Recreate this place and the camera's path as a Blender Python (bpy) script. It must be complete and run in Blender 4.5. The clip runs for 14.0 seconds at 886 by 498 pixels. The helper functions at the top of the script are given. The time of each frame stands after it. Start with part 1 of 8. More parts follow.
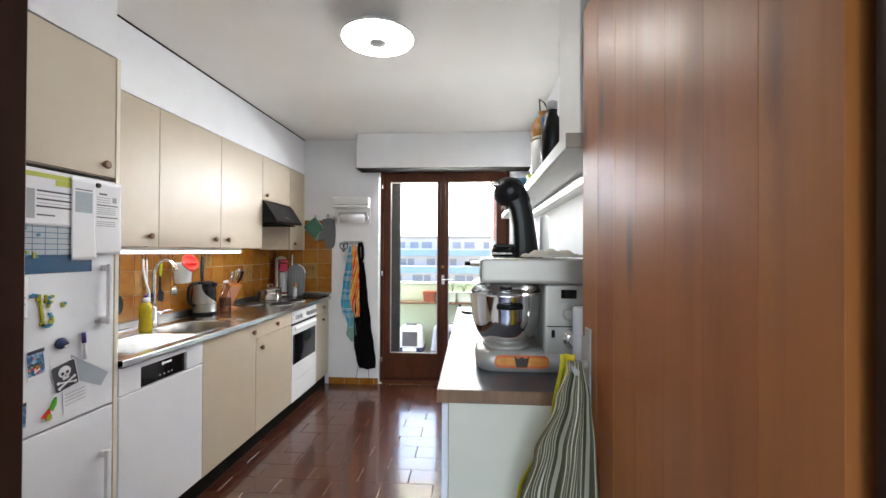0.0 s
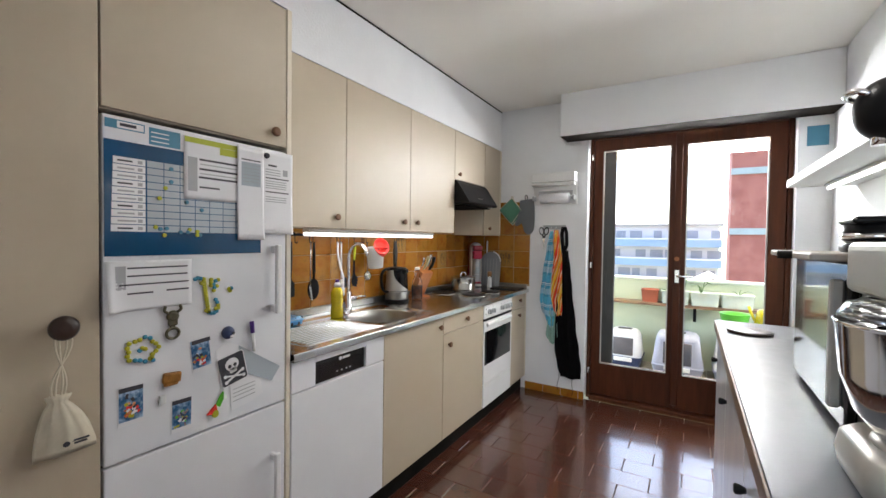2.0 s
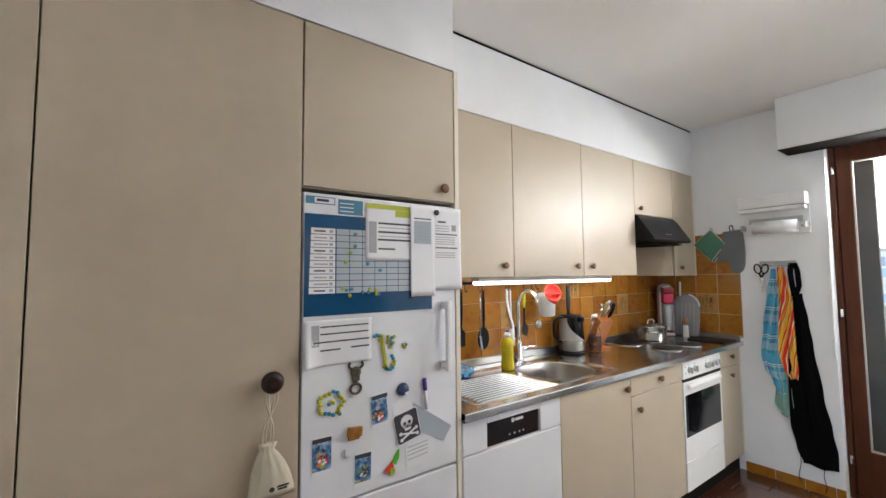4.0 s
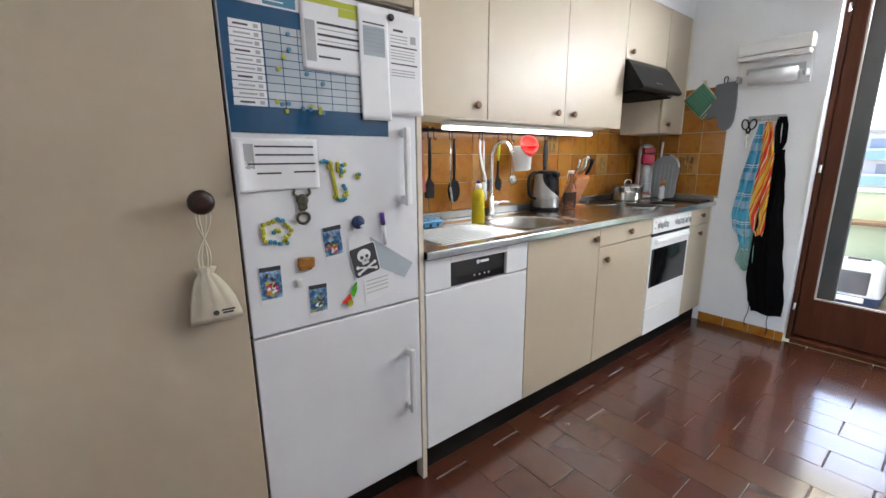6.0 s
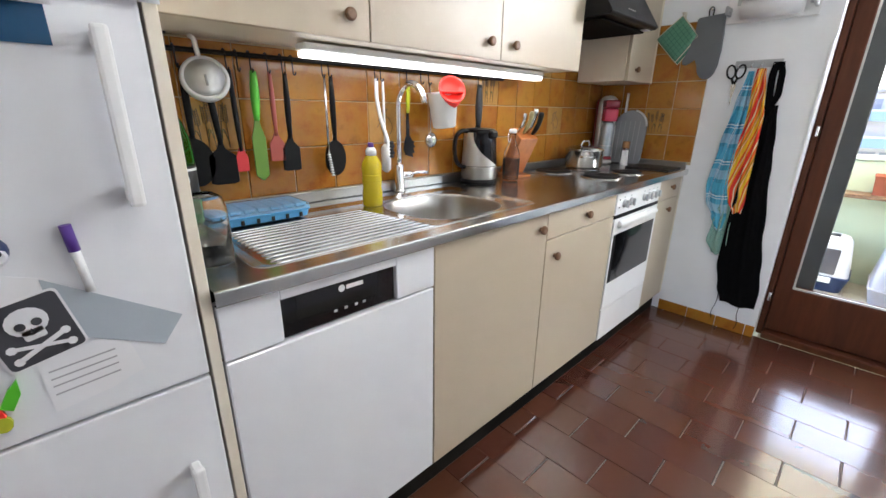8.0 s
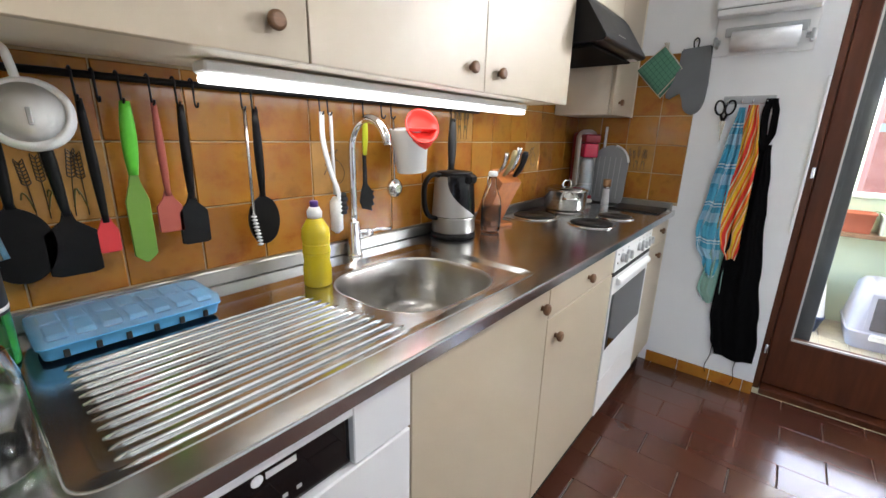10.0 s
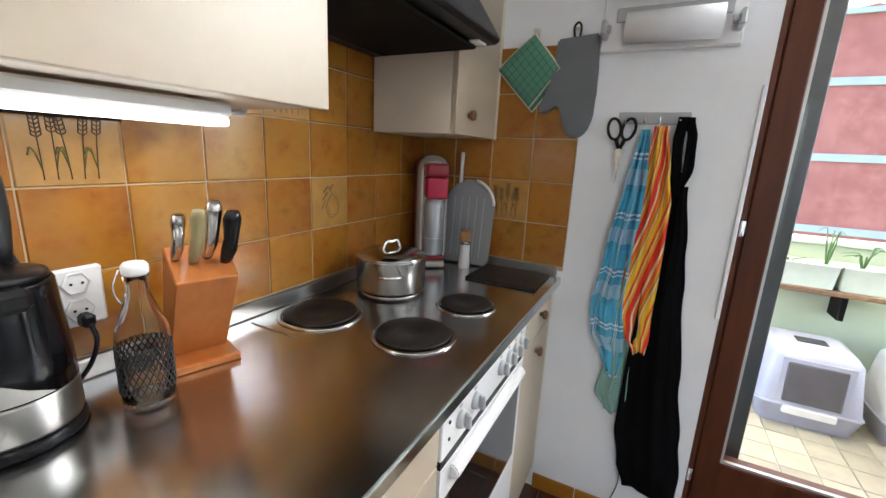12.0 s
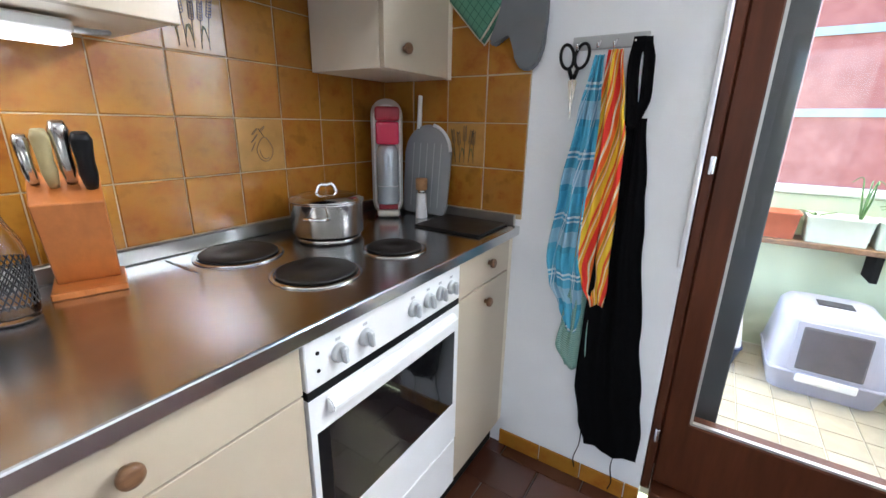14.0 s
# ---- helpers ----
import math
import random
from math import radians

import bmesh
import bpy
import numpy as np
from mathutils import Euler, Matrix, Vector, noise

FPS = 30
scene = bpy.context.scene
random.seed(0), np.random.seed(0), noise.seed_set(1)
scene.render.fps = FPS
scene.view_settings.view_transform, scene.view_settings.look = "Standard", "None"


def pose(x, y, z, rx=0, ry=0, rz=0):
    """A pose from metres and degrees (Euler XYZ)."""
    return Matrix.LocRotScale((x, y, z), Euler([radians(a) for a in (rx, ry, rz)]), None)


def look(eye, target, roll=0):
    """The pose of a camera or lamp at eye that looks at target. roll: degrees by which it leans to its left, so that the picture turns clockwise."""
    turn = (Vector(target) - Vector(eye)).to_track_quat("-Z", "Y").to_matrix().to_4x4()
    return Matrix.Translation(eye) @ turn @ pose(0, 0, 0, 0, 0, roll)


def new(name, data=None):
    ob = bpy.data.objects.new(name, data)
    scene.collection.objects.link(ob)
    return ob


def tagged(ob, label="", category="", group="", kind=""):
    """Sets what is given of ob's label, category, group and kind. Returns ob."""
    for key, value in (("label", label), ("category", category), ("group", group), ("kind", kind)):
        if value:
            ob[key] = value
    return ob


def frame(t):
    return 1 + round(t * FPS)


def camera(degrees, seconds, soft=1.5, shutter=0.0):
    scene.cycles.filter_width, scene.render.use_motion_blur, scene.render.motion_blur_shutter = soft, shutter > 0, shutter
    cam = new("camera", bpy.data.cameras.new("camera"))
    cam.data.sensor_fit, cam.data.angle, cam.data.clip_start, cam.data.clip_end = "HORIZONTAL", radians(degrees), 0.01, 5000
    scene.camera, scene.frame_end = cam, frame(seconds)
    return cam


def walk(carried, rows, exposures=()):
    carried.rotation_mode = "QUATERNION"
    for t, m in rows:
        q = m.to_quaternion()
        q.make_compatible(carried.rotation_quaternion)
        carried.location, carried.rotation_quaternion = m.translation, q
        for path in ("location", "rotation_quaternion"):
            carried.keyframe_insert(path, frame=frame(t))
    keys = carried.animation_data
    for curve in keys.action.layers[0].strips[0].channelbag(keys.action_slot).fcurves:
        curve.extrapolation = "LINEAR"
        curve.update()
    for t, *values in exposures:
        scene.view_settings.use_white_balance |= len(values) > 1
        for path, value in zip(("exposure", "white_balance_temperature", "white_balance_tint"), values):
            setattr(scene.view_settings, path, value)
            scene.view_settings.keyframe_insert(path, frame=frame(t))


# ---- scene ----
cam = camera(94.1, 14.0)
EXPOSURES = ((0.0, 3.40, 6500, 10), (1.5, 3.12, 6500, 10), (2.5, 3.22, 6700, 10), (3.2, 3.32, 6650, 10), (5.5, 3.36, 6400, 10), (6.5, 3.56, 6250, 10), (10.0, 3.54, 6350, 10), (10.8, 3.13, 6200, 10), (12.5, 3.64, 6400, 10), (13.2, 3.72, 5980, 10), (14.0, 3.68, 5980, 10))
PATH = [
    (0, (-0.031, -0.026, 1.369), (-0.168, 1.969, 1.383), 0.3),
    (0.5, (-0.043, 0.069, 1.35), (-0.202, 2.063, 1.362), 1.1),
    (1, (-0.117, 0.267, 1.345), (-0.262, 2.262, 1.357), 2.0),
    (1.5, (-0.171, 0.407, 1.357), (-0.544, 2.371, 1.359), 2.1),
    (2, (-0.23, 0.585, 1.343), (-1.262, 2.297, 1.295), 0.8),
    (2.5, (-0.26, 0.642, 1.354), (-1.713, 2.016, 1.318), -0.2),
    (3, (-0.3, 0.647, 1.409), (-1.91, 1.825, 1.557), -0.9),
    (5.5, (-0.319, 0.749, 1.334), (-1.91, 1.956, 1.213), -0.7),
    (6, (-0.365, 0.795, 1.222), (-1.902, 2.002, 0.791), -0.4),
    (6.5, (-0.508, 0.864, 1.142), (-1.916, 2.109, 0.457), 0.7),
    (7, (-0.604, 0.999, 1.184), (-1.932, 2.326, 0.494), 1.6),
    (7.5, (-0.679, 1.221, 1.188), (-2.017, 2.567, 0.555), 1.1),
    (7.7, (-0.704, 1.328, 1.197), (-2.061, 2.652, 0.561), 0.7),
    (9.8, (-0.981, 1.624, 1.272), (-2.259, 3.059, 0.72), 1.3),
    (10, (-1.05, 1.679, 1.272), (-2.269, 3.17, 0.733), 1.5),
    (10.5, (-1.055, 1.873, 1.279), (-2.109, 3.491, 0.758), 2.2),
    (11, (-1.016, 2.207, 1.295), (-1.908, 3.93, 0.809), 2.2),
    (11.5, (-1.061, 2.427, 1.315), (-1.936, 4.173, 0.883), 2.2),
    (12, (-1.217, 2.687, 1.323), (-2.095, 4.427, 0.873), 2.8),
    (12.5, (-1.241, 2.798, 1.303), (-2.284, 4.435, 0.818), 2.1),
    (13, (-1.096, 2.849, 1.264), (-2.328, 4.311, 0.676), 1.8),
    (13.5, (-0.988, 2.854, 1.185), (-2.241, 4.283, 0.562), 1.5),
    (14, (-0.956, 2.874, 1.236), (-1.992, 4.483, 0.655), 1.1),
]
walk(cam, [(t, look(eye, target, roll)) for t, eye, target, roll in PATH], EXPOSURES)

# ---------- world, sun and large lights ----------
world = bpy.data.worlds.new("sky")
scene.world = world
world.use_nodes = True
wn, wl = world.node_tree.nodes, world.node_tree.links
sky = wn.new("ShaderNodeTexSky")
sky.sky_type, sky.sun_disc = "NISHITA", False
sky.sun_elevation, sky.sun_rotation = radians(60), radians(25)
sky.air_density, sky.dust_density = 1.0, 2.0
wn["Background"].inputs["Strength"].default_value = 0.15
wl.new(sky.outputs["Color"], wn["Background"].inputs["Color"])

sun = new("sun", bpy.data.lights.new("sun", "SUN"))
sun.data.energy, sun.data.angle, sun.data.color = 5.0, radians(0.5), (1.0, 0.95, 0.87)
sun.matrix_world = look((0, 0, 0), (-math.sin(radians(25)) * 0.5, -math.cos(radians(25)) * 0.5, -math.sin(radians(60))))

CEIL, W, B, F, U, CT, RW, N = 2.53, 4.172, -2.071, -1.5, -1.765, 0.906, 0.54, 0.36


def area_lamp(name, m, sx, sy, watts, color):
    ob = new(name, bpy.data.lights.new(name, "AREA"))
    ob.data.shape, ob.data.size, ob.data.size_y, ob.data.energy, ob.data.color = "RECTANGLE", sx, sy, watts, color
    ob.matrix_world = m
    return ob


# added strip lamp high in the balcony door opening, standing in for sky light
area_lamp("door_sky_fill", look((-0.245, 4.375, 2.062), (-0.245, 0.0, 1.2)), 1.06, 0.07, 3.9, (0.96, 0.97, 1.0))
# added fill lamp in an assumed, unseen hallway opening, brightening the north wall
area_lamp("hallway_fill", look((0.22, -2.16, 1.3), (0.1, 4.0, 1.2)), 0.72, 1.9, 1.9, (0.86, 0.93, 1.0))
# the two strip lights; the ceiling lamp glows by itself
area_lamp("cabinet_strip_light", look((-1.90, 2.59, 1.347), (-1.92, 2.59, 0.9)), 1.12, 0.03, 0.065, (1.0, 0.94, 0.84))
area_lamp("shelf_strip_light", look((0.40, 2.58, 1.638), (0.42, 2.58, 0.9)), 1.9, 0.03, 0.20, (0.96, 1.0, 0.96))


# ---------- materials ----------
def material(name, base, rough=0.5, metal=0.0, var=0.08, scale=6.0, bump=0.05, fine=150.0, coat=0.0, rvar=0.08, trans=0.0, ior=1.45, stretch=(1, 1, 1), second=None, amount=0.5):
    """A surface with a coarse and a fine variation; second: a further colour mixed in by the coarse one."""
    m = bpy.data.materials.new(name)
    m.use_nodes = True
    n, l = m.node_tree.nodes, m.node_tree.links
    p = n["Principled BSDF"]
    co = n.new("ShaderNodeTexCoord")
    mp = n.new("ShaderNodeMapping")
    mp.inputs["Scale"].default_value = stretch
    l.new(co.outputs["Object"], mp.inputs["Vector"])
    big = n.new("ShaderNodeTexNoise")
    big.inputs["Scale"].default_value, big.inputs["Detail"].default_value, big.inputs["Roughness"].default_value = scale, 4, 0.6
    small = n.new("ShaderNodeTexNoise")
    small.inputs["Scale"].default_value, small.inputs["Detail"].default_value = fine, 2
    l.new(mp.outputs[0], big.inputs["Vector"])
    l.new(mp.outputs[0], small.inputs["Vector"])
    ramp = n.new("ShaderNodeMapRange")
    ramp.inputs["From Min"].default_value, ramp.inputs["From Max"].default_value = 0.3, 0.7
    ramp.inputs["To Min"].default_value, ramp.inputs["To Max"].default_value = 1 - var, 1 + var
    l.new(big.outputs["Fac"], ramp.inputs["Value"])
    mul = n.new("ShaderNodeVectorMath")
    mul.operation = "SCALE"
    l.new(ramp.outputs[0], mul.inputs["Scale"])
    if second:
        mix = n.new("ShaderNodeMix")
        mix.data_type = "RGBA"
        mix.inputs["A"].default_value, mix.inputs["B"].default_value = (*base, 1), (*second, 1)
        r2 = n.new("ShaderNodeMapRange")
        r2.inputs["From Min"].default_value, r2.inputs["From Max"].default_value = 0.42, 0.68
        r2.inputs["To Max"].default_value = amount
        l.new(big.outputs["Fac"], r2.inputs["Value"])
        l.new(r2.outputs[0], mix.inputs["Factor"])
        l.new(mix.outputs["Result"], mul.inputs[0])
    else:
        mul.inputs[0].default_value = base
    l.new(mul.outputs[0], p.inputs["Base Color"])
    rr = n.new("ShaderNodeMapRange")
    rr.inputs["To Min"].default_value, rr.inputs["To Max"].default_value = max(0.02, rough - rvar), min(1, rough + rvar)
    l.new(big.outputs["Fac"], rr.inputs["Value"])
    l.new(rr.outputs[0], p.inputs["Roughness"])
    p.inputs["Metallic"].default_value = metal
    p.inputs["Coat Weight"].default_value = coat
    p.inputs["Transmission Weight"].default_value = trans
    p.inputs["IOR"].default_value = ior
    if bump:
        b = n.new("ShaderNodeBump")
        b.inputs["Strength"].default_value, b.inputs["Distance"].default_value = bump, 0.002
        l.new(small.outputs["Fac"], b.inputs["Height"])
        l.new(b.outputs[0], p.inputs["Normal"])
    return m


def shift_by_random(m, amount=0.12, hue=0.0):
    """Vary each piece of a material by the object's own random number."""
    n, l = m.node_tree.nodes, m.node_tree.links
    p = n["Principled BSDF"]
    src = p.inputs["Base Color"].links[0].from_socket
    info = n.new("ShaderNodeObjectInfo")
    rng = n.new("ShaderNodeMapRange")
    rng.inputs["To Min"].default_value, rng.inputs["To Max"].default_value = 1 - amount, 1 + amount
    l.new(info.outputs["Random"], rng.inputs["Value"])
    hs = n.new("ShaderNodeHueSaturation")
    l.new(src, hs.inputs["Color"])
    l.new(rng.outputs[0], hs.inputs["Value"])
    if hue:
        hr = n.new("ShaderNodeMapRange")
        hr.inputs["To Min"].default_value, hr.inputs["To Max"].default_value = 0.5 - hue, 0.5 + hue
        l.new(info.outputs["Random"], hr.inputs["Value"])
        l.new(hr.outputs[0], hs.inputs["Hue"])
    l.new(hs.outputs[0], p.inputs["Base Color"])
    # the coarse pattern starts elsewhere on each piece
    mp = next(q for q in n if q.bl_idname == "ShaderNodeMapping")
    off = n.new("ShaderNodeCombineXYZ")
    sc = n.new("ShaderNodeMath")
    sc.operation = "MULTIPLY"
    sc.inputs[1].default_value = 37.0
    l.new(info.outputs["Random"], sc.inputs[0])
    for k in range(3):
        l.new(sc.outputs[0], off.inputs[k])
    l.new(off.outputs[0], mp.inputs["Location"])
    return m


def glow(name, color, strength):
    m = bpy.data.materials.new(name)
    m.use_nodes = True
    p = m.node_tree.nodes["Principled BSDF"]
    p.inputs["Base Color"].default_value = (*color, 1)
    p.inputs["Emission Color"].default_value = (*color, 1)
    p.inputs["Emission Strength"].default_value = strength
    return m


def glass(name, color=(1, 1, 1), rough=0.0, ior=1.45):
    m = bpy.data.materials.new(name)
    m.use_nodes = True
    p = m.node_tree.nodes["Principled BSDF"]
    p.inputs["Base Color"].default_value = (*color, 1)
    p.inputs["Roughness"].default_value, p.inputs["IOR"].default_value = rough, ior
    p.inputs["Transmission Weight"].default_value = 1.0
    return m


M = {}
M["plaster"] = material("white_plaster", (0.83, 0.84, 0.86), 0.85, var=0.03, scale=2.5, bump=0.35, fine=90)
M["ceiling"] = material("ceiling_paint", (0.86, 0.84, 0.80), 0.9, var=0.02, scale=1.5, bump=0.15, fine=120)
M["laminate"] = material("beige_laminate", (0.49, 0.415, 0.312), 0.42, var=0.025, scale=3, bump=0.04, fine=260)
M["laminate_edge"] = material("cream_edge", (0.74, 0.67, 0.55), 0.45, var=0.03)
M["lacquer"] = material("white_lacquer", (0.78, 0.79, 0.82), 0.22, var=0.02, scale=3, bump=0.02, fine=300, coat=0.2)
M["plastic_white"] = material("white_plastic", (0.80, 0.80, 0.80), 0.35, var=0.03)
M["grey_plastic"] = material("grey_plastic", (0.42, 0.43, 0.44), 0.4, var=0.05)
M["silver"] = material("silver_paint", (0.50, 0.48, 0.45), 0.38, metal=0.35, var=0.03)
M["black"] = material("black_plastic", (0.007, 0.007, 0.008), 0.38, var=0.1, coat=0.1)
M["black_gloss"] = material("black_gloss", (0.008, 0.008, 0.009), 0.08, var=0.1, coat=0.5)
# near black for plinth and small dark parts; also paints shade into gaps
M["dark_gap"] = material("dark_plinth_and_gap_shade", (0.016, 0.014, 0.012), 0.9, var=0.2)
M["steel"] = material("brushed_steel", (0.56, 0.57, 0.575), 0.205, metal=1.0, var=0.18, scale=3.4, bump=0.010, fine=300, rvar=0.055, stretch=(1.4, 0.8, 1))
M["steel_bright"] = material("polished_steel", (0.58, 0.57, 0.55), 0.18, metal=1.0, var=0.04, scale=9, bump=0.01, fine=300, rvar=0.05)
M["sink_steel"] = material("satin_steel", (0.38, 0.37, 0.35), 0.34, metal=1.0, var=0.06, scale=14, bump=0.03, fine=500)
M["chrome"] = material("chrome", (0.85, 0.85, 0.86), 0.05, metal=1.0, var=0.01, bump=0.0)
M["iron"] = material("cast_iron", (0.014, 0.012, 0.011), 0.5, var=0.25, scale=25, bump=0.2, fine=400)
M["knob_wood"] = material("knob_wood", (0.17, 0.085, 0.04), 0.45, var=0.2, scale=40, stretch=(1, 1, 6))
M["dark_knob"] = material("dark_brown_knob", (0.028, 0.014, 0.009), 0.35, var=0.15)
M["orange_wood"] = material("orange_wood", (0.46, 0.15, 0.035), 0.38, var=0.12, scale=8, stretch=(6, 6, 0.8), coat=0.15)
M["light_wood"] = material("light_wood", (0.55, 0.33, 0.15), 0.5, var=0.15, scale=12, stretch=(5, 5, 1))
M["door_plank"] = shift_by_random(material("varnished_pine", (0.40, 0.125, 0.033), 0.36, var=0.30, scale=1.9, bump=0.06, fine=60, coat=0.0, stretch=(6, 6, 0.42), second=(0.20, 0.062, 0.018), amount=1.0), 0.10, 0.006)
door_nodes, door_links = M["door_plank"].node_tree.nodes, M["door_plank"].node_tree.links
knot_map = door_nodes.new("ShaderNodeMapping")
knot_map.inputs["Scale"].default_value = (9.0, 9.0, 1.9)
knot = door_nodes.new("ShaderNodeTexVoronoi")
knot.inputs["Scale"].default_value = 1.0
knot_range = door_nodes.new("ShaderNodeMapRange")
knot_range.inputs["From Min"].default_value, knot_range.inputs["From Max"].default_value = 0.06, 0.20
knot_range.inputs["To Min"].default_value, knot_range.inputs["To Max"].default_value = 0.75, 0.0
knot_mix = door_nodes.new("ShaderNodeMix")
knot_mix.data_type = "RGBA"
knot_mix.inputs["B"].default_value = (0.055, 0.017, 0.007, 1)
door_links.new(next(q for q in door_nodes if q.bl_idname == "ShaderNodeTexCoord").outputs["Object"], knot_map.inputs["Vector"])
door_links.new(knot_map.outputs[0], knot.inputs["Vector"])
door_links.new(knot.outputs["Distance"], knot_range.inputs["Value"])
door_links.new(knot_range.outputs[0], knot_mix.inputs["Factor"])
door_links.new(door_nodes["Principled BSDF"].inputs["Base Color"].links[0].from_socket, knot_mix.inputs["A"])
door_links.new(knot_mix.outputs["Result"], door_nodes["Principled BSDF"].inputs["Base Color"])
M["pale_pine"] = material("pale_pine_edge", (0.46, 0.17, 0.05), 0.36, var=0.15, scale=3, stretch=(5, 5, 0.5))
M["window_wood"] = material("brown_window_wood", (0.080, 0.023, 0.009), 0.42, var=0.25, scale=4, bump=0.06, fine=90, stretch=(6, 6, 0.7))
M["dark_frame"] = material("dark_brown_frame", (0.04, 0.016, 0.009), 0.35, var=0.2, scale=4, stretch=(5, 5, 0.6))
M["floor_tile"] = shift_by_random(material("brown_floor_tile", (0.086, 0.029, 0.017), 0.24, var=0.14, scale=9, bump=0.04, fine=26, coat=0.55, rvar=0.03, second=(0.068, 0.022, 0.013), amount=0.7), 0.12, 0.006)
M["floor_tile"].node_tree.nodes["Principled BSDF"].inputs["Coat Roughness"].default_value = 0.10
M["floor_tile"].node_tree.nodes["Principled BSDF"].inputs["Coat IOR"].default_value = 1.6
M["grout"] = material("floor_grout", (0.13, 0.09, 0.07), 0.5, var=0.2, scale=20)
M["wall_tile"] = shift_by_random(material("ochre_wall_tile", (0.41, 0.175, 0.021), 0.2, var=0.36, scale=12, bump=0.12, fine=22, coat=0.12, second=(0.21, 0.066, 0.008), amount=1.0), 0.07, 0.004)
M["decor_tile"] = material("pale_decor_tile", (0.40, 0.21, 0.055), 0.22, var=0.18, scale=14, bump=0.05, fine=40, coat=0.3)
M["ink_grey"] = material("grey_ink", (0.38, 0.38, 0.40), 0.7, var=0.1)
M["decor_paint"] = material("decor_paint", (0.060, 0.035, 0.008), 0.4, var=0.3, scale=40)
M["decor_green"] = material("decor_green", (0.13, 0.105, 0.018), 0.4, var=0.3, scale=40)
M["rail_grey"] = material("grey_metal_rail", (0.060, 0.062, 0.062), 0.5, var=0.12, scale=5)
M["wall_grout"] = material("wall_grout", (0.47, 0.36, 0.22), 0.8, var=0.1)
for key, level in (("black", 0.18), ("black_gloss", 0.35), ("dark_gap", 0.05), ("iron", 0.35), ("window_wood", 0.22), ("dark_frame", 0.25)):
    M[key].node_tree.nodes["Principled BSDF"].inputs["Specular IOR Level"].default_value = level
M["glass"] = glass("clear_glass")
M["glass_thin"] = glass("thin_bottle_glass", (0.98, 0.99, 0.99), 0.0, 1.24)
M["pane"] = glass("window_pane", (0.98, 0.99, 0.99), 0.0, 1.18)
M["lamp_glow"] = glow("lamp_diffuser", (1.0, 0.97, 0.92), 2.6)
M["strip_glow"] = glow("strip_diffuser", (1.0, 0.99, 0.96), 0.5)
M["worktop_grey"] = material("grey_worktop", (0.062, 0.066, 0.078), 0.36, var=0.08, scale=18, bump=0.06, fine=240)
M["worktop_edge"] = material("brown_wood_edge", (0.20, 0.11, 0.06), 0.45, var=0.25, scale=10, stretch=(4, 4, 1))
M["shelf_white"] = material("white_shelf", (0.72, 0.73, 0.72), 0.5, var=0.03)
M["cream_panel"] = material("cream_panel", (0.68, 0.64, 0.53), 0.45, var=0.03)
M["shelf_end"] = material("shelf_end", (0.36, 0.31, 0.27), 0.5, var=0.1)


# ---------- geometry helpers ----------
def add_box(bm, x0, x1, y0, y1, z0, z1, bevel=0.0, seg=1, m=None):
    r = bmesh.ops.create_cube(bm, size=1.0)
    vs = r["verts"]
    c = Vector(((x0 + x1) / 2, (y0 + y1) / 2, (z0 + z1) / 2))
    for v in vs:
        v.co = Vector((v.co.x * (x1 - x0), v.co.y * (y1 - y0), v.co.z * (z1 - z0)))
    if bevel:
        es = {e for v in vs for e in v.link_edges}
        r = bmesh.ops.bevel(bm, geom=list(es), offset=bevel, segments=seg, profile=0.6, affect="EDGES", clamp_overlap=True)
        vs = list({v for v in r["verts"]} | {v for v in vs if v.is_valid})
    for v in vs:
        v.co = (m @ v.co if m else v.co) + c
    return vs


def add_lathe(bm, profile, center=(0, 0, 0), axis="z", steps=32, m=None, cap=True):
    """A turned body: profile of (radius, height) from the bottom up."""
    rings = []
    for r, h in profile:
        ring = []
        for k in range(steps):
            a = 2 * math.pi * k / steps
            p = Vector((r * math.cos(a), r * math.sin(a), h))
            if axis == "x":
                p = Vector((p.z, p.x, p.y))
            elif axis == "y":
                p = Vector((p.y, p.z, p.x))
            if m:
                p = m @ p
            ring.append(bm.verts.new(p + Vector(center)))
        rings.append(ring)
    for a, b in zip(rings, rings[1:]):
        for k in range(steps):
            f = bm.faces.new((a[k], a[(k + 1) % steps], b[(k + 1) % steps], b[k]))
            f.smooth = True
    if cap:
        bm.faces.new(list(reversed(rings[0])))
        bm.faces.new(rings[-1])
    return [v for r in rings for v in r]


def add_tube(bm, points, radius, steps=8, radii=None, flat=1.0):
    """A round bar along a line of points; flat: how far it is pressed along its second axis."""
    pts = [Vector(p) for p in points]
    rings = []
    up = Vector((0, 0, 1))
    side = None
    for i, p in enumerate(pts):
        d = (pts[min(i + 1, len(pts) - 1)] - pts[max(i - 1, 0)]).normalized()
        if side is None:
            side = d.cross(up if abs(d.dot(up)) < 0.9 else Vector((1, 0, 0))).normalized()
        side = (side - d * side.dot(d)).normalized()
        other = d.cross(side)
        r = radii[i] if radii else radius
        rings.append([bm.verts.new(p + r * (math.cos(2 * math.pi * k / steps) * side + flat * math.sin(2 * math.pi * k / steps) * other)) for k in range(steps)])
    for a, b in zip(rings, rings[1:]):
        for k in range(steps):
            f = bm.faces.new((a[k], a[(k + 1) % steps], b[(k + 1) % steps], b[k]))
            f.smooth = True
    bm.faces.new(list(reversed(rings[0])))
    bm.faces.new(rings[-1])


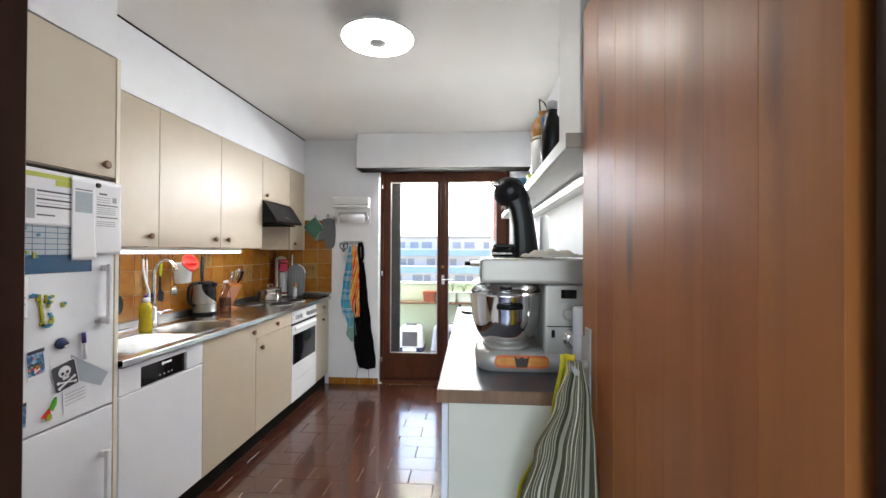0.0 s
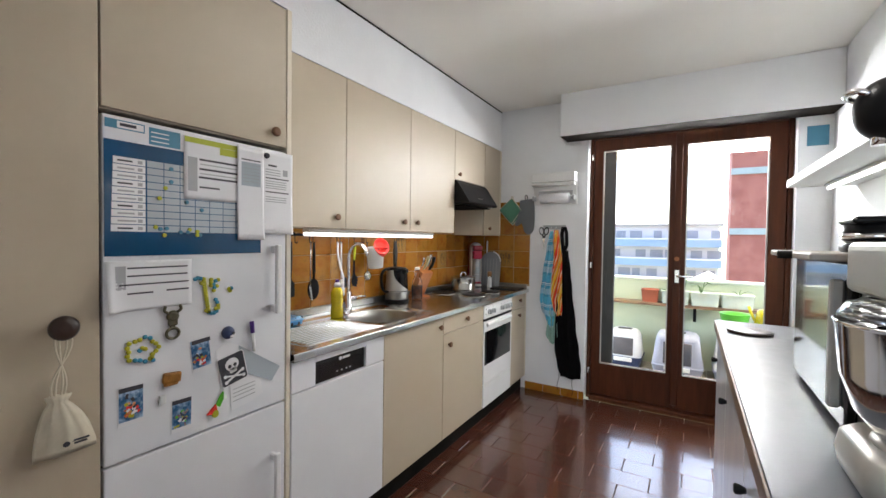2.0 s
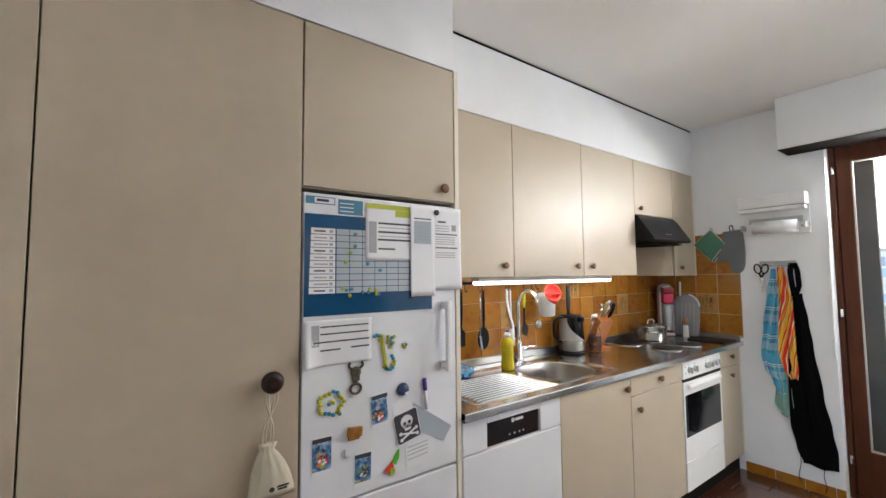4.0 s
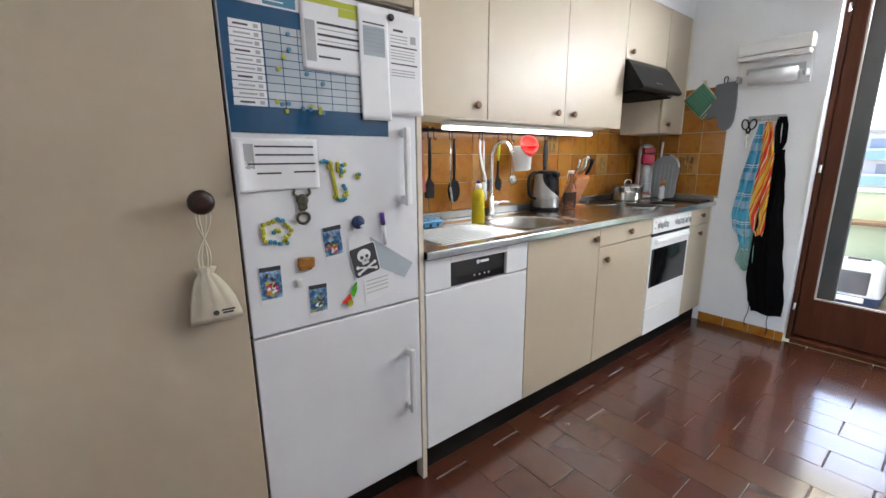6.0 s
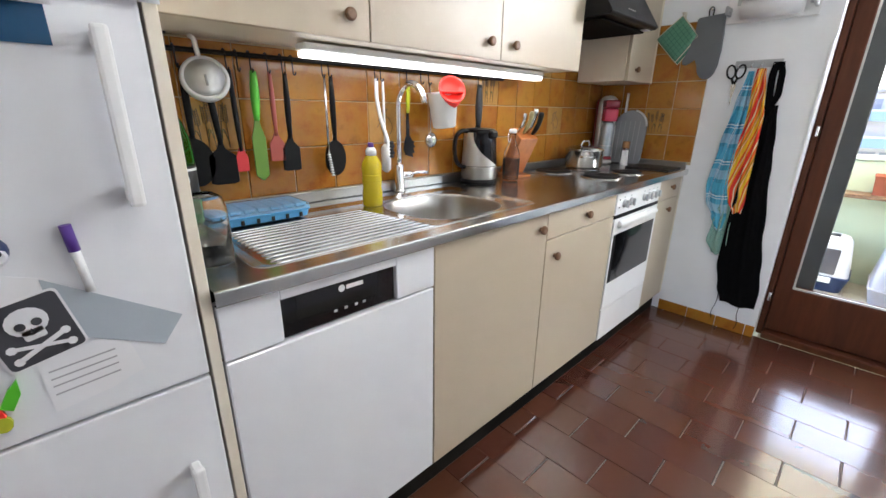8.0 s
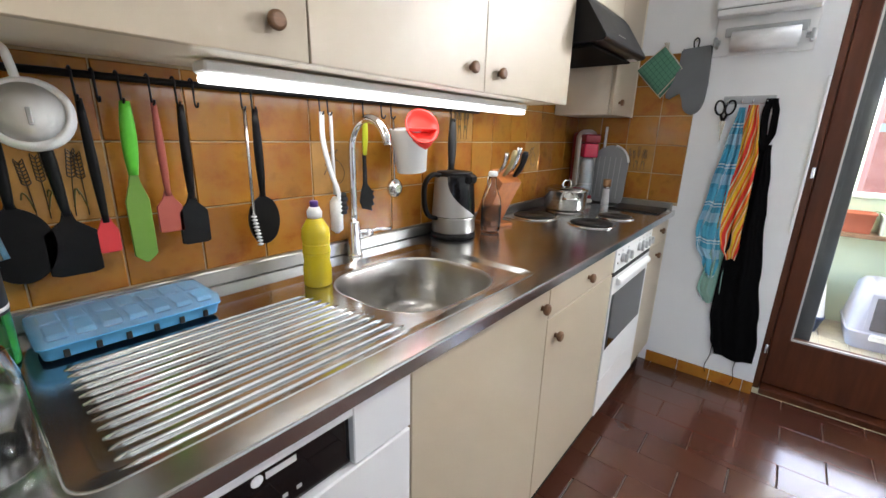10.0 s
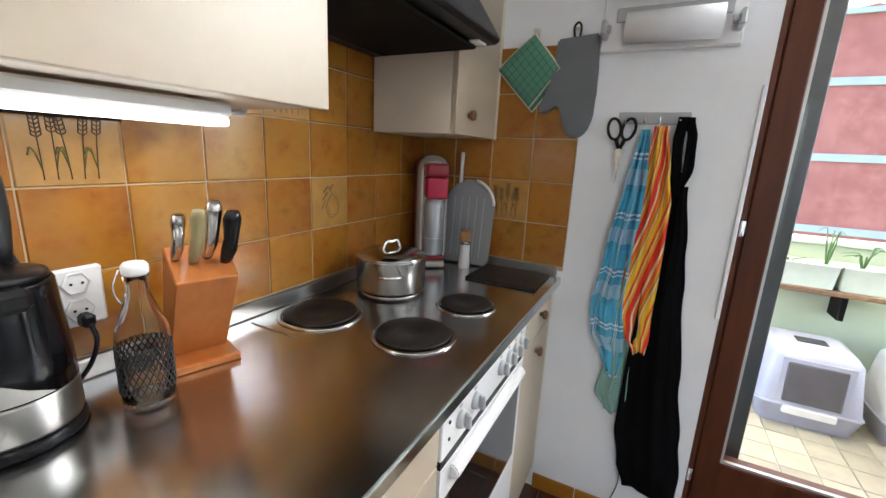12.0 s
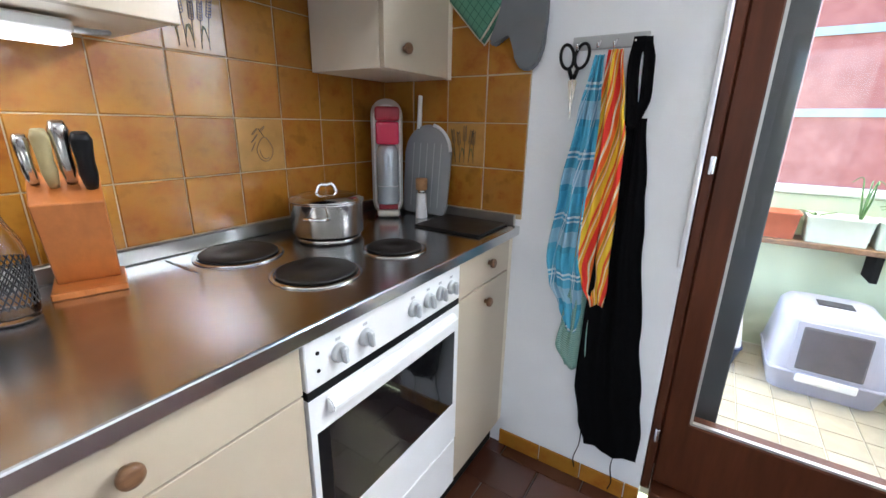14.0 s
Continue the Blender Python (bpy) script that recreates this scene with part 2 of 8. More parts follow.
def add_prism(bm, outline, lift, depth):
    """A flat outline of 2D points made solid; lift turns (u, v, w) into a place, w from 0 to depth."""
    a = [bm.verts.new(lift(u, v, 0)) for u, v in outline]
    b = [bm.verts.new(lift(u, v, depth)) for u, v in outline]
    bm.faces.new(a)
    bm.faces.new(list(reversed(b)))
    k = len(a)
    for i in range(k):
        bm.faces.new((a[i], b[i], b[(i + 1) % k], a[(i + 1) % k]))


def add_ring(bm, outer, inner, lift, depth):
    """A flat frame: outer and inner (u0, u1, v0, v1), made solid over w from 0 to depth."""
    def corners(r, w):
        return [bm.verts.new(lift(u, v, w)) for u, v in ((r[0], r[2]), (r[1], r[2]), (r[1], r[3]), (r[0], r[3]))]
    oa, ob, ia, ib = corners(outer, 0), corners(outer, depth), corners(inner, 0), corners(inner, depth)
    for i in range(4):
        j = (i + 1) % 4
        for q in ((oa[i], oa[j], ia[j], ia[i]), (ob[i], ib[i], ib[j], ob[j]), (oa[i], ob[i], ob[j], oa[j]), (ia[i], ia[j], ib[j], ib[i])):
            bm.faces.new(q)


def smooth_line(points, steps=6):
    """A curve through the points (Catmull-Rom)."""
    p = [Vector(q) for q in points]
    p = [2 * p[0] - p[1], *p, 2 * p[-1] - p[-2]]
    out = []
    for i in range(1, len(p) - 2):
        for s in range(steps):
            t = s / steps
            out.append(0.5 * ((2 * p[i]) + (p[i + 1] - p[i - 1]) * t + (2 * p[i - 1] - 5 * p[i] + 4 * p[i + 1] - p[i + 2]) * t * t + (3 * p[i] - p[i - 1] - 3 * p[i + 1] + p[i + 2]) * t**3))
    out.append(p[-2])
    return out


def thing(name, at, label="", category="", group="", kind=""):
    ob = new(name)
    ob.empty_display_size = 0.05
    ob.location = at
    return tagged(ob, label, category, group, kind)


def origin_of(ob):
    o = Vector((0, 0, 0))
    while ob:
        o += Vector(ob.location)
        ob = ob.parent
    return o


def part(name, bm, mat, parent=None, label="", smooth=False):
    """Link a bmesh built in world places as one mesh object under a thing or a part."""
    bmesh.ops.recalc_face_normals(bm, faces=bm.faces)
    me = bpy.data.meshes.new(name)
    if parent:
        bm.transform(Matrix.Translation(-origin_of(parent)))
    bm.to_mesh(me)
    bm.free()
    me.materials.append(mat)
    if smooth:
        me.polygons.foreach_set("use_smooth", [True] * len(me.polygons))
    ob = new(name, me)
    ob.parent = parent
    return tagged(ob, label)


def box_part(name, b, mat, parent=None, bevel=0.002, label="", seg=1):
    bm = bmesh.new()
    add_box(bm, *b, bevel=bevel, seg=seg)
    return part(name, bm, mat, parent, label)


def lathe_part(name, profile, center, mat, parent=None, label="", axis="z", steps=32, m=None):
    bm = bmesh.new()
    add_lathe(bm, profile, center, axis, steps, m)
    return part(name, bm, mat, parent, label)


def tube_part(name, pts, radius, mat, parent=None, label="", steps=8, radii=None, flat=1.0):
    bm = bmesh.new()
    add_tube(bm, pts, radius, steps, radii, flat)
    return part(name, bm, mat, parent, label)


def solid(name, b, mat, label, category, bevel=0.0, kind="structure"):
    return tagged(box_part(name, b, mat, None, bevel), label, category, "", kind)


# ---------- the setting ----------
# floor slab, walls, ceiling
floor = solid("floor", (-2.3, 0.74, -2.2, 4.20, -0.14, -0.006), M["grout"], "brown clay tile floor with pale joints", "floor")
ceiling = solid("ceiling", (-2.3, 0.74, -2.2, 4.45, CEIL, CEIL + 0.12), M["ceiling"], "smooth off-white painted ceiling", "ceiling")
wall_west = solid("wall_west", (-2.3, B - 0.008, N, 4.45, -0.14, CEIL), M["plaster"], "white plaster wall behind the kitchen units", "wall")
bm = bmesh.new()
add_box(bm, B - 0.008, -0.985, W, 4.45, -0.14, CEIL)
add_box(bm, 0.36, RW + 0.2, W, 4.45, -0.14, CEIL)
add_box(bm, -0.985, 0.36, W, 4.45, 2.25, CEIL)
wall_north = tagged(part("wall_north", bm, M["plaster"]), "rough white plaster wall with the balcony door opening", "wall", "", "structure")
wall_east = solid("wall_east", (RW, RW + 0.2, N, W, -0.14, CEIL), M["plaster"], "white painted wall beside the worktop", "wall")
bm = bmesh.new()
add_box(bm, -2.3, -0.545, N - 0.16, N, -0.14, CEIL)
add_box(bm, 0.375, RW + 0.2, N - 0.16, N, -0.14, CEIL)
add_box(bm, -0.545, 0.375, N - 0.16, N, 2.06, CEIL)
wall_south = tagged(part("wall_south", bm, M["plaster"]), "white wall with the kitchen doorway", "wall", "", "structure")
# unseen hallway; the rear opening is added to let sky light in from behind
bm = bmesh.new()
add_box(bm, -2.3, -1.2, -2.2, -2.1, -0.14, CEIL)
add_box(bm, 0.60, 0.74, -2.2, -2.1, -0.14, CEIL)
add_box(bm, -1.2, 0.60, -2.2, -2.1, -0.14, 0.3)
add_box(bm, -1.2, 0.60, -2.2, -2.1, 2.3, CEIL)
add_box(bm, -2.3, -2.2, -2.1, N - 0.16, -0.14, CEIL)
add_box(bm, 0.64, 0.74, -2.1, N - 0.16, -0.14, CEIL)
tagged(part("wall_hallway", bm, M["plaster"]), "plain white unseen hallway walls with an opening added to let light in", "wall", "", "structure")

# soffit over the units with its shadow gap under the ceiling
bm = bmesh.new()
add_box(bm, B - 0.004, U - 0.005, 1.584, W - 0.002, 2.168, CEIL - 0.012)
add_box(bm, B - 0.004, F - 0.004, N + 0.002, 1.584, 2.168, CEIL - 0.002)
soffit = tagged(part("soffit", bm, M["plaster"]), "white boxed-in soffit above the kitchen units", "soffit", "", "structure")
# dark strip that paints the gap's shade along the top of the soffit
gap = solid("trim_gap", (U - 0.02, U - 0.0035, 1.586, W - 0.004, CEIL - 0.012, CEIL - 0.001), M["dark_gap"], "dark strip painting the shade in the gap along the soffit", "trim")

# shutter box above the balcony door
pelmet = thing("pelmet", (-0.31, 3.95, 2.185), "white painted roller shutter box above the door", "pelmet", "", "structure")
box_part("panel", (-1.165, RW - 0.002, 3.95, W - 0.002, 2.189, CEIL - 0.002), M["plaster"], pelmet, 0.004)
# dark sheet in place of the open shutter slot, its shade put in as colour
box_part("lower_edge", (-1.165, RW - 0.004, 3.953, W - 0.003, 2.184, 2.1885), M["dark_gap"], pelmet, 0.002, "dark sheet painting the shade of the open slot under the box")

# tiled skirting of the north wall
baseboard = thing("baseboard", (-1.24, W, 0), "ochre tile skirting on the white wall", "baseboard", "", "structure")
for k, (a, b) in enumerate(((-1.50, -1.335), (-1.332, -1.18), (-1.177, -1.03), (-1.027, -0.984))):
    box_part("tile", (a, b, W - 0.009, W - 0.001, 0.0, 0.066), M["wall_tile"], baseboard, 0.0015)

# ---------- balcony door ----------
def balcony_door():
    d = thing("door_1", (-0.31, 4.29, 0), "brown wooden double-glazed balcony door with two leaves", "balcony door", "", "structure")
    wood = M["window_wood"]
    y0, y1 = 4.265, 4.335
    f = box_part("frame_left", (-0.984, -0.955, y0 - 0.01, y1 + 0.02, 0.0, 2.248), wood, d, 0.004)
    box_part("frame_right", (0.328, 0.359, y0 - 0.01, y1 + 0.02, 0.0, 2.248), wood, d, 0.004)
    box_part("frame_top", (-0.954, 0.327, y0 - 0.01, y1 + 0.02, 2.20, 2.248), wood, d, 0.004)
    box_part("threshold", (-0.954, 0.327, y0 - 0.06, y1 + 0.05, -0.005, 0.035), wood, d, 0.006)
    for name, a, b, ga, gb in (("leaf", -0.952, -0.325, -0.880, -0.383), ("leaf", -0.322, 0.326, -0.272, 0.228)):
        bm = bmesh.new()
        add_ring(bm, (a, b, 0.04, 2.196), (ga, gb, 0.305, 2.10), lambda u, v, w: Vector((u, y0 + w, v)), y1 - y0)
        bmesh.ops.bevel(bm, geom=list(bm.edges), offset=0.004, segments=1, affect="EDGES")
        lf = part(name, bm, wood, d)
        bm = bmesh.new()
        t = 0.008
        add_ring(bm, (ga, gb, 0.305, 2.10), (ga + t, gb - t, 0.305 + t, 2.10 - t), lambda u, v, w: Vector((u, y0 + 0.006 + w, v)), 0.014)
        part("glazing_bead", bm, M["silver"], lf)
        p = box_part("pane", (ga + 0.004, gb - 0.004, y0 + 0.030, y0 + 0.036, 0.300, 2.104), M["pane"], lf, 0)
        p.visible_shadow = False
    # added strips outside the leaves that block light leaking through the joints
    for a, b, za, zb in ((-0.9835, -0.935, 0.036, 2.247), (0.309, 0.3585, 0.036, 2.247), (-0.9345, 0.3085, 2.18, 2.247)):
        box_part("rebate_stop", (a, b, y1 + 0.021, y1 + 0.040, za, zb), wood, d, 0.001)
    # cover strip where the leaves meet, with handle and lock
    strip = box_part("meeting_strip", (-0.352, -0.300, y0 - 0.022, y0 - 0.001, 0.07, 2.19), wood, d, 0.006)
    bm = bmesh.new()
    add_box(bm, -0.338, -0.308, y0 - 0.028, y0 - 0.0225, 1.03, 1.13, 0.002)
    add_lathe(bm, [(0.011, 0), (0.010, 0.04)], (-0.323, y0 - 0.066, 1.085), "y", 12)
    add_tube(bm, smooth_line([(-0.323, y0 - 0.066, 1.085), (-0.30, y0 - 0.072, 1.085), (-0.215, y0 - 0.07, 1.082)], 4), 0.009, 10)
    part("door_handle", bm, M["chrome"], strip, "chrome lever handle")
    lathe_part("lock", [(0.017, 0), (0.017, 0.004), (0.012, 0.006)], (-0.326, y0 - 0.0285, 1.215), M["orange_wood"], strip, "brass lock rosette", "y", 20)
    for z in (0.241, 1.14, 2.05):
        bm = bmesh.new()
        add_lathe(bm, [(0.007, -0.025), (0.008, -0.022), (0.008, 0.022), (0.007, 0.025)], (-0.963, y0 - 0.019, z), "z", 12)
        part("hinge", bm, M["chrome"], d)
    bm = bmesh.new()
    add_box(bm, -0.998, -0.986, W - 0.012, W - 0.0005, 0.86, 1.55, 0.002)
    part("shutter_belt", bm, M["plastic_white"], d, "grey shutter belt guide")
    # shutter guide rail seen behind the glass
    box_part("guide_rail", (-0.925, -0.80, 4.40, 4.44, 0.0, 2.24), M["rail_grey"], d, 0.003)


balcony_door()

# ---------- the hallway door, open against the worktop's end ----------
def hallway_door():
    d = thing("door_2", (0.345, 0.40, 0), "open door of varnished vertical pine boards", "door", "", "structure")
    hinge, tip = Vector((0.318, 0.385)), Vector((0.278, 1.143))
    length = (tip - hinge).length
    ang = math.atan2(tip.y - hinge.y, tip.x - hinge.x)
    turn = Matrix.Rotation(ang, 4, "Z")
    put = Matrix.Translation((hinge.x, hinge.y, 0)) @ turn
    n = 7
    for k in range(n):
        bm = bmesh.new()
        a, b = length * k / n, length * (k + 1) / n
        add_box(bm, a, b - 0.00005, -0.040, 0.0, 0.012, 2.042, 0.0005)
        bm.transform(put)
        part("board", bm, M["door_plank"], d)
        if k in (4, 5):
            bm = bmesh.new()
            add_box(bm, b - 0.004, b + 0.002, 0.0002, 0.0006, 0.014, 2.04)
            bm.transform(put)
            part("sapwood_edge", bm, M["pale_pine"], d, "pale sapwood edge")
    bm = bmesh.new()
    add_box(bm, length - 0.075, length - 0.035, 0.0005, 0.006, 0.95, 1.17, 0.002)
    add_box(bm, length - 0.030, length + 0.0022, -0.034, 0.0025, 0.98, 1.14, 0.001)
    add_lathe(bm, [(0.010, 0), (0.010, 0.05)], (length - 0.055, 0.006, 1.075), "y", 12)
    add_tube(bm, smooth_line([(length - 0.055, 0.052, 1.075), (length - 0.070, 0.056, 1.075), (length - 0.125, 0.054, 1.072)], 4), 0.0075, 10)
    bm.transform(put)
    part("door_handle", bm, M["silver"], d, "brushed metal lever handle and plate")
    fr = thing("door_frame", (-0.085, 0.30, 0), "dark brown wooden door frame", "door frame", "", "structure")
    wood = M["dark_frame"]
    box_part("jamb", (-0.5445, -0.49, N - 0.17, N + 0.012, 0, 2.10), wood, fr, 0.004)
    box_part("jamb", (0.33, 0.3745, N - 0.17, N + 0.012, 0, 2.10), wood, fr, 0.004)
    box_part("head", (-0.489, 0.329, N - 0.17, N + 0.012, 2.045, 2.10), wood, fr, 0.004)


hallway_door()


# ---------- kitchen units ----------
def knob(parent, x, y, z, mat, r=0.0165):
    """A turned drawer knob standing out from a front at x."""
    bm = bmesh.new()
    add_lathe(bm, [(0.008, 0), (0.0065, 0.003), (0.0075, 0.007), (r * 0.92, 0.011), (r, 0.016), (r * 0.93, 0.021), (r * 0.6, 0.0235)], (x, y, z), "x", 20)
    return part("knob", bm, mat, parent, "turned wooden knob")


def front(parent, name, y0, y1, z0, z1, x, mat, thick=0.018):
    g = 0.0016
    return box_part(name, (x - thick, x, y0 + g, y1 - g, z0 + g, z1 - g), mat, parent, 0.0014)


def carcass(parent, y0, y1, z0, z1, x):
    return box_part("body", (B + 0.012, x - 0.0195, y0 + 0.0006, y1 - 0.0006, z0, z1), M["laminate_edge"], parent, 0.001)


lam = M["laminate"]
# filler and tall cupboard
t = thing("tall_cabinet", (-1.78, 0.746, 0), "tall beige laminate cupboard with a dark round knob", "cabinet")
carcass(t, 0.467, 1.026, 0.09, 2.165, F)
dr = front(t, "door", 0.468, 1.026, 0.10, 2.162, F, lam)
bm = bmesh.new()
add_lathe(bm, [(0.010, 0), (0.009, 0.016), (0.020, 0.022), (0.0285, 0.030), (0.0285, 0.038), (0.022, 0.046), (0.010, 0.049)], (F, 0.946, 1.125), "x", 28)
part("knob", bm, M["dark_knob"], dr, "dark brown round wooden knob")
t = thing("filler_panel", (-1.78, 0.41, 0), "narrow beige laminate filler beside the tall cupboard", "panel")
box_part("panel", (F - 0.018, F - 0.001, N + 0.003, 0.4655, 0.0, 2.165), lam, t, 0.001)

# cupboard over the fridge, fridge niche panels
t = thing("top_cabinet", (-1.78, 1.3, 1.66), "beige laminate cupboard above the fridge", "cabinet")
carcass(t, 1.028, 1.58, 1.664, 2.165, F)
dr = front(t, "door", 1.028, 1.580, 1.664, 2.162, F, lam)
knob(dr, F, 1.526, 1.711, M["knob_wood"], 0.017)
t = thing("partition", (-1.78, 1.59, 0), "beige side panel between fridge and dishwasher", "panel")
box_part("panel", (B + 0.012, F + 0.001, 1.5815, 1.6005, 0.0, 2.165), M["laminate_edge"], t, 0.001)


def fridge():
    t = thing("fridge", (-1.78, 1.304, 0), "white built-in fridge freezer covered with papers and magnets", "fridge")
    w = M["lacquer"]
    box_part("body", (B + 0.012, F - 0.030, 1.032, 1.577, 0.095, 1.652), M["dark_gap"], t, 0.002)
    up = box_part("upper_door", (F - 0.028, F, 1.0315, 1.5775, 0.745, 1.648), w, t, 0.004, seg=2)
    lo = box_part("lower_door", (F - 0.028, F, 1.0315, 1.5775, 0.098, 0.738), w, t, 0.004, seg=2)
    for dr, z0, z1 in ((up, 1.075, 1.315), (lo, 0.335, 0.578)):
        bm = bmesh.new()
        add_box(bm, F + 0.026, F + 0.042, 1.512, 1.532, z0, z1, 0.005, 2)
        add_box(bm, F + 0.0005, F + 0.027, 1.513, 1.531, z0 + 0.004, z0 + 0.03, 0.004)
        add_box(bm, F + 0.0005, F + 0.027, 1.513, 1.531, z1 - 0.03, z1 - 0.004, 0.004)
        part("handle", bm, M["plastic_white"], dr, "white bar handle")
    return up


fridge()


def dishwasher():
    t = thing("dishwasher", (-1.78, 1.875, 0), "white built-in dishwasher with black control strip", "dishwasher")
    box_part("body", (B + 0.012, F - 0.024, 1.603, 2.146, 0.12, 0.86), M["dark_gap"], t, 0.001)
    box_part("door", (F - 0.022, F + 0.002, 1.6045, 2.1465, 0.122, 0.748), M["lacquer"], t, 0.003)
    bm = bmesh.new()
    x0, x1 = F - 0.022, F + 0.002
    add_box(bm, x0, x1, 1.6045, 1.722, 0.753, 0.872, 0.002)
    add_box(bm, x0, x1, 2.018, 2.1465, 0.753, 0.872, 0.002)
    add_box(bm, x0, x1, 1.722, 2.018, 0.846, 0.872, 0.002)
    p = part("control_panel", bm, M["lacquer"], t)
    box_part("display", (x0, F - 0.010, 1.7225, 2.0175, 0.753, 0.8455), M["black_gloss"], p, 0.001, "glossy black recessed grip and control strip")
    bm = bmesh.new()
    add_lathe(bm, [(0.0085, 0), (0.0085, 0.0008)], (F - 0.0098, 1.868, 0.826), "x", 16)
    add_box(bm, F - 0.0098, F - 0.009, 1.880, 1.925, 0.821, 0.831)
    part("maker_mark", bm, M["plastic_white"], p)
    for y in (1.845, 1.872, 1.90, 1.922):
        box_part("touch_sign", (F - 0.0098, F - 0.009, y, y + 0.008, 0.772, 0.778), M["grey_plastic"], p, 0)


dishwasher()

# sink unit: a tall door, and a drawer over a door
t = thing("sink_cabinet", (-1.78, 2.43, 0), "beige laminate base unit with one full door", "cabinet")
bm = bmesh.new()
add_box(bm, B + 0.012, F - 0.0195, 2.1496, 2.166, 0.12, 0.868)
add_box(bm, B + 0.012, F - 0.0195, 2.694, 2.7104, 0.12, 0.868)
add_box(bm, B + 0.012, F - 0.0195, 2.166, 2.694, 0.12, 0.138)
part("body", bm, M["laminate_edge"], t)
dr = front(t, "door", 2.150, 2.711, 0.118, 0.872, F, lam)
knob(dr, F, 2.666, 0.817, M["knob_wood"])
t = thing("drawer_cabinet", (-1.78, 2.99, 0), "beige laminate base unit with a drawer over a door", "cabinet")
carcass(t, 2.713, 3.269, 0.12, 0.868, F)
dr = front(t, "drawer_front", 2.712, 3.270, 0.766, 0.872, F, lam)
knob(dr, F, 3.005, 0.820, M["knob_wood"])
dr = front(t, "door", 2.712, 3.270, 0.118, 0.765, F, lam)
knob(dr, F, 2.777, 0.694, M["knob_wood"])


M["knob_grey"] = material("pale_grey_plastic", (0.50, 0.52, 0.53), 0.4, var=0.05)


def oven():
    t = thing("oven", (-1.78, 3.535, 0), "white built-in oven with cooker knobs and a dark glass door", "oven")
    w = M["plastic_white"]
    y0, y1 = 3.274, 3.802
    box_part("body", (B + 0.012, F - 0.022, y0, y1, 0.12, 0.862), M["dark_gap"], t, 0.001)
    p = box_part("control_panel", (F - 0.02, F + 0.004, y0, y1, 0.768, 0.866), w, t, 0.002)
    for y in (3.352, 3.425, 3.586, 3.648, 3.702, 3.755):
        bm = bmesh.new()
        add_lathe(bm, [(0.0195, 0), (0.0185, 0.006), (0.016, 0.011)], (F + 0.0045, y, 0.816), "x", 24)
        add_box(bm, F + 0.015, F + 0.028, y - 0.0055, y + 0.0055, 0.798, 0.834, 0.003, m=Matrix.Rotation(radians(8), 3, "X"))
        part("control_knob", bm, M["knob_grey"], p)
        bm = bmesh.new()
        add_box(bm, F + 0.0042, F + 0.005, y - 0.006, y + 0.006, 0.842, 0.848)
        part("mark", bm, M["grey_plastic"], p)
    for z in (0.838, 0.802):
        lathe_part("indicator", [(0.004, 0), (0.0035, 0.002)], (F + 0.0044, 3.302, z), M["black"], p, "", "x", 12)
    bm = bmesh.new()
    add_ring(bm, (y0, y1, 0.292, 0.749), (y0 + 0.014, y1 - 0.018, 0.425, 0.672), lambda u, v, q: Vector((F - 0.02 + q, u, v)), 0.024)
    # black strip fills the gap over the door and paints its shade
    box_part("gap_strip", (F - 0.0195, F + 0.0028, y0 + 0.001, y1 - 0.001, 0.7495, 0.7675), M["black"], t, 0.0, "black strip painting the shade in the gap over the oven door")
    dr = part("door", bm, w, t)
    box_part("window", (F - 0.018, F + 0.0025, y0 + 0.0145, y1 - 0.0185, 0.4255, 0.6715), M["black_gloss"], dr, 0.0, "dark oven glass")
    bm = bmesh.new()
    add_prism(bm, [(F + 0.0042, 0.738), (F + 0.014, 0.736), (F + 0.023, 0.727), (F + 0.025, 0.716), (F + 0.021, 0.709), (F + 0.0042, 0.706)], lambda u, v, q: Vector((u, y0 + 0.040 + q, v)), y1 - y0 - 0.075)
    bmesh.ops.bevel(bm, geom=list(bm.edges), offset=0.003, segments=2, affect="EDGES")
    part("handle", bm, w, dr, "white plastic grip moulded along the door top")
    box_part("inner_frame", (F - 0.0178, F + 0.0030, y0 + 0.0150, y0 + 0.046, 0.426, 0.671), M["black"], dr, 0.0, "black printed border")
    box_part("drawer_front", (F - 0.02, F + 0.004, y0, y1, 0.118, 0.287), w, t, 0.002)


oven()
t = thing("narrow_cabinet", (-1.78, 3.96, 0), "narrow beige base unit with a small drawer over a door", "cabinet")
carcass(t, 3.806, 4.168, 0.12, 0.868, F)
dr = front(t, "drawer_front", 3.806, 4.140, 0.755, 0.872, F, lam)
knob(dr, F, 3.988, 0.821, M["knob_wood"], 0.0155)
dr = front(t, "door", 3.806, 4.140, 0.118, 0.754, F, lam)
knob(dr, F, 3.975, 0.694, M["knob_wood"], 0.0155)
box_part("end_strip", (F - 0.018, F - 0.002, 4.1415, 4.169, 0.118, 0.872), M["laminate_edge"], t, 0.001)
plinth = solid("trim_plinth", (F - 0.06, F - 0.042, N + 0.003, W - 0.003, 0.0, 0.119), M["dark_gap"], "dark recessed plinth under the units", "plinth")

# wall units
for y0, y1, ky, nm in ((1.6015, 2.154, 2.085, "cabinet"), (2.1545, 2.7215, 2.652, "cabinet"), (2.722, 3.2895, 2.793, "cabinet")):
    t = thing("wall_cabinet", (-1.92, (y0 + y1) / 2, 1.39), "beige laminate wall cupboard with a wooden knob", nm, "wall cupboards above the worktop")
    box_part("body", (B + 0.012, U - 0.0195, y0, y1, 1.393, 2.165), M["laminate_edge"], t, 0.001)
    dr = front(t, "door", y0, y1, 1.388, 2.164, U, lam)
    knob(dr, U, ky, 1.446, M["knob_wood"])
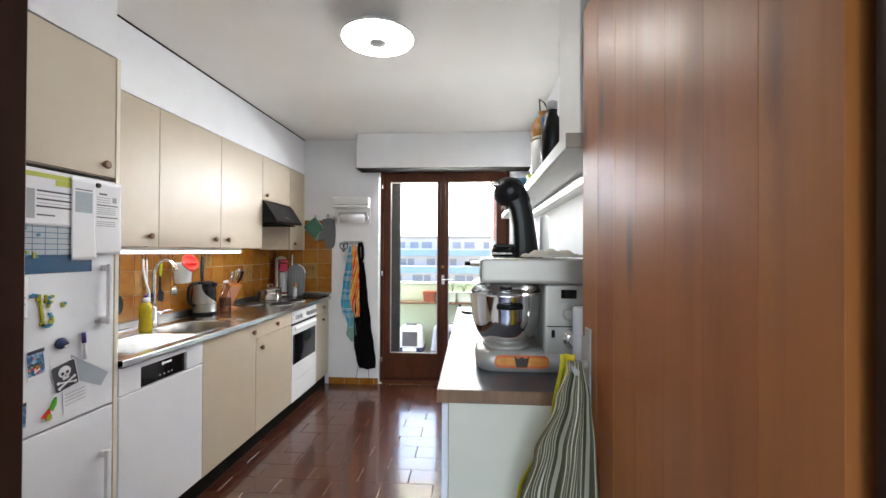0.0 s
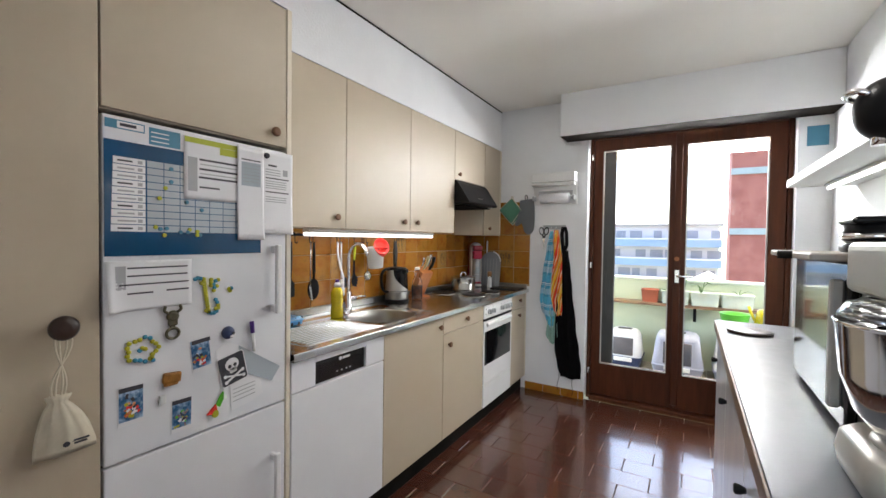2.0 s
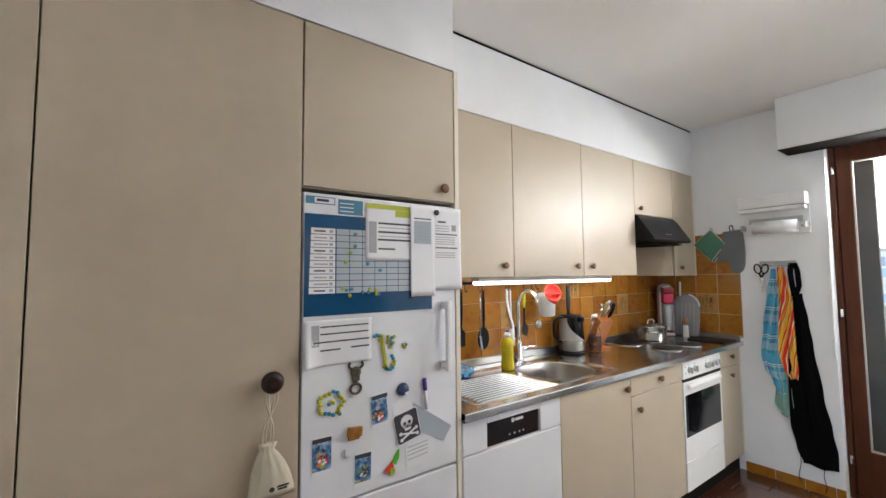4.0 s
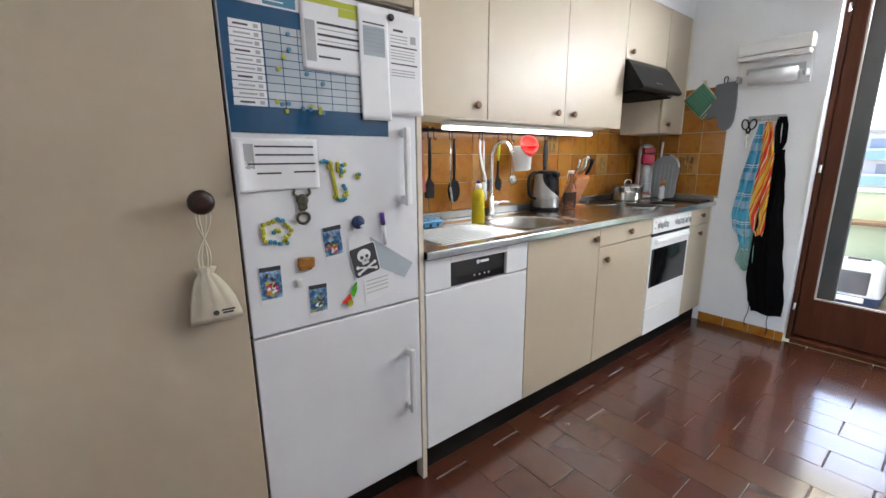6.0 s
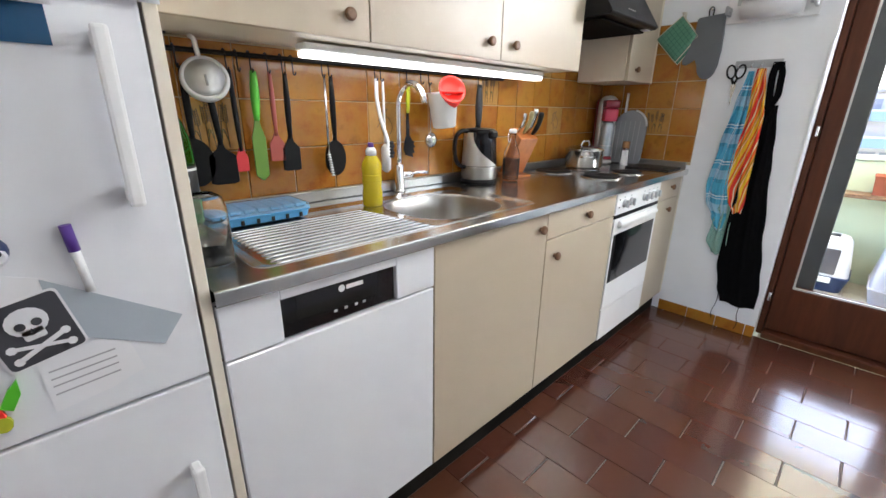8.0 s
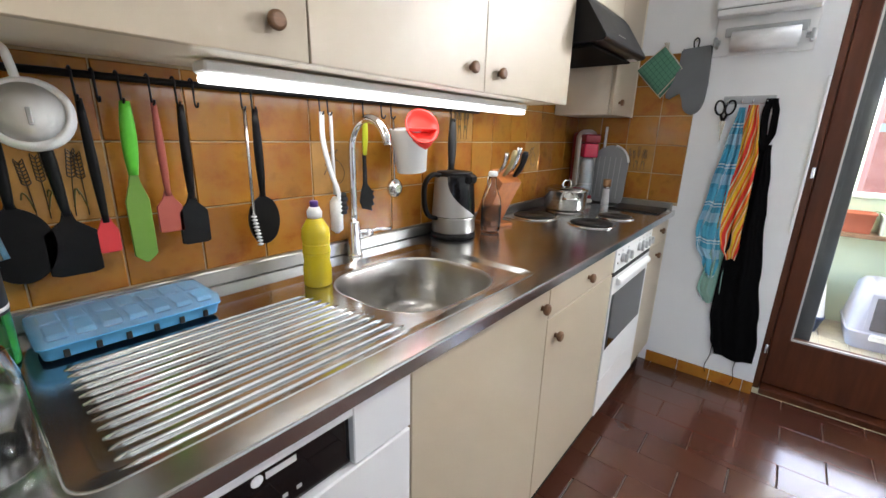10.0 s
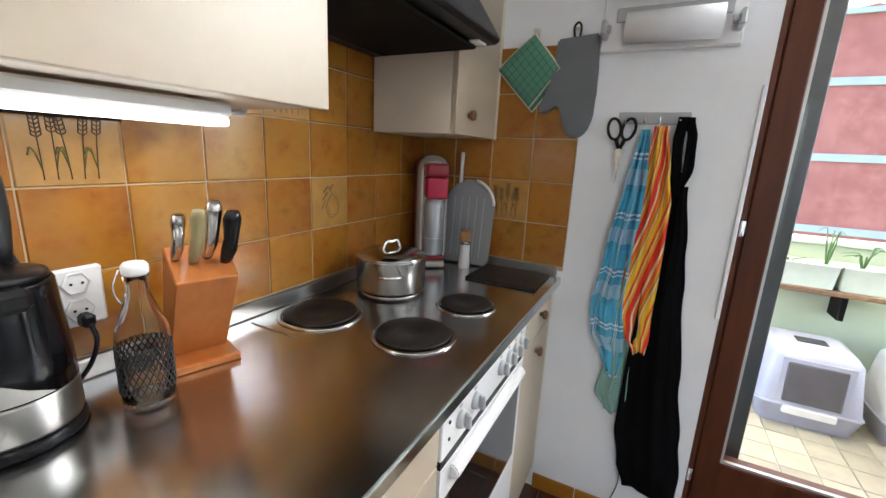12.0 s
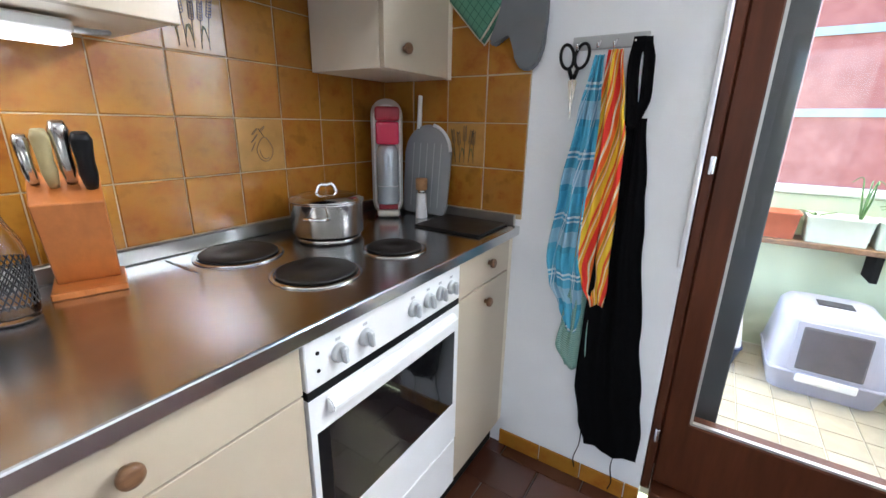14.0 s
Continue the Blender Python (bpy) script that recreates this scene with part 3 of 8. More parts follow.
t = thing("wall_cabinet", (-1.92, 3.55, 1.79), "short beige wall cupboard above the cooker hood", "cabinet", "wall cupboards above the worktop")
box_part("body", (B + 0.012, U - 0.0195, 3.2905, 3.813, 1.80, 2.165), M["laminate_edge"], t, 0.001)
dr = front(t, "door", 3.2905, 3.8135, 1.795, 2.164, U, lam)
knob(dr, U, 3.351, 1.838, M["knob_wood"], 0.0155)
t = thing("wall_cabinet", (-1.92, 3.99, 1.38), "narrow beige wall cupboard beside the cooker hood", "cabinet", "wall cupboards above the worktop")
box_part("body", (B + 0.012, U - 0.0195, 3.8145, 4.169, 1.382, 2.165), M["laminate_edge"], t, 0.001)
dr = front(t, "door", 3.8145, 4.140, 1.380, 2.164, U, lam)
knob(dr, U, 3.905, 1.441, M["knob_wood"], 0.0155)
box_part("end_strip", (U - 0.018, U - 0.001, 4.1415, 4.169, 1.380, 2.164), M["laminate_edge"], t, 0.001)

# ---------- steel worktop with sink ----------
def rounded(cx, cy, hx, hy, r, n=6):
    """A rounded rectangle as a loop of 2D points."""
    out = []
    for sx, sy, a0 in ((1, 1, 0), (-1, 1, 90), (-1, -1, 180), (1, -1, 270)):
        for k in range(n + 1):
            a = radians(a0 + 90 * k / n)
            out.append((cx + sx * (hx - r) + r * math.cos(a), cy + sy * (hy - r) + r * math.sin(a)))
    return out


SINK = (-1.752, 2.425, 0.166, 0.185)
CR = CT - 0.006


def loft(bm, loops, close=True):
    rings = [[bm.verts.new(p) for p in lp] for lp in loops]
    k = len(rings[0])
    for a, b in zip(rings, rings[1:]):
        for i in range(k):
            f = bm.faces.new((a[i], a[(i + 1) % k], b[(i + 1) % k], b[i]))
            f.smooth = True
    if close:
        bm.faces.new(rings[-1])
    return rings


def worktop():
    t = thing("worktop", (-1.78, 2.88, 0.868), "continuous brushed stainless steel worktop with sink and drainer", "worktop")
    x0, x1, y0, y1 = B + 0.002, F + 0.020, 1.6025, W - 0.002
    bm = bmesh.new()
    outer = [bm.verts.new((x, y, CT)) for x, y in ((x0, y0), (x1 - 0.004, y0), (x1 - 0.004, y1), (x0, y1))]
    dip = lambda d: rounded(-1.757, 2.195, 0.222 - d, 0.497 - d, 0.034 - 0.5 * d, 5)
    hole = [bm.verts.new((x, y, CT)) for x, y in dip(0)]
    edges = [bm.edges.new((outer[i], outer[(i + 1) % 4])) for i in range(4)] + [bm.edges.new((hole[i], hole[(i + 1) % len(hole)])) for i in range(len(hole))]
    bmesh.ops.triangle_fill(bm, use_beauty=True, edges=edges)
    # rolled front edge
    prof = [(x1 - 0.004, CT), (x1 - 0.0012, CT - 0.0012), (x1, CT - 0.004), (x1, 0.878), (x1 - 0.003, 0.874), (x1 - 0.02, 0.874), (x1 - 0.02, 0.8735)]
    for (a, za), (b, zb) in zip(prof, prof[1:]):
        bm.faces.new([bm.verts.new(p) for p in ((a, y0, za), (a, y1, za), (b, y1, zb), (b, y0, zb))])
    top = part("top", bm, M["steel"], t)
    # pressed recess that holds sink and drainer
    bm = bmesh.new()
    rings = loft(bm, [[(x, y, z) for x, y in dip(d)] for d, z in ((0, CT), (0.0015, CT + 0.0012), (0.004, CT + 0.0008), (0.028, CR + 0.0006), (0.032, CR))], False)
    inner = [bm.verts.new((x, y, CR)) for x, y in rounded(SINK[0], SINK[1], SINK[2] + 0.008, SINK[3] + 0.008, 0.128, 8)]
    edges = [bm.edges.get((rings[-1][i], rings[-1][(i + 1) % len(rings[-1])])) for i in range(len(rings[-1]))] + [bm.edges.new((inner[i], inner[(i + 1) % len(inner)])) for i in range(len(inner))]
    bmesh.ops.triangle_fill(bm, use_beauty=True, edges=edges)
    part("recess", bm, M["steel"], t, "pressed recess round sink and drainer")
    bm = bmesh.new()
    add_box(bm, x0, x0 + 0.014, y0, y1, CT + 0.0003, 0.944, 0.003)
    add_box(bm, x0 + 0.0145, F + 0.004, y1 - 0.013, y1 - 0.0005, CT + 0.0003, 0.944, 0.003)
    part("upstand", bm, M["sink_steel"], t)
    # bowl
    loops = []
    for k, (d, z) in enumerate(((-0.008, CR), (-0.003, CR - 0.0015), (0.0, CR - 0.006), (0.006, CR - 0.06), (0.014, CR - 0.125), (0.028, CR - 0.148), (0.055, CR - 0.158), (0.10, CR - 0.160))):
        loops.append([(x, y, z) for x, y in rounded(SINK[0], SINK[1], SINK[2] - d, SINK[3] - d, max(0.02, 0.12 - d), 8)])
    bm = bmesh.new()
    loft(bm, loops)
    part("sink_bowl", bm, M["sink_steel"], t, "rounded satin steel sink bowl", True)
    lathe_part("drain", [(0.042, 0), (0.042, 0.003), (0.03, 0.004), (0.026, 0.001), (0.024, 0.001)], (SINK[0] + 0.035, SINK[1] - 0.05, CR - 0.1602), M["dark_gap"], t, "dark sink drain")
    # drainer ridges
    for k in range(13):
        x = -1.862 + 0.0252 * k
        tube_part("ridge", [(x, 1.745, CR - 0.002), (x, 1.76, CR + 0.0015), (x, 2.150 + 0.004 * k, CR + 0.0015), (x, 2.170 + 0.004 * k, CR - 0.002)], 0.0038, M["steel"], top, steps=8)
    return t


worktop()


def tap():
    t = thing("kitchen_tap", (-2.03, 2.45, CT), "chrome gooseneck kitchen tap with side lever", "tap")
    c = M["chrome"]
    lathe_part("base", [(0.024, 0), (0.024, 0.006), (0.019, 0.010), (0.0185, 0.10), (0.015, 0.108)], (-2.03, 2.45, CT + 0.0005), c, t)
    d = Vector((0.93, 0.12, 0)).normalized()
    pts = [Vector((-2.03, 2.45, CT + 0.10)), Vector((-2.03, 2.45, CT + 0.20)), Vector((-2.03, 2.45, CT + 0.315))]
    for k in range(1, 9):
        a = radians(180 - 21 * k)
        pts.append(Vector((-2.03, 2.45, CT + 0.315)) + d * (0.068 + 0.068 * math.cos(a)) + Vector((0, 0, 0.085 * math.sin(a))))
    tube_part("spout", smooth_line(pts, 3), 0.0115, c, t, steps=14)
    bm = bmesh.new()
    add_lathe(bm, [(0.016, 0), (0.016, 0.045), (0.012, 0.05)], (-2.03, 2.467, CT + 0.062), "y", 16)
    add_tube(bm, [(-2.03, 2.51, CT + 0.064), (-2.02, 2.535, CT + 0.070), (-2.0, 2.575, CT + 0.068)], 0.006, 8)
    part("lever", bm, c, t)


tap()


def hotplates():
    for x, y, r in ((-1.935, 3.435, 0.093), (-1.672, 3.458, 0.088), (-1.905, 3.705, 0.083), (-1.650, 3.708, 0.074)):
        t = thing("hotplate", (x, y, CT), "black cast iron hotplate in a steel ring", "hotplate", "four hotplates of the cooker")
        lathe_part("ring", [(r + 0.014, 0.0003), (r + 0.012, 0.004), (r + 0.004, 0.006), (r + 0.002, 0.002)], (x, y, CT), M["steel_bright"], t, steps=40)
        lathe_part("plate", [(r, 0.0065), (r, 0.009), (r - 0.004, 0.0115), (r * 0.3, 0.0115), (r * 0.26, 0.0095), (0.004, 0.0095)], (x, y, CT), M["iron"], t, steps=40)
    t = thing("cooker_surround", (-1.78, 3.58, CT), "pressed steel rim round the hotplates", "rim")
    for y in (3.305, 3.825):
        tube_part("bead", [(-2.035, y, CT - 0.002), (-2.02, y, CT + 0.001), (-1.92, y, CT + 0.0005), (-1.88, y, CT - 0.0025)], 0.0024, M["steel"], t, steps=6)


hotplates()


# ---------- cooker hood, strip light, rail ----------
def hood():
    t = thing("cooker_hood", (-1.85, 3.55, 1.60), "black sloped cooker hood under the short wall cupboard", "cooker hood")
    y0, y1 = 3.294, 3.811
    prof = [(-2.058, 1.604), (-1.655, 1.612), (-1.643, 1.622), (-1.648, 1.634), (-1.735, 1.765), (-1.76, 1.792), (-2.058, 1.792)]
    bm = bmesh.new()
    add_prism(bm, prof, lambda u, v, w: Vector((u, y0 + w, v)), y1 - y0)
    bmesh.ops.bevel(bm, geom=[e for e in bm.edges], offset=0.003, segments=1, affect="EDGES")
    body = part("body", bm, M["black"], t)
    bm = bmesh.new()
    add_box(bm, -2.0, -1.70, y0 + 0.03, y1 - 0.03, 1.598, 1.6065, 0.002)
    part("filter", bm, M["dark_gap"], t, "dark grease filter")
    for k in range(4):
        y = 3.50 + 0.022 * k
        lathe_part("button", [(0.0045, -0.001), (0.004, 0.003)], (-1.668, y, 1.661), M["silver"], body, "", "x", 10)
    box_part("light", (-1.70, -1.672, 3.735, 3.785, 1.606, 1.611), M["plastic_white"], t, 0.001)


hood()


def strip_light():
    t = thing("strip_light", (-1.90, 2.59, 1.35), "lit white strip light under the wall cupboards", "light")
    box_part("housing", (-1.928, -1.872, 2.012, 3.172, 1.3665, 1.3875), M["plastic_white"], t, 0.004)
    box_part("diffuser", (-1.925, -1.875, 2.016, 3.168, 1.350, 1.366), M["strip_glow"], t, 0.006, "glowing diffuser", 2)
    tube_part("plug", [(-1.90, 3.173, 1.377), (-1.90, 3.21, 1.377), (-1.93, 3.24, 1.384)], 0.005, M["grey_plastic"], t)


strip_light()
RX, RZ = -2.032, 1.356


def hook_rail():
    t = thing("utensil_rail", (RX, 2.4, 1.33), "black hanging rail with hooks along the tiles", "rail")
    tube_part("rod", [(RX, 1.69, RZ), (RX, 3.078, RZ)], 0.0068, M["black"], t, steps=10)
    for y in (1.715, 2.39, 3.055):
        bm = bmesh.new()
        add_tube(bm, [(RX, y, RZ), (RX, y, RZ + 0.034)], 0.006, 8)
        add_lathe(bm, [(0.012, -0.004), (0.012, 0.0)], (RX, y, 1.3925), "z", 12)
        part("bracket", bm, M["black"], t)
    for y in (1.735, 1.783, 1.855, 1.885, 1.92, 1.968, 2.012, 2.045, 2.142, 2.165, 2.345, 2.37, 2.49, 2.56, 2.60, 2.895):
        pts = []
        for k in range(7):
            a = radians(200 - 40 * k)
            pts.append((RX + 0.011 * math.cos(a) * 1.0, y, RZ + 0.011 * math.sin(a)))
        pts += [(RX + 0.010, y, RZ - 0.03)]
        for k in range(6):
            a = radians(180 + 36 * k)
            pts.append((RX + 0.019 + 0.009 * math.cos(a), y, RZ - 0.036 + 0.009 * math.sin(a)))
        tube_part("hook", pts, 0.0021, M["black"], t, steps=6)


hook_rail()


# ---------- hanging utensils ----------
HX = RX + 0.018


def utensil(name, label, y, z0, zmid, handle_mat, head, head_mat, dy=0.0, hr=0.008, stem=None):
    """A tool hanging from a hook: grip from z0 to zmid, then its head as an outline of (across, down)."""
    t = thing(name, (HX, y, zmid), label, name.replace("_", " "))
    bm = bmesh.new()
    n = 7
    pts = [Vector((HX - 0.005 * k / n, y + dy * (k / n), z0 + (zmid - z0) * k / n)) for k in range(n + 1)]
    add_tube(bm, pts, hr, 10, radii=[hr * (0.75 + 0.45 * math.sin(math.pi * (k / n)) ** 1) for k in range(n + 1)], flat=0.55)
    h = part("handle", bm, handle_mat, t)
    bm = bmesh.new()
    add_prism(bm, [(y + dy + u, zmid - v) for u, v in head], lambda u, v, w: Vector((HX - 0.010 + w, u, v)), 0.005)
    bmesh.ops.bevel(bm, geom=[e for e in bm.edges], offset=0.0012, segments=1, affect="EDGES")
    part("head", bm, head_mat, t)
    return t


def paddle(w, h, r=0.4, n=5, top=0.012):
    """A rounded spatula outline, hanging down from the origin."""
    right = [(top / 2, -0.01), (top / 2 + 0.004, h * 0.10), (w / 2, h * 0.28), (w / 2, h * (1 - 0.1 * r))]
    for k in range(n):
        a = math.pi / 2 * (k + 1) / n
        right.append((w / 2 - w * r * 0.5 * math.sin(a), h * (1 - 0.1 * r) + h * 0.1 * r * math.sin(a)))
    return right + [(-u, v) for u, v in reversed(right)]


def oval(w, h, n=20, top=0.012):
    return [(top / 2, -0.01)] + [(w / 2 * math.sin(math.pi * (k + 1) / n)  , h / 2 - h / 2 * math.cos(math.pi * (k + 1) / n)) for k in range(2 * n - 1) if k != -1] + [(-top / 2, -0.01)]


M["nylon"] = material("black_nylon", (0.0055, 0.0055, 0.006), 0.36, var=0.15, scale=20)
M["green_plastic"] = material("green_plastic", (0.10, 0.50, 0.03), 0.35, var=0.08)
M["clear_green"] = material("pale_green_plastic", (0.13, 0.25, 0.04), 0.3, var=0.05)
M["dusty_red"] = material("dusty_red_silicone", (0.33, 0.07, 0.05), 0.5, var=0.1)
M["red"] = material("red_silicone", (0.55, 0.035, 0.04), 0.45, var=0.08)
M["bright_red"] = material("red_plastic", (0.80, 0.04, 0.03), 0.3, var=0.06)
M["yellow_green"] = material("yellow_green_plastic", (0.50, 0.55, 0.02), 0.4, var=0.08)
M["soap_yellow"] = material("yellow_soap", (0.62, 0.49, 0.010), 0.25, var=0.05, coat=0.3)
M["purple"] = material("purple_plastic", (0.10, 0.04, 0.28), 0.35, var=0.08)
M["bristle"] = material("dark_bristles", (0.02, 0.02, 0.02), 0.8, var=0.3, scale=60)
M["blue_plastic"] = material("blue_plastic", (0.04, 0.30, 0.62), 0.35, var=0.06)
M["lid_clear"] = material("frosted_lid", (0.80, 0.90, 0.95), 0.22, var=0.04, trans=0.85, ior=1.2)
M["ice_blue"] = material("light_blue_plastic", (0.10, 0.40, 0.72), 0.35, var=0.06)
M["bottle_green"] = glass("green_bottle_plastic", (0.06, 0.55, 0.12), 0.05, 1.35)
M["label_black"] = material("black_label", (0.02, 0.02, 0.02), 0.5, var=0.1)

M["grey_nylon"] = material("dark_grey_nylon", (0.022, 0.023, 0.024), 0.45, var=0.12, scale=20)

tools = [
    utensil("frying_spatula", "black nylon frying spatula hanging from the rail", 1.742, 1.315, 1.135, M["nylon"], oval(0.095, 0.13), M["nylon"]),
    utensil("slotted_turner", "black slotted nylon turner hanging from the rail", 1.795, 1.315, 1.115, M["nylon"], paddle(0.075, 0.11), M["nylon"], 0.015),
    utensil("dough_scraper", "black handled scraper with red silicone head", 1.857, 1.315, 1.095, M["nylon"], paddle(0.034, 0.058, 0.3), M["red"], 0.006, 0.0068),
    utensil("rice_paddle", "green plastic knife in a clear green sheath", 1.922, 1.315, 1.18, M["green_plastic"], paddle(0.040, 0.175, 0.9), M["clear_green"], -0.004, 0.011),
    utensil("pastry_brush", "dusty red silicone pastry brush hanging", 1.968, 1.315, 1.135, M["dusty_red"], paddle(0.046, 0.075, 0.3), M["dusty_red"], 0.003, 0.0065),
    utensil("silicone_spatula", "black silicone spatula hanging from the rail", 2.014, 1.315, 1.125, M["nylon"], paddle(0.058, 0.098, 0.35), M["nylon"], 0.0, 0.0085),
    utensil("serving_spoon", "large black serving spoon hanging from the rail", 2.166, 1.315, 1.115, M["nylon"], oval(0.078, 0.118), M["nylon"], 0.004, 0.009),
    utensil("pasta_ladle", "pasta spoon with yellow green grip and black claws", 2.49, 1.315, 1.205, M["yellow_green"], [(0.006, -0.01), (0.006, 0.085), (0.022, 0.105), (0.036, 0.108), (0.024, 0.116), (0.038, 0.128), (0.024, 0.134), (0.036, 0.150), (0.020, 0.152), (0.026, 0.170), (0.010, 0.163), (-0.012, 0.158), (-0.022, 0.135), (-0.016, 0.105), (-0.006, 0.085), (-0.006, -0.01)], M["nylon"], 0.0, 0.0085),
    utensil("palette_spatula", "black handled spatula hanging beside the kettle", 2.896, 1.325, 1.145, M["grey_nylon"], paddle(0.050, 0.075, 0.2, top=0.030), M["grey_nylon"], 0.006, 0.0175),
]

# straw brush, bent silver tube and dish brush
t = thing("bottle_cleaner", (HX, 2.143, 1.0), "thin steel bottle brush with white bristles", "brush")
tube_part("stem", [(HX, 2.143, 1.318), (HX, 2.142, 1.2), (HX, 2.141, 1.07)], 0.004, M["steel_bright"], t, steps=8)
bm = bmesh.new()
for k in range(9):
    add_lathe(bm, [(0.003, 0), (0.0075, 0.003), (0.003, 0.006)], (HX + 0.002 * k * 0.3, 2.141 + 0.001 * k, 1.066 - 0.0085 * k), "z", 10)
part("bristles", bm, M["plastic_white"], t)
t = thing("dish_brush", (HX, 2.345, 1.05), "white dish brush with dark bristles hanging", "brush")
tube_part("handle", smooth_line([(HX, 2.345, 1.318), (HX + 0.004, 2.342, 1.25), (HX + 0.012, 2.355, 1.17), (HX + 0.014, 2.378, 1.10), (HX + 0.006, 2.372, 1.045)], 4), 0.0075, M["plastic_white"], t, steps=10, flat=0.6)
bm = bmesh.new()
for k in range(5):
    for j in range(2):
        add_lathe(bm, [(0.0055, 0), (0.0075, 0.022)], (HX + 0.004 + 0.008 * j, 2.378 + 0.004 * (k % 2), 1.098 - 0.012 * k), "y", 8)
part("bristles", bm, M["bristle"], t)
t = thing("bottle_brush", (HX, 2.372, 1.02), "slim white bottle brush with cream bristles", "brush")
tube_part("handle", [(HX, 2.372, 1.318), (HX, 2.373, 1.24), (HX, 2.375, 1.10)], 0.0045, M["plastic_white"], t, steps=8)
lathe_part("bristles", [(0.006, 0), (0.017, 0.01), (0.018, 0.09), (0.008, 0.105)], (HX, 2.378, 0.99), M["shelf_white"], t, steps=14)


def timer():
    t = thing("kitchen_timer", (HX + 0.02, 1.79, 1.22), "round white kitchen timer hanging on a white hook", "timer")
    m = Matrix.Rotation(radians(-14), 3, "Y") @ Matrix.Rotation(radians(-16), 3, "Z")
    lathe_part("body", [(0.046, -0.012), (0.056, -0.006), (0.058, 0.010), (0.054, 0.020), (0.049, 0.023), (0.047, 0.020)], (HX + 0.018, 1.79, 1.283), M["plastic_white"], t, "", "x", 32, m)
    lathe_part("dial", [(0.046, 0.0205), (0.003, 0.0215)], (HX + 0.018, 1.79, 1.283), M["plastic_white"], t, "", "x", 32, m)
    bm = bmesh.new()
    add_box(bm, HX + 0.039, HX + 0.0425, 1.783, 1.789, 1.268, 1.296, 0.001, m=m)
    part("pointer", bm, M["grey_plastic"], t)
    tube_part("hanger", smooth_line([(HX + 0.018, 1.783, 1.335), (HX + 0.016, 1.78, 1.36), (HX + 0.022, 1.776, 1.378), (HX + 0.006, 1.772, 1.387)], 4), 0.006, M["plastic_white"], t)


timer()


def scrap_cup():
    t = thing("measuring_cup", (-1.99, 2.665, 1.15), "white plastic cup holding a red funnel lid", "cup")
    m = Matrix.Rotation(radians(6), 3, "X")
    lathe_part("cup", [(0.043, -0.085), (0.047, -0.082), (0.060, 0.045), (0.063, 0.05), (0.058, 0.05), (0.045, -0.07)], (-1.985, 2.645, 1.235), M["plastic_white"], t, "", "z", 32, m)
    # the lid leans upright against the rim, with its bar and its pouring lip
    m = Matrix.Translation((-1.922, 2.628, 1.288)) @ Matrix.Rotation(radians(-22), 4, "Z") @ Matrix.Rotation(radians(66), 4, "Y") @ Matrix.Scale(0.88, 4)
    bm = bmesh.new()
    add_lathe(bm, [(0.004, -0.018), (0.036, -0.018), (0.052, -0.010), (0.058, 0.004), (0.062, 0.008), (0.062, 0.012), (0.057, 0.012), (0.050, -0.004), (0.034, -0.012), (0.004, -0.012)], (0, 0, 0), "z", 36)
    add_prism(bm, [(0.044, -0.040), (0.066, -0.018), (0.078, 0.004), (0.066, 0.022), (0.044, 0.040)], lambda u, v, w: Vector((u, v, -0.004 + w)), 0.010)
    bm.transform(m)
    f = part("funnel_lid", bm, M["bright_red"], t, "red plastic lid with a pouring lip", smooth=True)
    bm = bmesh.new()
    add_box(bm, 0.004, 0.012, -0.054, 0.054, -0.011, 0.008, 0.002)
    bm.transform(m)
    part("bar", bm, M["bright_red"], f)


scrap_cup()

t = thing("tea_strainer", (HX, 2.60, 1.09), "small steel tea strainer hanging behind the cup", "strainer")
tube_part("handle", [(HX, 2.60, 1.318), (HX, 2.602, 1.2), (HX, 2.604, 1.13)], 0.003, M["steel_bright"], t, steps=6)
lathe_part("mesh_bowl", [(0.030, -0.004), (0.031, 0.0), (0.026, 0.010), (0.012, 0.018)], (HX, 2.605, 1.10), M["steel_bright"], t, "", "x", 20)

t = thing("steel_tongs", (HX + 0.03, 1.69, 1.0), "long polished steel tongs hanging by the cupboard side", "tongs")
tube_part("arm", [(HX, 1.70, 1.345), (HX + 0.02, 1.695, 1.2), (HX + 0.03, 1.715, 1.06)], 0.007, M["chrome"], t, steps=10, flat=0.5)
tube_part("arm", [(HX + 0.012, 1.70, 1.345), (HX + 0.034, 1.70, 1.2), (HX + 0.046, 1.72, 1.065)], 0.007, M["chrome"], t, steps=10, flat=0.5)


# ---------- things on the steel worktop ----------
def soap_bottle():
    t = thing("dish_soap", (-1.905, 2.235, CT), "yellow washing-up liquid bottle with blue cap", "bottle")
    c = (-1.905, 2.235, CR + 0.0003)
    lathe_part("body", [(0.030, 0), (0.034, 0.005), (0.034, 0.045), (0.031, 0.065), (0.033, 0.085), (0.031, 0.105), (0.034, 0.125), (0.032, 0.145), (0.020, 0.165), (0.015, 0.170)], c, M["soap_yellow"], t, steps=28)
    lathe_part("neck", [(0.017, 0.1705), (0.018, 0.185), (0.012, 0.196)], c, M["plastic_white"], t, steps=20)
    lathe_part("cap", [(0.010, 0.1965), (0.010, 0.208), (0.008, 0.211)], c, M["purple"], t, "dark blue push cap", steps=16)
    lathe_part("label_band", [(0.0338, 0.085), (0.0336, 0.088), (0.0320, 0.104), (0.0328, 0.108)], c, M["soap_yellow"], t, steps=28)


soap_bottle()


M["kettle_silver"] = material("satin_silver", (0.42, 0.41, 0.39), 0.34, metal=0.35, var=0.05)


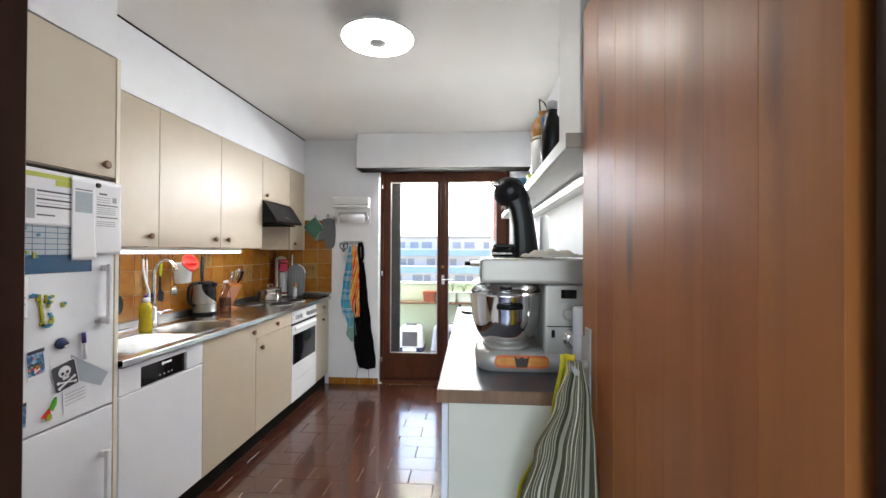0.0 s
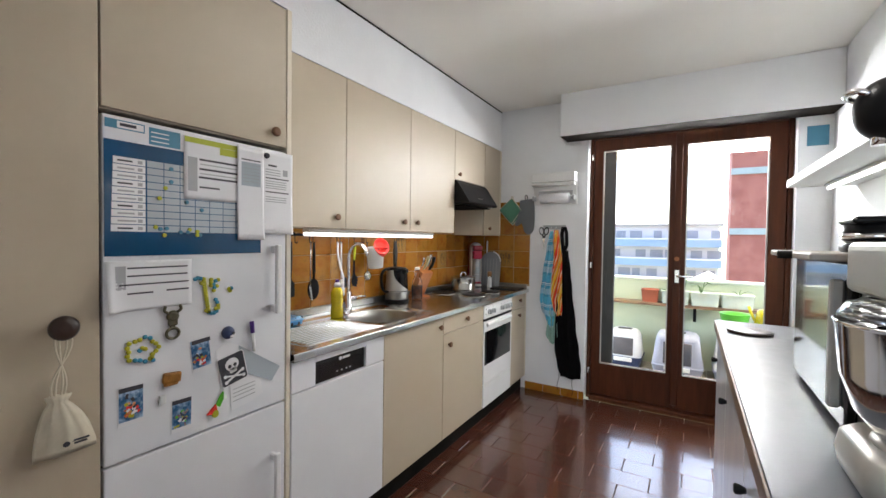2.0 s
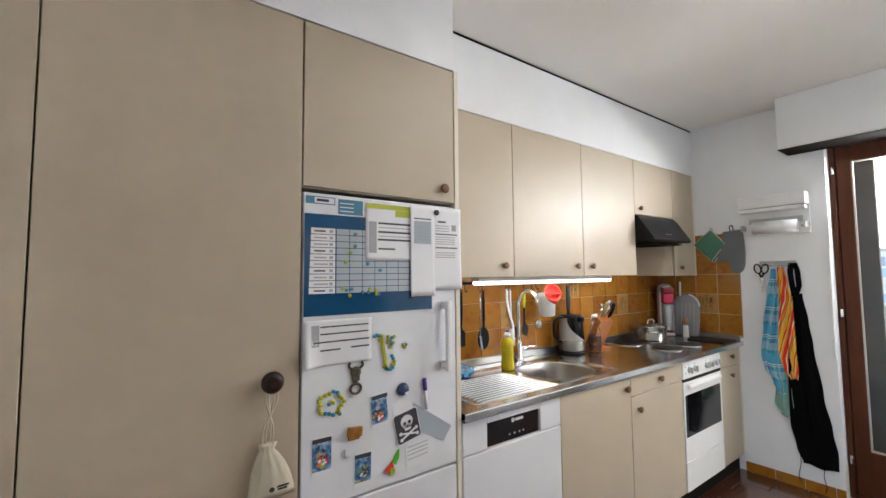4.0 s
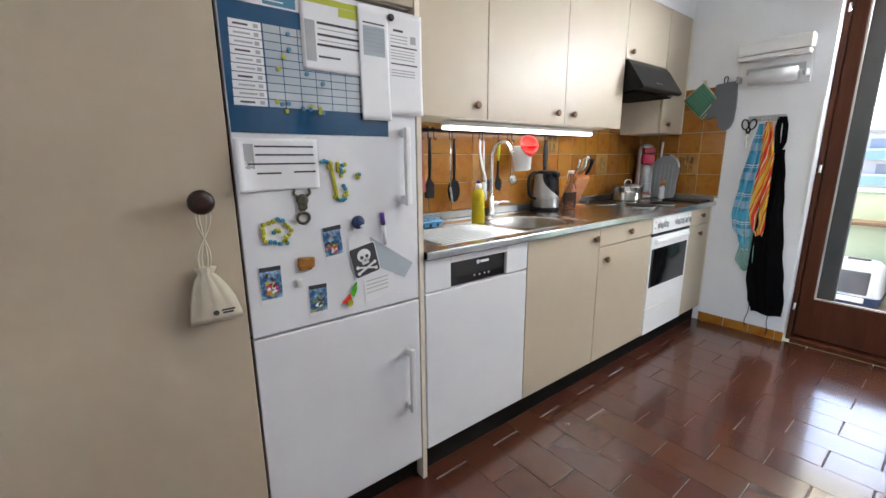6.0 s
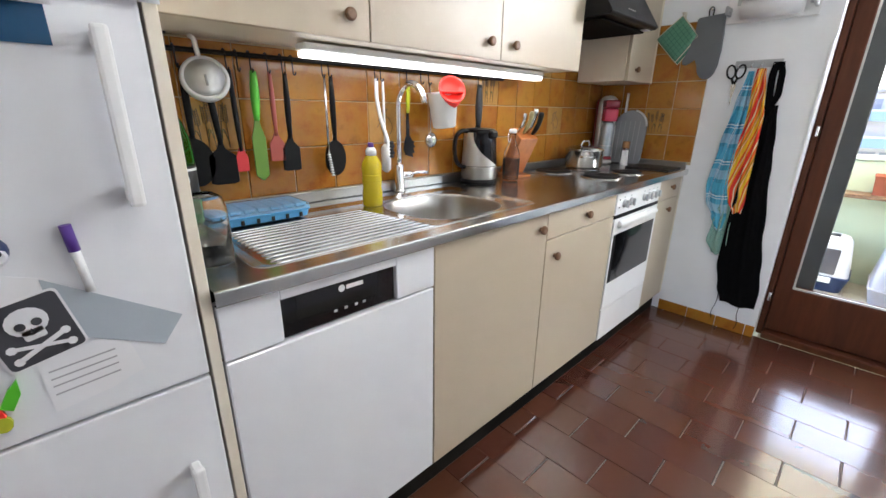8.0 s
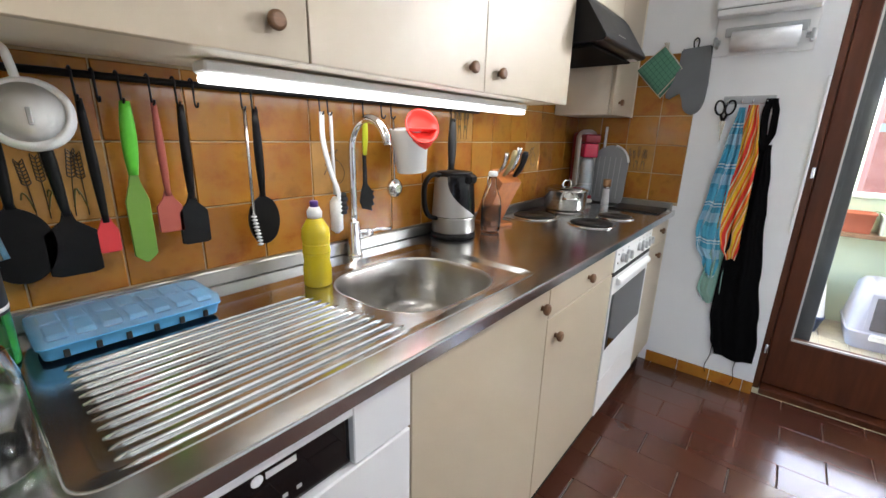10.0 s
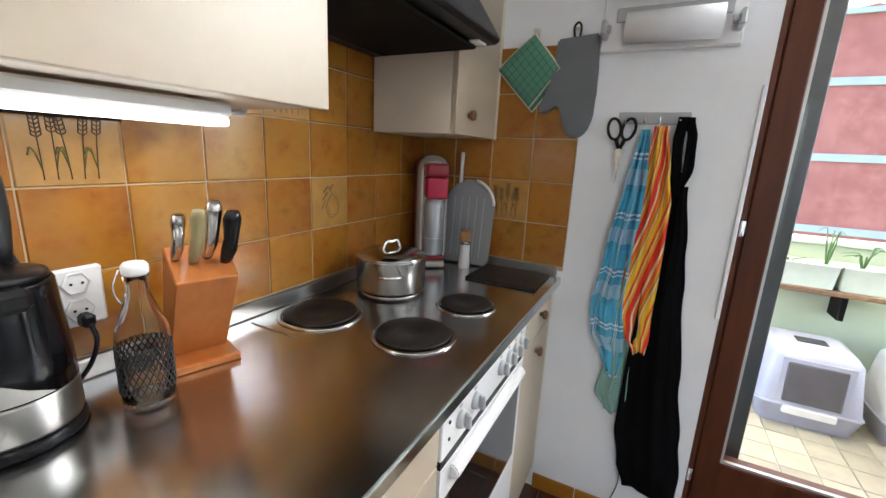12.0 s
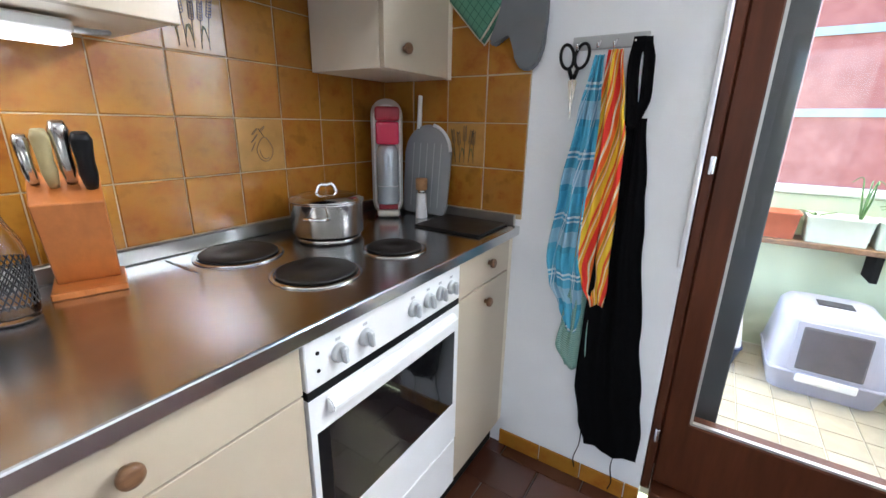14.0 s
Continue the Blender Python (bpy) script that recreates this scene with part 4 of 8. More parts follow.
M["kettle_black"] = material("glossy_black_enamel", (0.004, 0.004, 0.005), 0.14, var=0.1, bump=0.0, rvar=0.03)
M["kettle_black"].node_tree.nodes["Principled BSDF"].inputs["Specular IOR Level"].default_value = 0.3


def kettle():
    t = thing("electric_kettle", (-1.978, 2.87, CT), "black electric kettle with brushed steel lower band", "kettle")
    c = (-1.978, 2.87, CT + 0.0005)
    lathe_part("base", [(0.082, 0), (0.084, 0.006), (0.080, 0.016), (0.076, 0.018)], c, M["black"], t, steps=40)
    b = lathe_part("body", [(0.079, 0.0755), (0.0775, 0.11), (0.0735, 0.17), (0.070, 0.222), (0.066, 0.228), (0.0665, 0.222), (0.071, 0.15), (0.02, 0.15)], c, M["kettle_black"], t, steps=40)
    lathe_part("steel_band", [(0.078, 0.0185), (0.080, 0.024), (0.0795, 0.070), (0.079, 0.075)], c, M["sink_steel"], t, "brushed steel band", steps=40)
    # curved silver shield on the side
    bm = bmesh.new()
    rows = []
    for i in range(10):
        z = 0.078 + 0.142 * i / 9
        right = -72 + 94 * (1 - i / 9) ** 2.2
        r = 0.0805 - (z - 0.0755) * 0.062
        row = []
        for k in range(13):
            a = radians(-142 + (right + 142) * k / 12)
            row.append(bm.verts.new((c[0] + r * math.cos(a), c[1] + r * math.sin(a), c[2] + z)))
        rows.append(row)
    for p, q in zip(rows, rows[1:]):
        for k in range(12):
            bm.faces.new((p[k], p[k + 1], q[k + 1], q[k])).smooth = True
    part("shield", bm, M["kettle_silver"], b, "silver side shield")
    d = Vector((-0.25, -0.97, 0))
    cc = Vector(c)
    tube_part("handle", smooth_line([cc + d * 0.062 + Vector((0, 0, 0.222)), cc + d * 0.098 + Vector((0, 0, 0.226)), cc + d * 0.128 + Vector((0, 0, 0.195)), cc + d * 0.130 + Vector((0, 0, 0.13)), cc + d * 0.112 + Vector((0, 0, 0.085)), cc + d * 0.074 + Vector((0, 0, 0.07))], 4), 0.0115, M["black"], t, steps=12, flat=0.75)
    bm = bmesh.new()
    add_lathe(bm, [(0.066, 0), (0.064, 0.006), (0.03, 0.010), (0.004, 0.011)], (c[0], c[1], c[2] + 0.2285), "z", 40)
    add_box(bm, c[0] + 0.052, c[0] + 0.088, c[1] - 0.022, c[1] + 0.022, c[2] + 0.198, c[2] + 0.229, 0.008)
    part("lid", bm, M["black"], t)


kettle()


def swing_bottle():
    t = thing("swing_top_bottle", (-1.905, 3.012, CT), "clear swing-top glass bottle with dark patterned band", "bottle")
    c = (-1.905, 3.012, CT + 0.0005)
    g = lathe_part("glass_body", [(0.031, 0), (0.036, 0.004), (0.037, 0.02), (0.037, 0.115), (0.034, 0.135), (0.022, 0.165), (0.016, 0.185), (0.0145, 0.205), (0.017, 0.207), (0.017, 0.214), (0.012, 0.214), (0.0115, 0.185), (0.018, 0.160), (0.031, 0.132), (0.0345, 0.112), (0.0345, 0.012), (0.028, 0.008)], c, M["glass_thin"], t, steps=32)
    # woven dark band: crossing strands round the lower half
    bm = bmesh.new()
    for s in (1, -1):
        for k in range(26):
            pts = []
            for j in range(9):
                a = 2 * math.pi * k / 26 + s * j * 0.13
                pts.append((c[0] + 0.0376 * math.cos(a), c[1] + 0.0376 * math.sin(a), c[2] + 0.026 + 0.078 * j / 8))
            add_tube(bm, pts, 0.0012, 5)
    tagged(part("patterned_band", bm, M["label_black"], t, "black diamond lattice print"), kind="stuff")
    lathe_part("stopper", [(0.016, 0.2155), (0.018, 0.219), (0.018, 0.229), (0.014, 0.234)], c, M["plastic_white"], t, "white stopper", steps=20)
    tube_part("wire", smooth_line([(c[0] - 0.006, c[1] - 0.019, c[2] + 0.225), (c[0] - 0.004, c[1] - 0.030, c[2] + 0.20), (c[0], c[1] - 0.024, c[2] + 0.175), (c[0] + 0.006, c[1] - 0.019, c[2] + 0.19)], 4), 0.0016, M["chrome"], t, steps=6)


swing_bottle()


M["olive_wood"] = material("pale_olive_handle", (0.33, 0.27, 0.13), 0.45, var=0.12, scale=20)


def knife_block():
    t = thing("knife_block", (-1.985, 3.145, CT), "orange wooden knife block holding four knives", "knife block")
    yaw = radians(-18)
    put = Matrix.Translation((-1.985, 3.145, CT + 0.0005)) @ Matrix.Rotation(yaw, 4, "Z")
    bm = bmesh.new()
    add_box(bm, -0.058, 0.068, -0.058, 0.058, 0, 0.014, 0.002)
    bm.transform(put)
    part("foot", bm, M["orange_wood"], t)
    bm = bmesh.new()
    prof = [(-0.052, 0.0145), (0.010, 0.0145), (0.112, 0.186), (0.042, 0.236)]
    add_prism(bm, prof, lambda u, v, w: Vector((u, w - 0.050, v)), 0.100)
    bmesh.ops.bevel(bm, geom=[e for e in bm.edges], offset=0.002, segments=1, affect="EDGES")
    bm.transform(put)
    part("block", bm, M["orange_wood"], t)
    for y, x, ln, mat, r in ((-0.038, 0.066, 0.102, M["steel_bright"], 0.0105), (-0.013, 0.074, 0.118, M["olive_wood"], 0.0118), (0.011, 0.068, 0.128, M["steel_bright"], 0.0130), (0.037, 0.080, 0.118, M["black"], 0.0145)):
        k = tagged(thing("knife", put @ Vector((x, y, 0.235)), "kitchen knife standing in the knife block", "knife", "knives in the block"))
        base = Vector((x, y, 0.233 - (x - 0.042) * 0.714))
        d = Vector((0.54, 0.0, 0.84)).normalized()
        pts = [base + d * ln * f + Vector((0.010 * math.sin(math.pi * f * 1.2), 0, 0)) for f in (0, 0.12, 0.3, 0.5, 0.7, 0.88, 1.0)]
        bm = bmesh.new()
        add_tube(bm, pts, r, 10, radii=[r * q for q in (0.6, 0.78, 0.95, 0.85, 0.95, 1.08, 0.75)], flat=0.75)
        bm.transform(put)
        part("grip", bm, mat, k)


knife_block()


def pot():
    t = thing("cooking_pot", (-1.905, 3.705, CT + 0.012), "polished steel cooking pot with lid on a hotplate", "pot")
    c = (-1.905, 3.705, CT + 0.0122)
    b = lathe_part("body", [(0.100, 0), (0.104, 0.004), (0.105, 0.092), (0.108, 0.096), (0.104, 0.097), (0.102, 0.02), (0.02, 0.012)], c, M["steel_bright"], t, steps=44)
    lathe_part("lid", [(0.108, 0.0975), (0.107, 0.102), (0.08, 0.113), (0.02, 0.118), (0.004, 0.1185)], c, M["steel_bright"], t, "steel lid", steps=44)
    cc = Vector(c)
    tube_part("lid_handle", smooth_line([cc + Vector((-0.012, -0.030, 0.113)), cc + Vector((-0.006, -0.020, 0.140)), cc + Vector((0.0, 0, 0.140)), cc + Vector((0.006, 0.020, 0.140)), cc + Vector((0.012, 0.030, 0.113))], 4), 0.005, M["chrome"], t, steps=10)
    for s in (1, -1):
        d = Vector((0.55 * s, -0.83 * s, 0))
        e = Vector((0.83, 0.55, 0))
        tube_part("handle", smooth_line([cc + d * 0.103 - e * 0.032 + Vector((0, 0, 0.06)), cc + d * 0.132 - e * 0.026 + Vector((0, 0, 0.064)), cc + d * 0.140 + Vector((0, 0, 0.065)), cc + d * 0.132 + e * 0.026 + Vector((0, 0, 0.064)), cc + d * 0.103 + e * 0.032 + Vector((0, 0, 0.06))], 4), 0.0048, M["chrome"], t, steps=10)


pot()
M["soda_red"] = material("dark_red_plastic", (0.26, 0.012, 0.026), 0.3, var=0.08, coat=0.2)
M["soda_pink"] = material("magenta_plastic", (0.50, 0.018, 0.065), 0.22, var=0.06, coat=0.3)
M["board_grey"] = material("grey_chopping_board", (0.27, 0.28, 0.29), 0.5, var=0.06, scale=10)
M["cork"] = material("cork", (0.42, 0.22, 0.10), 0.7, var=0.2, scale=60, bump=0.3, fine=200)
M["slate"] = material("black_slate", (0.013, 0.012, 0.012), 0.45, var=0.25, scale=18, bump=0.2, fine=120)


M["bottle_silver"] = material("silvery_plastic", (0.46, 0.50, 0.54), 0.18, metal=0.4, var=0.08, scale=8, coat=0.4)


def soda_maker():
    t = thing("soda_maker", (-1.945, 4.045, CT), "silver and red sparkling water maker in the corner", "soda maker")
    put = Matrix.Translation((-1.958, 4.045, CT + 0.0005)) @ Matrix.Rotation(radians(-48), 4, "Z")

    def shell(name, x0, x1, y0, y1, z0, z1, bev, mat, label="", parent=t, tilt=0):
        bm = bmesh.new()
        add_box(bm, x0, x1, y0, y1, z0, z1, bev, 3)
        bm.transform(put)
        return part(name, bm, mat, parent, label, True)

    shell("back", -0.10, -0.015, -0.052, 0.052, 0.002, 0.395, 0.030, M["soda_red"], "dark red rear housing")
    bm = bmesh.new()
    lp = []
    for dx, dz, sx in ((0, 0, 1), (0.004, 0.004, 0.86)):
        lp.append([(-0.012 + (0.035 if dx else 0.028), y * sx, 0.205 + (z - 0.205) * sx) for y, z in rounded(0, 0.205, 0.055, 0.204, 0.052, 6)])
    base = [(-0.02, y, z) for y, z in rounded(0, 0.205, 0.055, 0.204, 0.052, 6)]
    loft(bm, [base, lp[0], lp[1]])
    bm.transform(put)
    part("front", bm, M["silver"], t, "silver front housing", False)
    bm = bmesh.new()
    add_lathe(bm, [(0.037, 0.050), (0.039, 0.058), (0.039, 0.222), (0.037, 0.240), (0.030, 0.254), (0.024, 0.2575)], (0.040, 0, 0), "z", 24)
    bm.transform(put)
    bottle = part("bottle", bm, M["bottle_silver"], t, "silvery carbonating bottle")
    bm = bmesh.new()
    add_lathe(bm, [(0.0392, 0.112), (0.0398, 0.1125), (0.0398, 0.1155), (0.0392, 0.116)], (0.040, 0, 0), "z", 24)
    bm.transform(put)
    part("line_mark", bm, M["ink_grey"], bottle, "thin dark line round the bottle")
    bm = bmesh.new()
    loop_ = [(0.0245, y, z) for y, z in rounded(0, 0.200, 0.044, 0.186, 0.040, 6)]
    add_tube(bm, loop_ + [loop_[0]], 0.0035, 6)
    bm.transform(put)
    part("rim", bm, M["plastic_white"], t, "pale rim of the recess")
    shell("foot", 0.0, 0.078, -0.040, 0.040, 0.004, 0.03, 0.012, M["silver"])
    shell("drip_tray", 0.006, 0.072, -0.034, 0.034, 0.031, 0.049, 0.004, M["soda_red"])
    shell("head", 0.005, 0.086, -0.039, 0.039, 0.258, 0.334, 0.010, M["soda_pink"], "magenta carbonating head")
    shell("cap", 0.0, 0.092, -0.042, 0.042, 0.335, 0.382, 0.013, M["soda_red"], "dark red rounded cap")


soda_maker()


def round_board():
    t = thing("chopping_board", (-1.845, 4.135, CT), "round grey chopping board leaning on the tiles", "chopping board")
    lean = Matrix.Translation((-1.845, 4.112, CT + 0.003)) @ Matrix.Rotation(radians(-6), 4, "X")
    bm = bmesh.new()
    pts = [(-0.098, 0.03), (-0.085, 0.004), (0.085, 0.004), (0.098, 0.03)]
    for k in range(17):
        a = radians(180 * k / 16)
        pts.append((0.1 * math.cos(a), 0.225 + 0.1 * math.sin(a)))
    add_prism(bm, pts, lambda u, v, w: Vector((u, w, v)), 0.011)
    bmesh.ops.bevel(bm, geom=[e for e in bm.edges], offset=0.002, segments=1, affect="EDGES")
    bm.transform(lean)
    b = part("board", bm, M["board_grey"], t)
    for k in range(5):
        bm = bmesh.new()
        add_box(bm, -0.062 + 0.03 * k, -0.059 + 0.03 * k, -0.0012, -0.0002, 0.03, 0.26, 0)
        bm.transform(lean)
        part("groove", bm, M["grey_plastic"], b)
    bm = bmesh.new()
    add_tube(bm, [(-0.045, 0.004, 0.31), (-0.047, 0.004, 0.37), (-0.048, 0.004, 0.425)], 0.011, 10, flat=0.6)
    bm.transform(lean)
    part("handle", bm, M["plastic_white"], t, "pale plastic handle")
    bm = bmesh.new()
    arc = [(0.1 * math.cos(radians(a)), -0.001, 0.225 + 0.1 * math.sin(radians(a))) for a in range(5, 80, 8)]
    add_tube(bm, arc, 0.006, 8)
    bm.transform(lean)
    part("rim", bm, M["plastic_white"], t)


round_board()
t = thing("spice_mill", (-1.826, 4.075, CT), "glass spice mill of white salt with cork top", "mill")
c = (-1.826, 4.075, CT + 0.0005)
lathe_part("jar", [(0.021, 0), (0.022, 0.004), (0.019, 0.05), (0.018, 0.085), (0.016, 0.09)], c, M["plastic_white"], t, steps=24)
lathe_part("collar", [(0.0185, 0.0905), (0.0185, 0.102)], c, M["chrome"], t, steps=24)
lathe_part("top", [(0.020, 0.1025), (0.021, 0.11), (0.021, 0.138), (0.019, 0.142)], c, M["cork"], t, steps=24)
t = thing("slate_mat", (-1.64, 4.05, CT), "black rectangular slate board lying on the worktop", "board")
box_part("board", (-1.762, -1.518, 3.945, 4.153, CT + 0.0005, CT + 0.009), M["slate"], t, 0.002)


def ice_tray():
    t = thing("ice_cube_tray", (-1.965, 1.87, CT), "blue ice cube tray under a clear lid on the drainer", "tray")
    x0, x1, y0, y1 = -2.038, -1.890, 1.722, 1.998
    z = CT + 0.0014
    bm = bmesh.new()
    lp = lambda d, zz: [(x, y, zz) for x, y in rounded((x0 + x1) / 2, (y0 + y1) / 2, (x1 - x0) / 2 - d, (y1 - y0) / 2 - d, 0.012, 3)]
    loft(bm, [lp(0.006, z), lp(0.002, z + 0.020), lp(-0.001, z + 0.021), lp(-0.001, z + 0.024)])
    b = part("tray", bm, M["ice_blue"], t)
    for k in range(6):
        y = y0 + 0.03 + k * 0.042
        box_part("notch", (x1 - 0.006, x1 + 0.0012, y, y + 0.008, z + 0.001, z + 0.014), M["label_black"], b, 0.001)
    bm = bmesh.new()
    loft(bm, [lp(-0.001, z + 0.0245), lp(0.001, z + 0.038), lp(0.006, z + 0.041)])
    part("lid", bm, M["lid_clear"], t, "frosted clear lid")
    for i in range(2):
        for k in range(7):
            box_part("cube", (x0 + 0.016 + 0.062 * i, x0 + 0.066 + 0.062 * i, y0 + 0.014 + 0.037 * k, y0 + 0.044 + 0.037 * k, z + 0.0245, z + 0.031), M["ice_blue"], b, 0.004)


ice_tray()


def green_bottle():
    t = thing("soft_drink_bottle", (-1.90, 1.662, CT), "green plastic drink bottle with yellow cap and black label", "bottle")
    c = (-1.90, 1.662, CT + 0.0005)
    lathe_part("body", [(0.030, 0), (0.042, 0.006), (0.046, 0.02), (0.046, 0.20), (0.044, 0.235), (0.034, 0.275), (0.018, 0.305), (0.015, 0.315)], c, M["bottle_green"], t, steps=32)
    lb = lathe_part("label", [(0.0466, 0.10), (0.0466, 0.175)], c, M["label_black"], t, "black paper label with white edging", steps=32)
    for z in (0.108, 0.166):
        lathe_part("edging", [(0.0469, z - 0.003), (0.0469, z + 0.003)], c, M["plastic_white"], lb, "", steps=32)
    bm = bmesh.new()
    for k in range(14):
        a = radians(-70 + 7 * k)
        p = Vector((0.0471 * math.cos(a), 0.0471 * math.sin(a), 0.137 + 0.006 * (k % 2)))
        add_box(bm, -0.0005, 0.0005, -0.002, 0.002, -0.006, 0.006, 0, m=Matrix.Rotation(a, 3, "Z"))
        bmesh.ops.translate(bm, verts=list(bm.verts)[-8:], vec=p + Vector(c))
    part("script_mark", bm, M["plastic_white"], lb)
    lathe_part("cap", [(0.018, 0.3155), (0.019, 0.32), (0.019, 0.345), (0.016, 0.35)], c, material("yellow_cap", (0.75, 0.42, 0.01), 0.4), t, "yellow screw cap", steps=24)


green_bottle()
t = thing("upturned_glass", (-1.655, 1.652, CT), "clear upturned glass jar on the worktop", "glass")
lathe_part("jar", [(0.042, 0), (0.043, 0.003), (0.043, 0.105), (0.036, 0.135), (0.02, 0.145), (0.018, 0.143), (0.034, 0.132), (0.0405, 0.10), (0.0405, 0.0)], (-1.655, 1.652, CT + 0.0005), M["glass"], t, steps=32)

t = thing("socket", (B, 2.992, 1.0), "white double wall socket with plugged-in black cable", "socket")
p = box_part("plate", (B - 0.001, B + 0.012, 2.955, 3.035, 1.005, 1.108), M["plastic_white"], t, 0.004)
for z in (1.035, 1.082):
    lathe_part("inset", [(0.021, 0), (0.021, 0.0035), (0.018, 0.0038), (0.018, 0.001)], (B + 0.0122, 2.995, z), M["plastic_white"], p, "", "x", 6)
    for dy in (-0.008, 0.008):
        lathe_part("hole", [(0.0025, 0), (0.0024, 0.0006)], (B + 0.0163, 2.995 + dy, z), M["black"], p, "", "x", 8)
bm = bmesh.new()
add_box(bm, B + 0.0165, B + 0.042, 2.986, 3.006, 1.008, 1.032, 0.005)
add_tube(bm, smooth_line([(B + 0.04, 2.996, 1.016), (B + 0.055, 2.996, 0.99), (B + 0.05, 2.985, 0.95), (B + 0.045, 2.96, 0.918), (B + 0.05, 2.94, 0.911)], 5), 0.0038, 8)
part("plug", bm, M["black"], t, "black plug and cable")

# ---------- cloth ----------
def stripe_material(name, base, bands, rough=0.85, weave=900):
    """Woven cloth: bands of (axis, period, from, to, colour, strength) over the cloth's own metres."""
    m = material(name, base, rough, var=0.06, scale=30, bump=0.3, fine=weave)
    n, l = m.node_tree.nodes, m.node_tree.links
    p = n["Principled BSDF"]
    src = p.inputs["Base Color"].links[0].from_socket
    uv = n.new("ShaderNodeUVMap")
    sep = n.new("ShaderNodeSeparateXYZ")
    l.new(uv.outputs[0], sep.inputs[0])
    for axis, period, lo, hi, colour, strength in bands:
        mod = n.new("ShaderNodeMath")
        mod.operation = "FLOORED_MODULO"
        mod.inputs[1].default_value = period
        l.new(sep.outputs["XY".index(axis)], mod.inputs[0])
        a = n.new("ShaderNodeMath")
        a.operation = "GREATER_THAN"
        a.inputs[1].default_value = lo
        b = n.new("ShaderNodeMath")
        b.operation = "LESS_THAN"
        b.inputs[1].default_value = hi
        l.new(mod.outputs[0], a.inputs[0])
        l.new(mod.outputs[0], b.inputs[0])
        c = n.new("ShaderNodeMath")
        c.operation = "MULTIPLY"
        l.new(a.outputs[0], c.inputs[0])
        l.new(b.outputs[0], c.inputs[1])
        d = n.new("ShaderNodeMath")
        d.operation = "MULTIPLY"
        d.inputs[1].default_value = strength
        l.new(c.outputs[0], d.inputs[0])
        mix = n.new("ShaderNodeMix")
        mix.data_type = "RGBA"
        mix.inputs["B"].default_value = (*colour, 1)
        l.new(d.outputs[0], mix.inputs["Factor"])
        l.new(src, mix.inputs["A"])
        src = mix.outputs["Result"]
    l.new(src, p.inputs["Base Color"])
    return m


def drape(name, rows, lift, mat, parent, label="", folds=3.0, depth=0.018, phase=0.0, width=0.45, nu=36, slant=0.0, thick=0.0025):
    """Hanging cloth: rows of (height, left, right); lift turns (across, height, out) into a place."""
    zs = [r[0] for r in rows]
    bm = bmesh.new()
    uvl = bm.loops.layers.uv.new("UVMap")
    nv = max(12, int(abs(zs[0] - zs[-1]) / 0.016))
    grid, uvs = [], {}
    for i in range(nv + 1):
        f = i / nv
        z = zs[0] + (zs[-1] - zs[0]) * f
        for (za, la, ra), (zb, lb, rb) in zip(rows, rows[1:]):
            if za >= z >= zb - 1e-9:
                k = (za - z) / (za - zb)
                k = k * k * (3 - 2 * k)
                left, right = la + (lb - la) * k, ra + (rb - ra) * k
                break
        row = []
        for j in range(nu + 1):
            u = j / nu
            w = math.sin(2 * math.pi * folds * u + phase + 1.3 * f + slant * f * 5) * 0.5 + 0.25 * math.sin(2 * math.pi * folds * 2.3 * u + 2.1 * phase - 2 * f)
            amp = depth * (0.45 + 0.55 * math.sin(math.pi * min(1, f * 1.2)) ** 0.5 if f > 0 else 0.4)
            v = bm.verts.new(lift(left + (right - left) * u, z + 0.006 * math.sin(7 * u + phase) * f, amp * (w + 0.8)))
            uvs[v] = (width * u + slant * (zs[0] - z), zs[0] - z)
            row.append(v)
        grid.append(row)
    for a, b in zip(grid, grid[1:]):
        for j in range(nu):
            fc = bm.faces.new((a[j], a[j + 1], b[j + 1], b[j]))
            fc.smooth = True
            for lp in fc.loops:
                lp[uvl].uv = uvs[lp.vert]
    ob = part(name, bm, mat, parent, label)
    sd = ob.modifiers.new("thickness", "SOLIDIFY")
    sd.thickness, sd.offset = thick, 1
    return ob


M["blue_check"] = stripe_material("blue_check_cotton", (0.07, 0.33, 0.50), [("X", 0.16, 0.0, 0.05, (0.14, 0.48, 0.66), 0.9), ("X", 0.16, 0.058, 0.064, (0.75, 0.82, 0.85), 0.9), ("X", 0.16, 0.072, 0.078, (0.75, 0.82, 0.85), 0.8), ("Y", 0.19, 0.0, 0.06, (0.10, 0.50, 0.70), 0.6), ("Y", 0.19, 0.07, 0.077, (0.78, 0.84, 0.86), 0.9), ("Y", 0.19, 0.085, 0.091, (0.78, 0.84, 0.86), 0.7), ("Y", 0.19, 0.12, 0.17, (0.55, 0.70, 0.78), 0.5)])
M["orange_stripe"] = stripe_material("orange_striped_cotton", (0.80, 0.36, 0.02), [("X", 0.150, 0.0, 0.030, (0.72, 0.035, 0.02), 1), ("X", 0.150, 0.033, 0.042, (0.82, 0.74, 0.58), 1), ("X", 0.150, 0.045, 0.062, (0.82, 0.14, 0.02), 1), ("X", 0.150, 0.068, 0.074, (0.28, 0.20, 0.04), 0.9), ("X", 0.150, 0.080, 0.086, (0.82, 0.70, 0.50), 0.9), ("X", 0.150, 0.090, 0.112, (0.84, 0.56, 0.03), 1), ("X", 0.150, 0.116, 0.124, (0.70, 0.05, 0.02), 1), ("X", 0.150, 0.130, 0.136, (0.80, 0.72, 0.50), 0.9)])
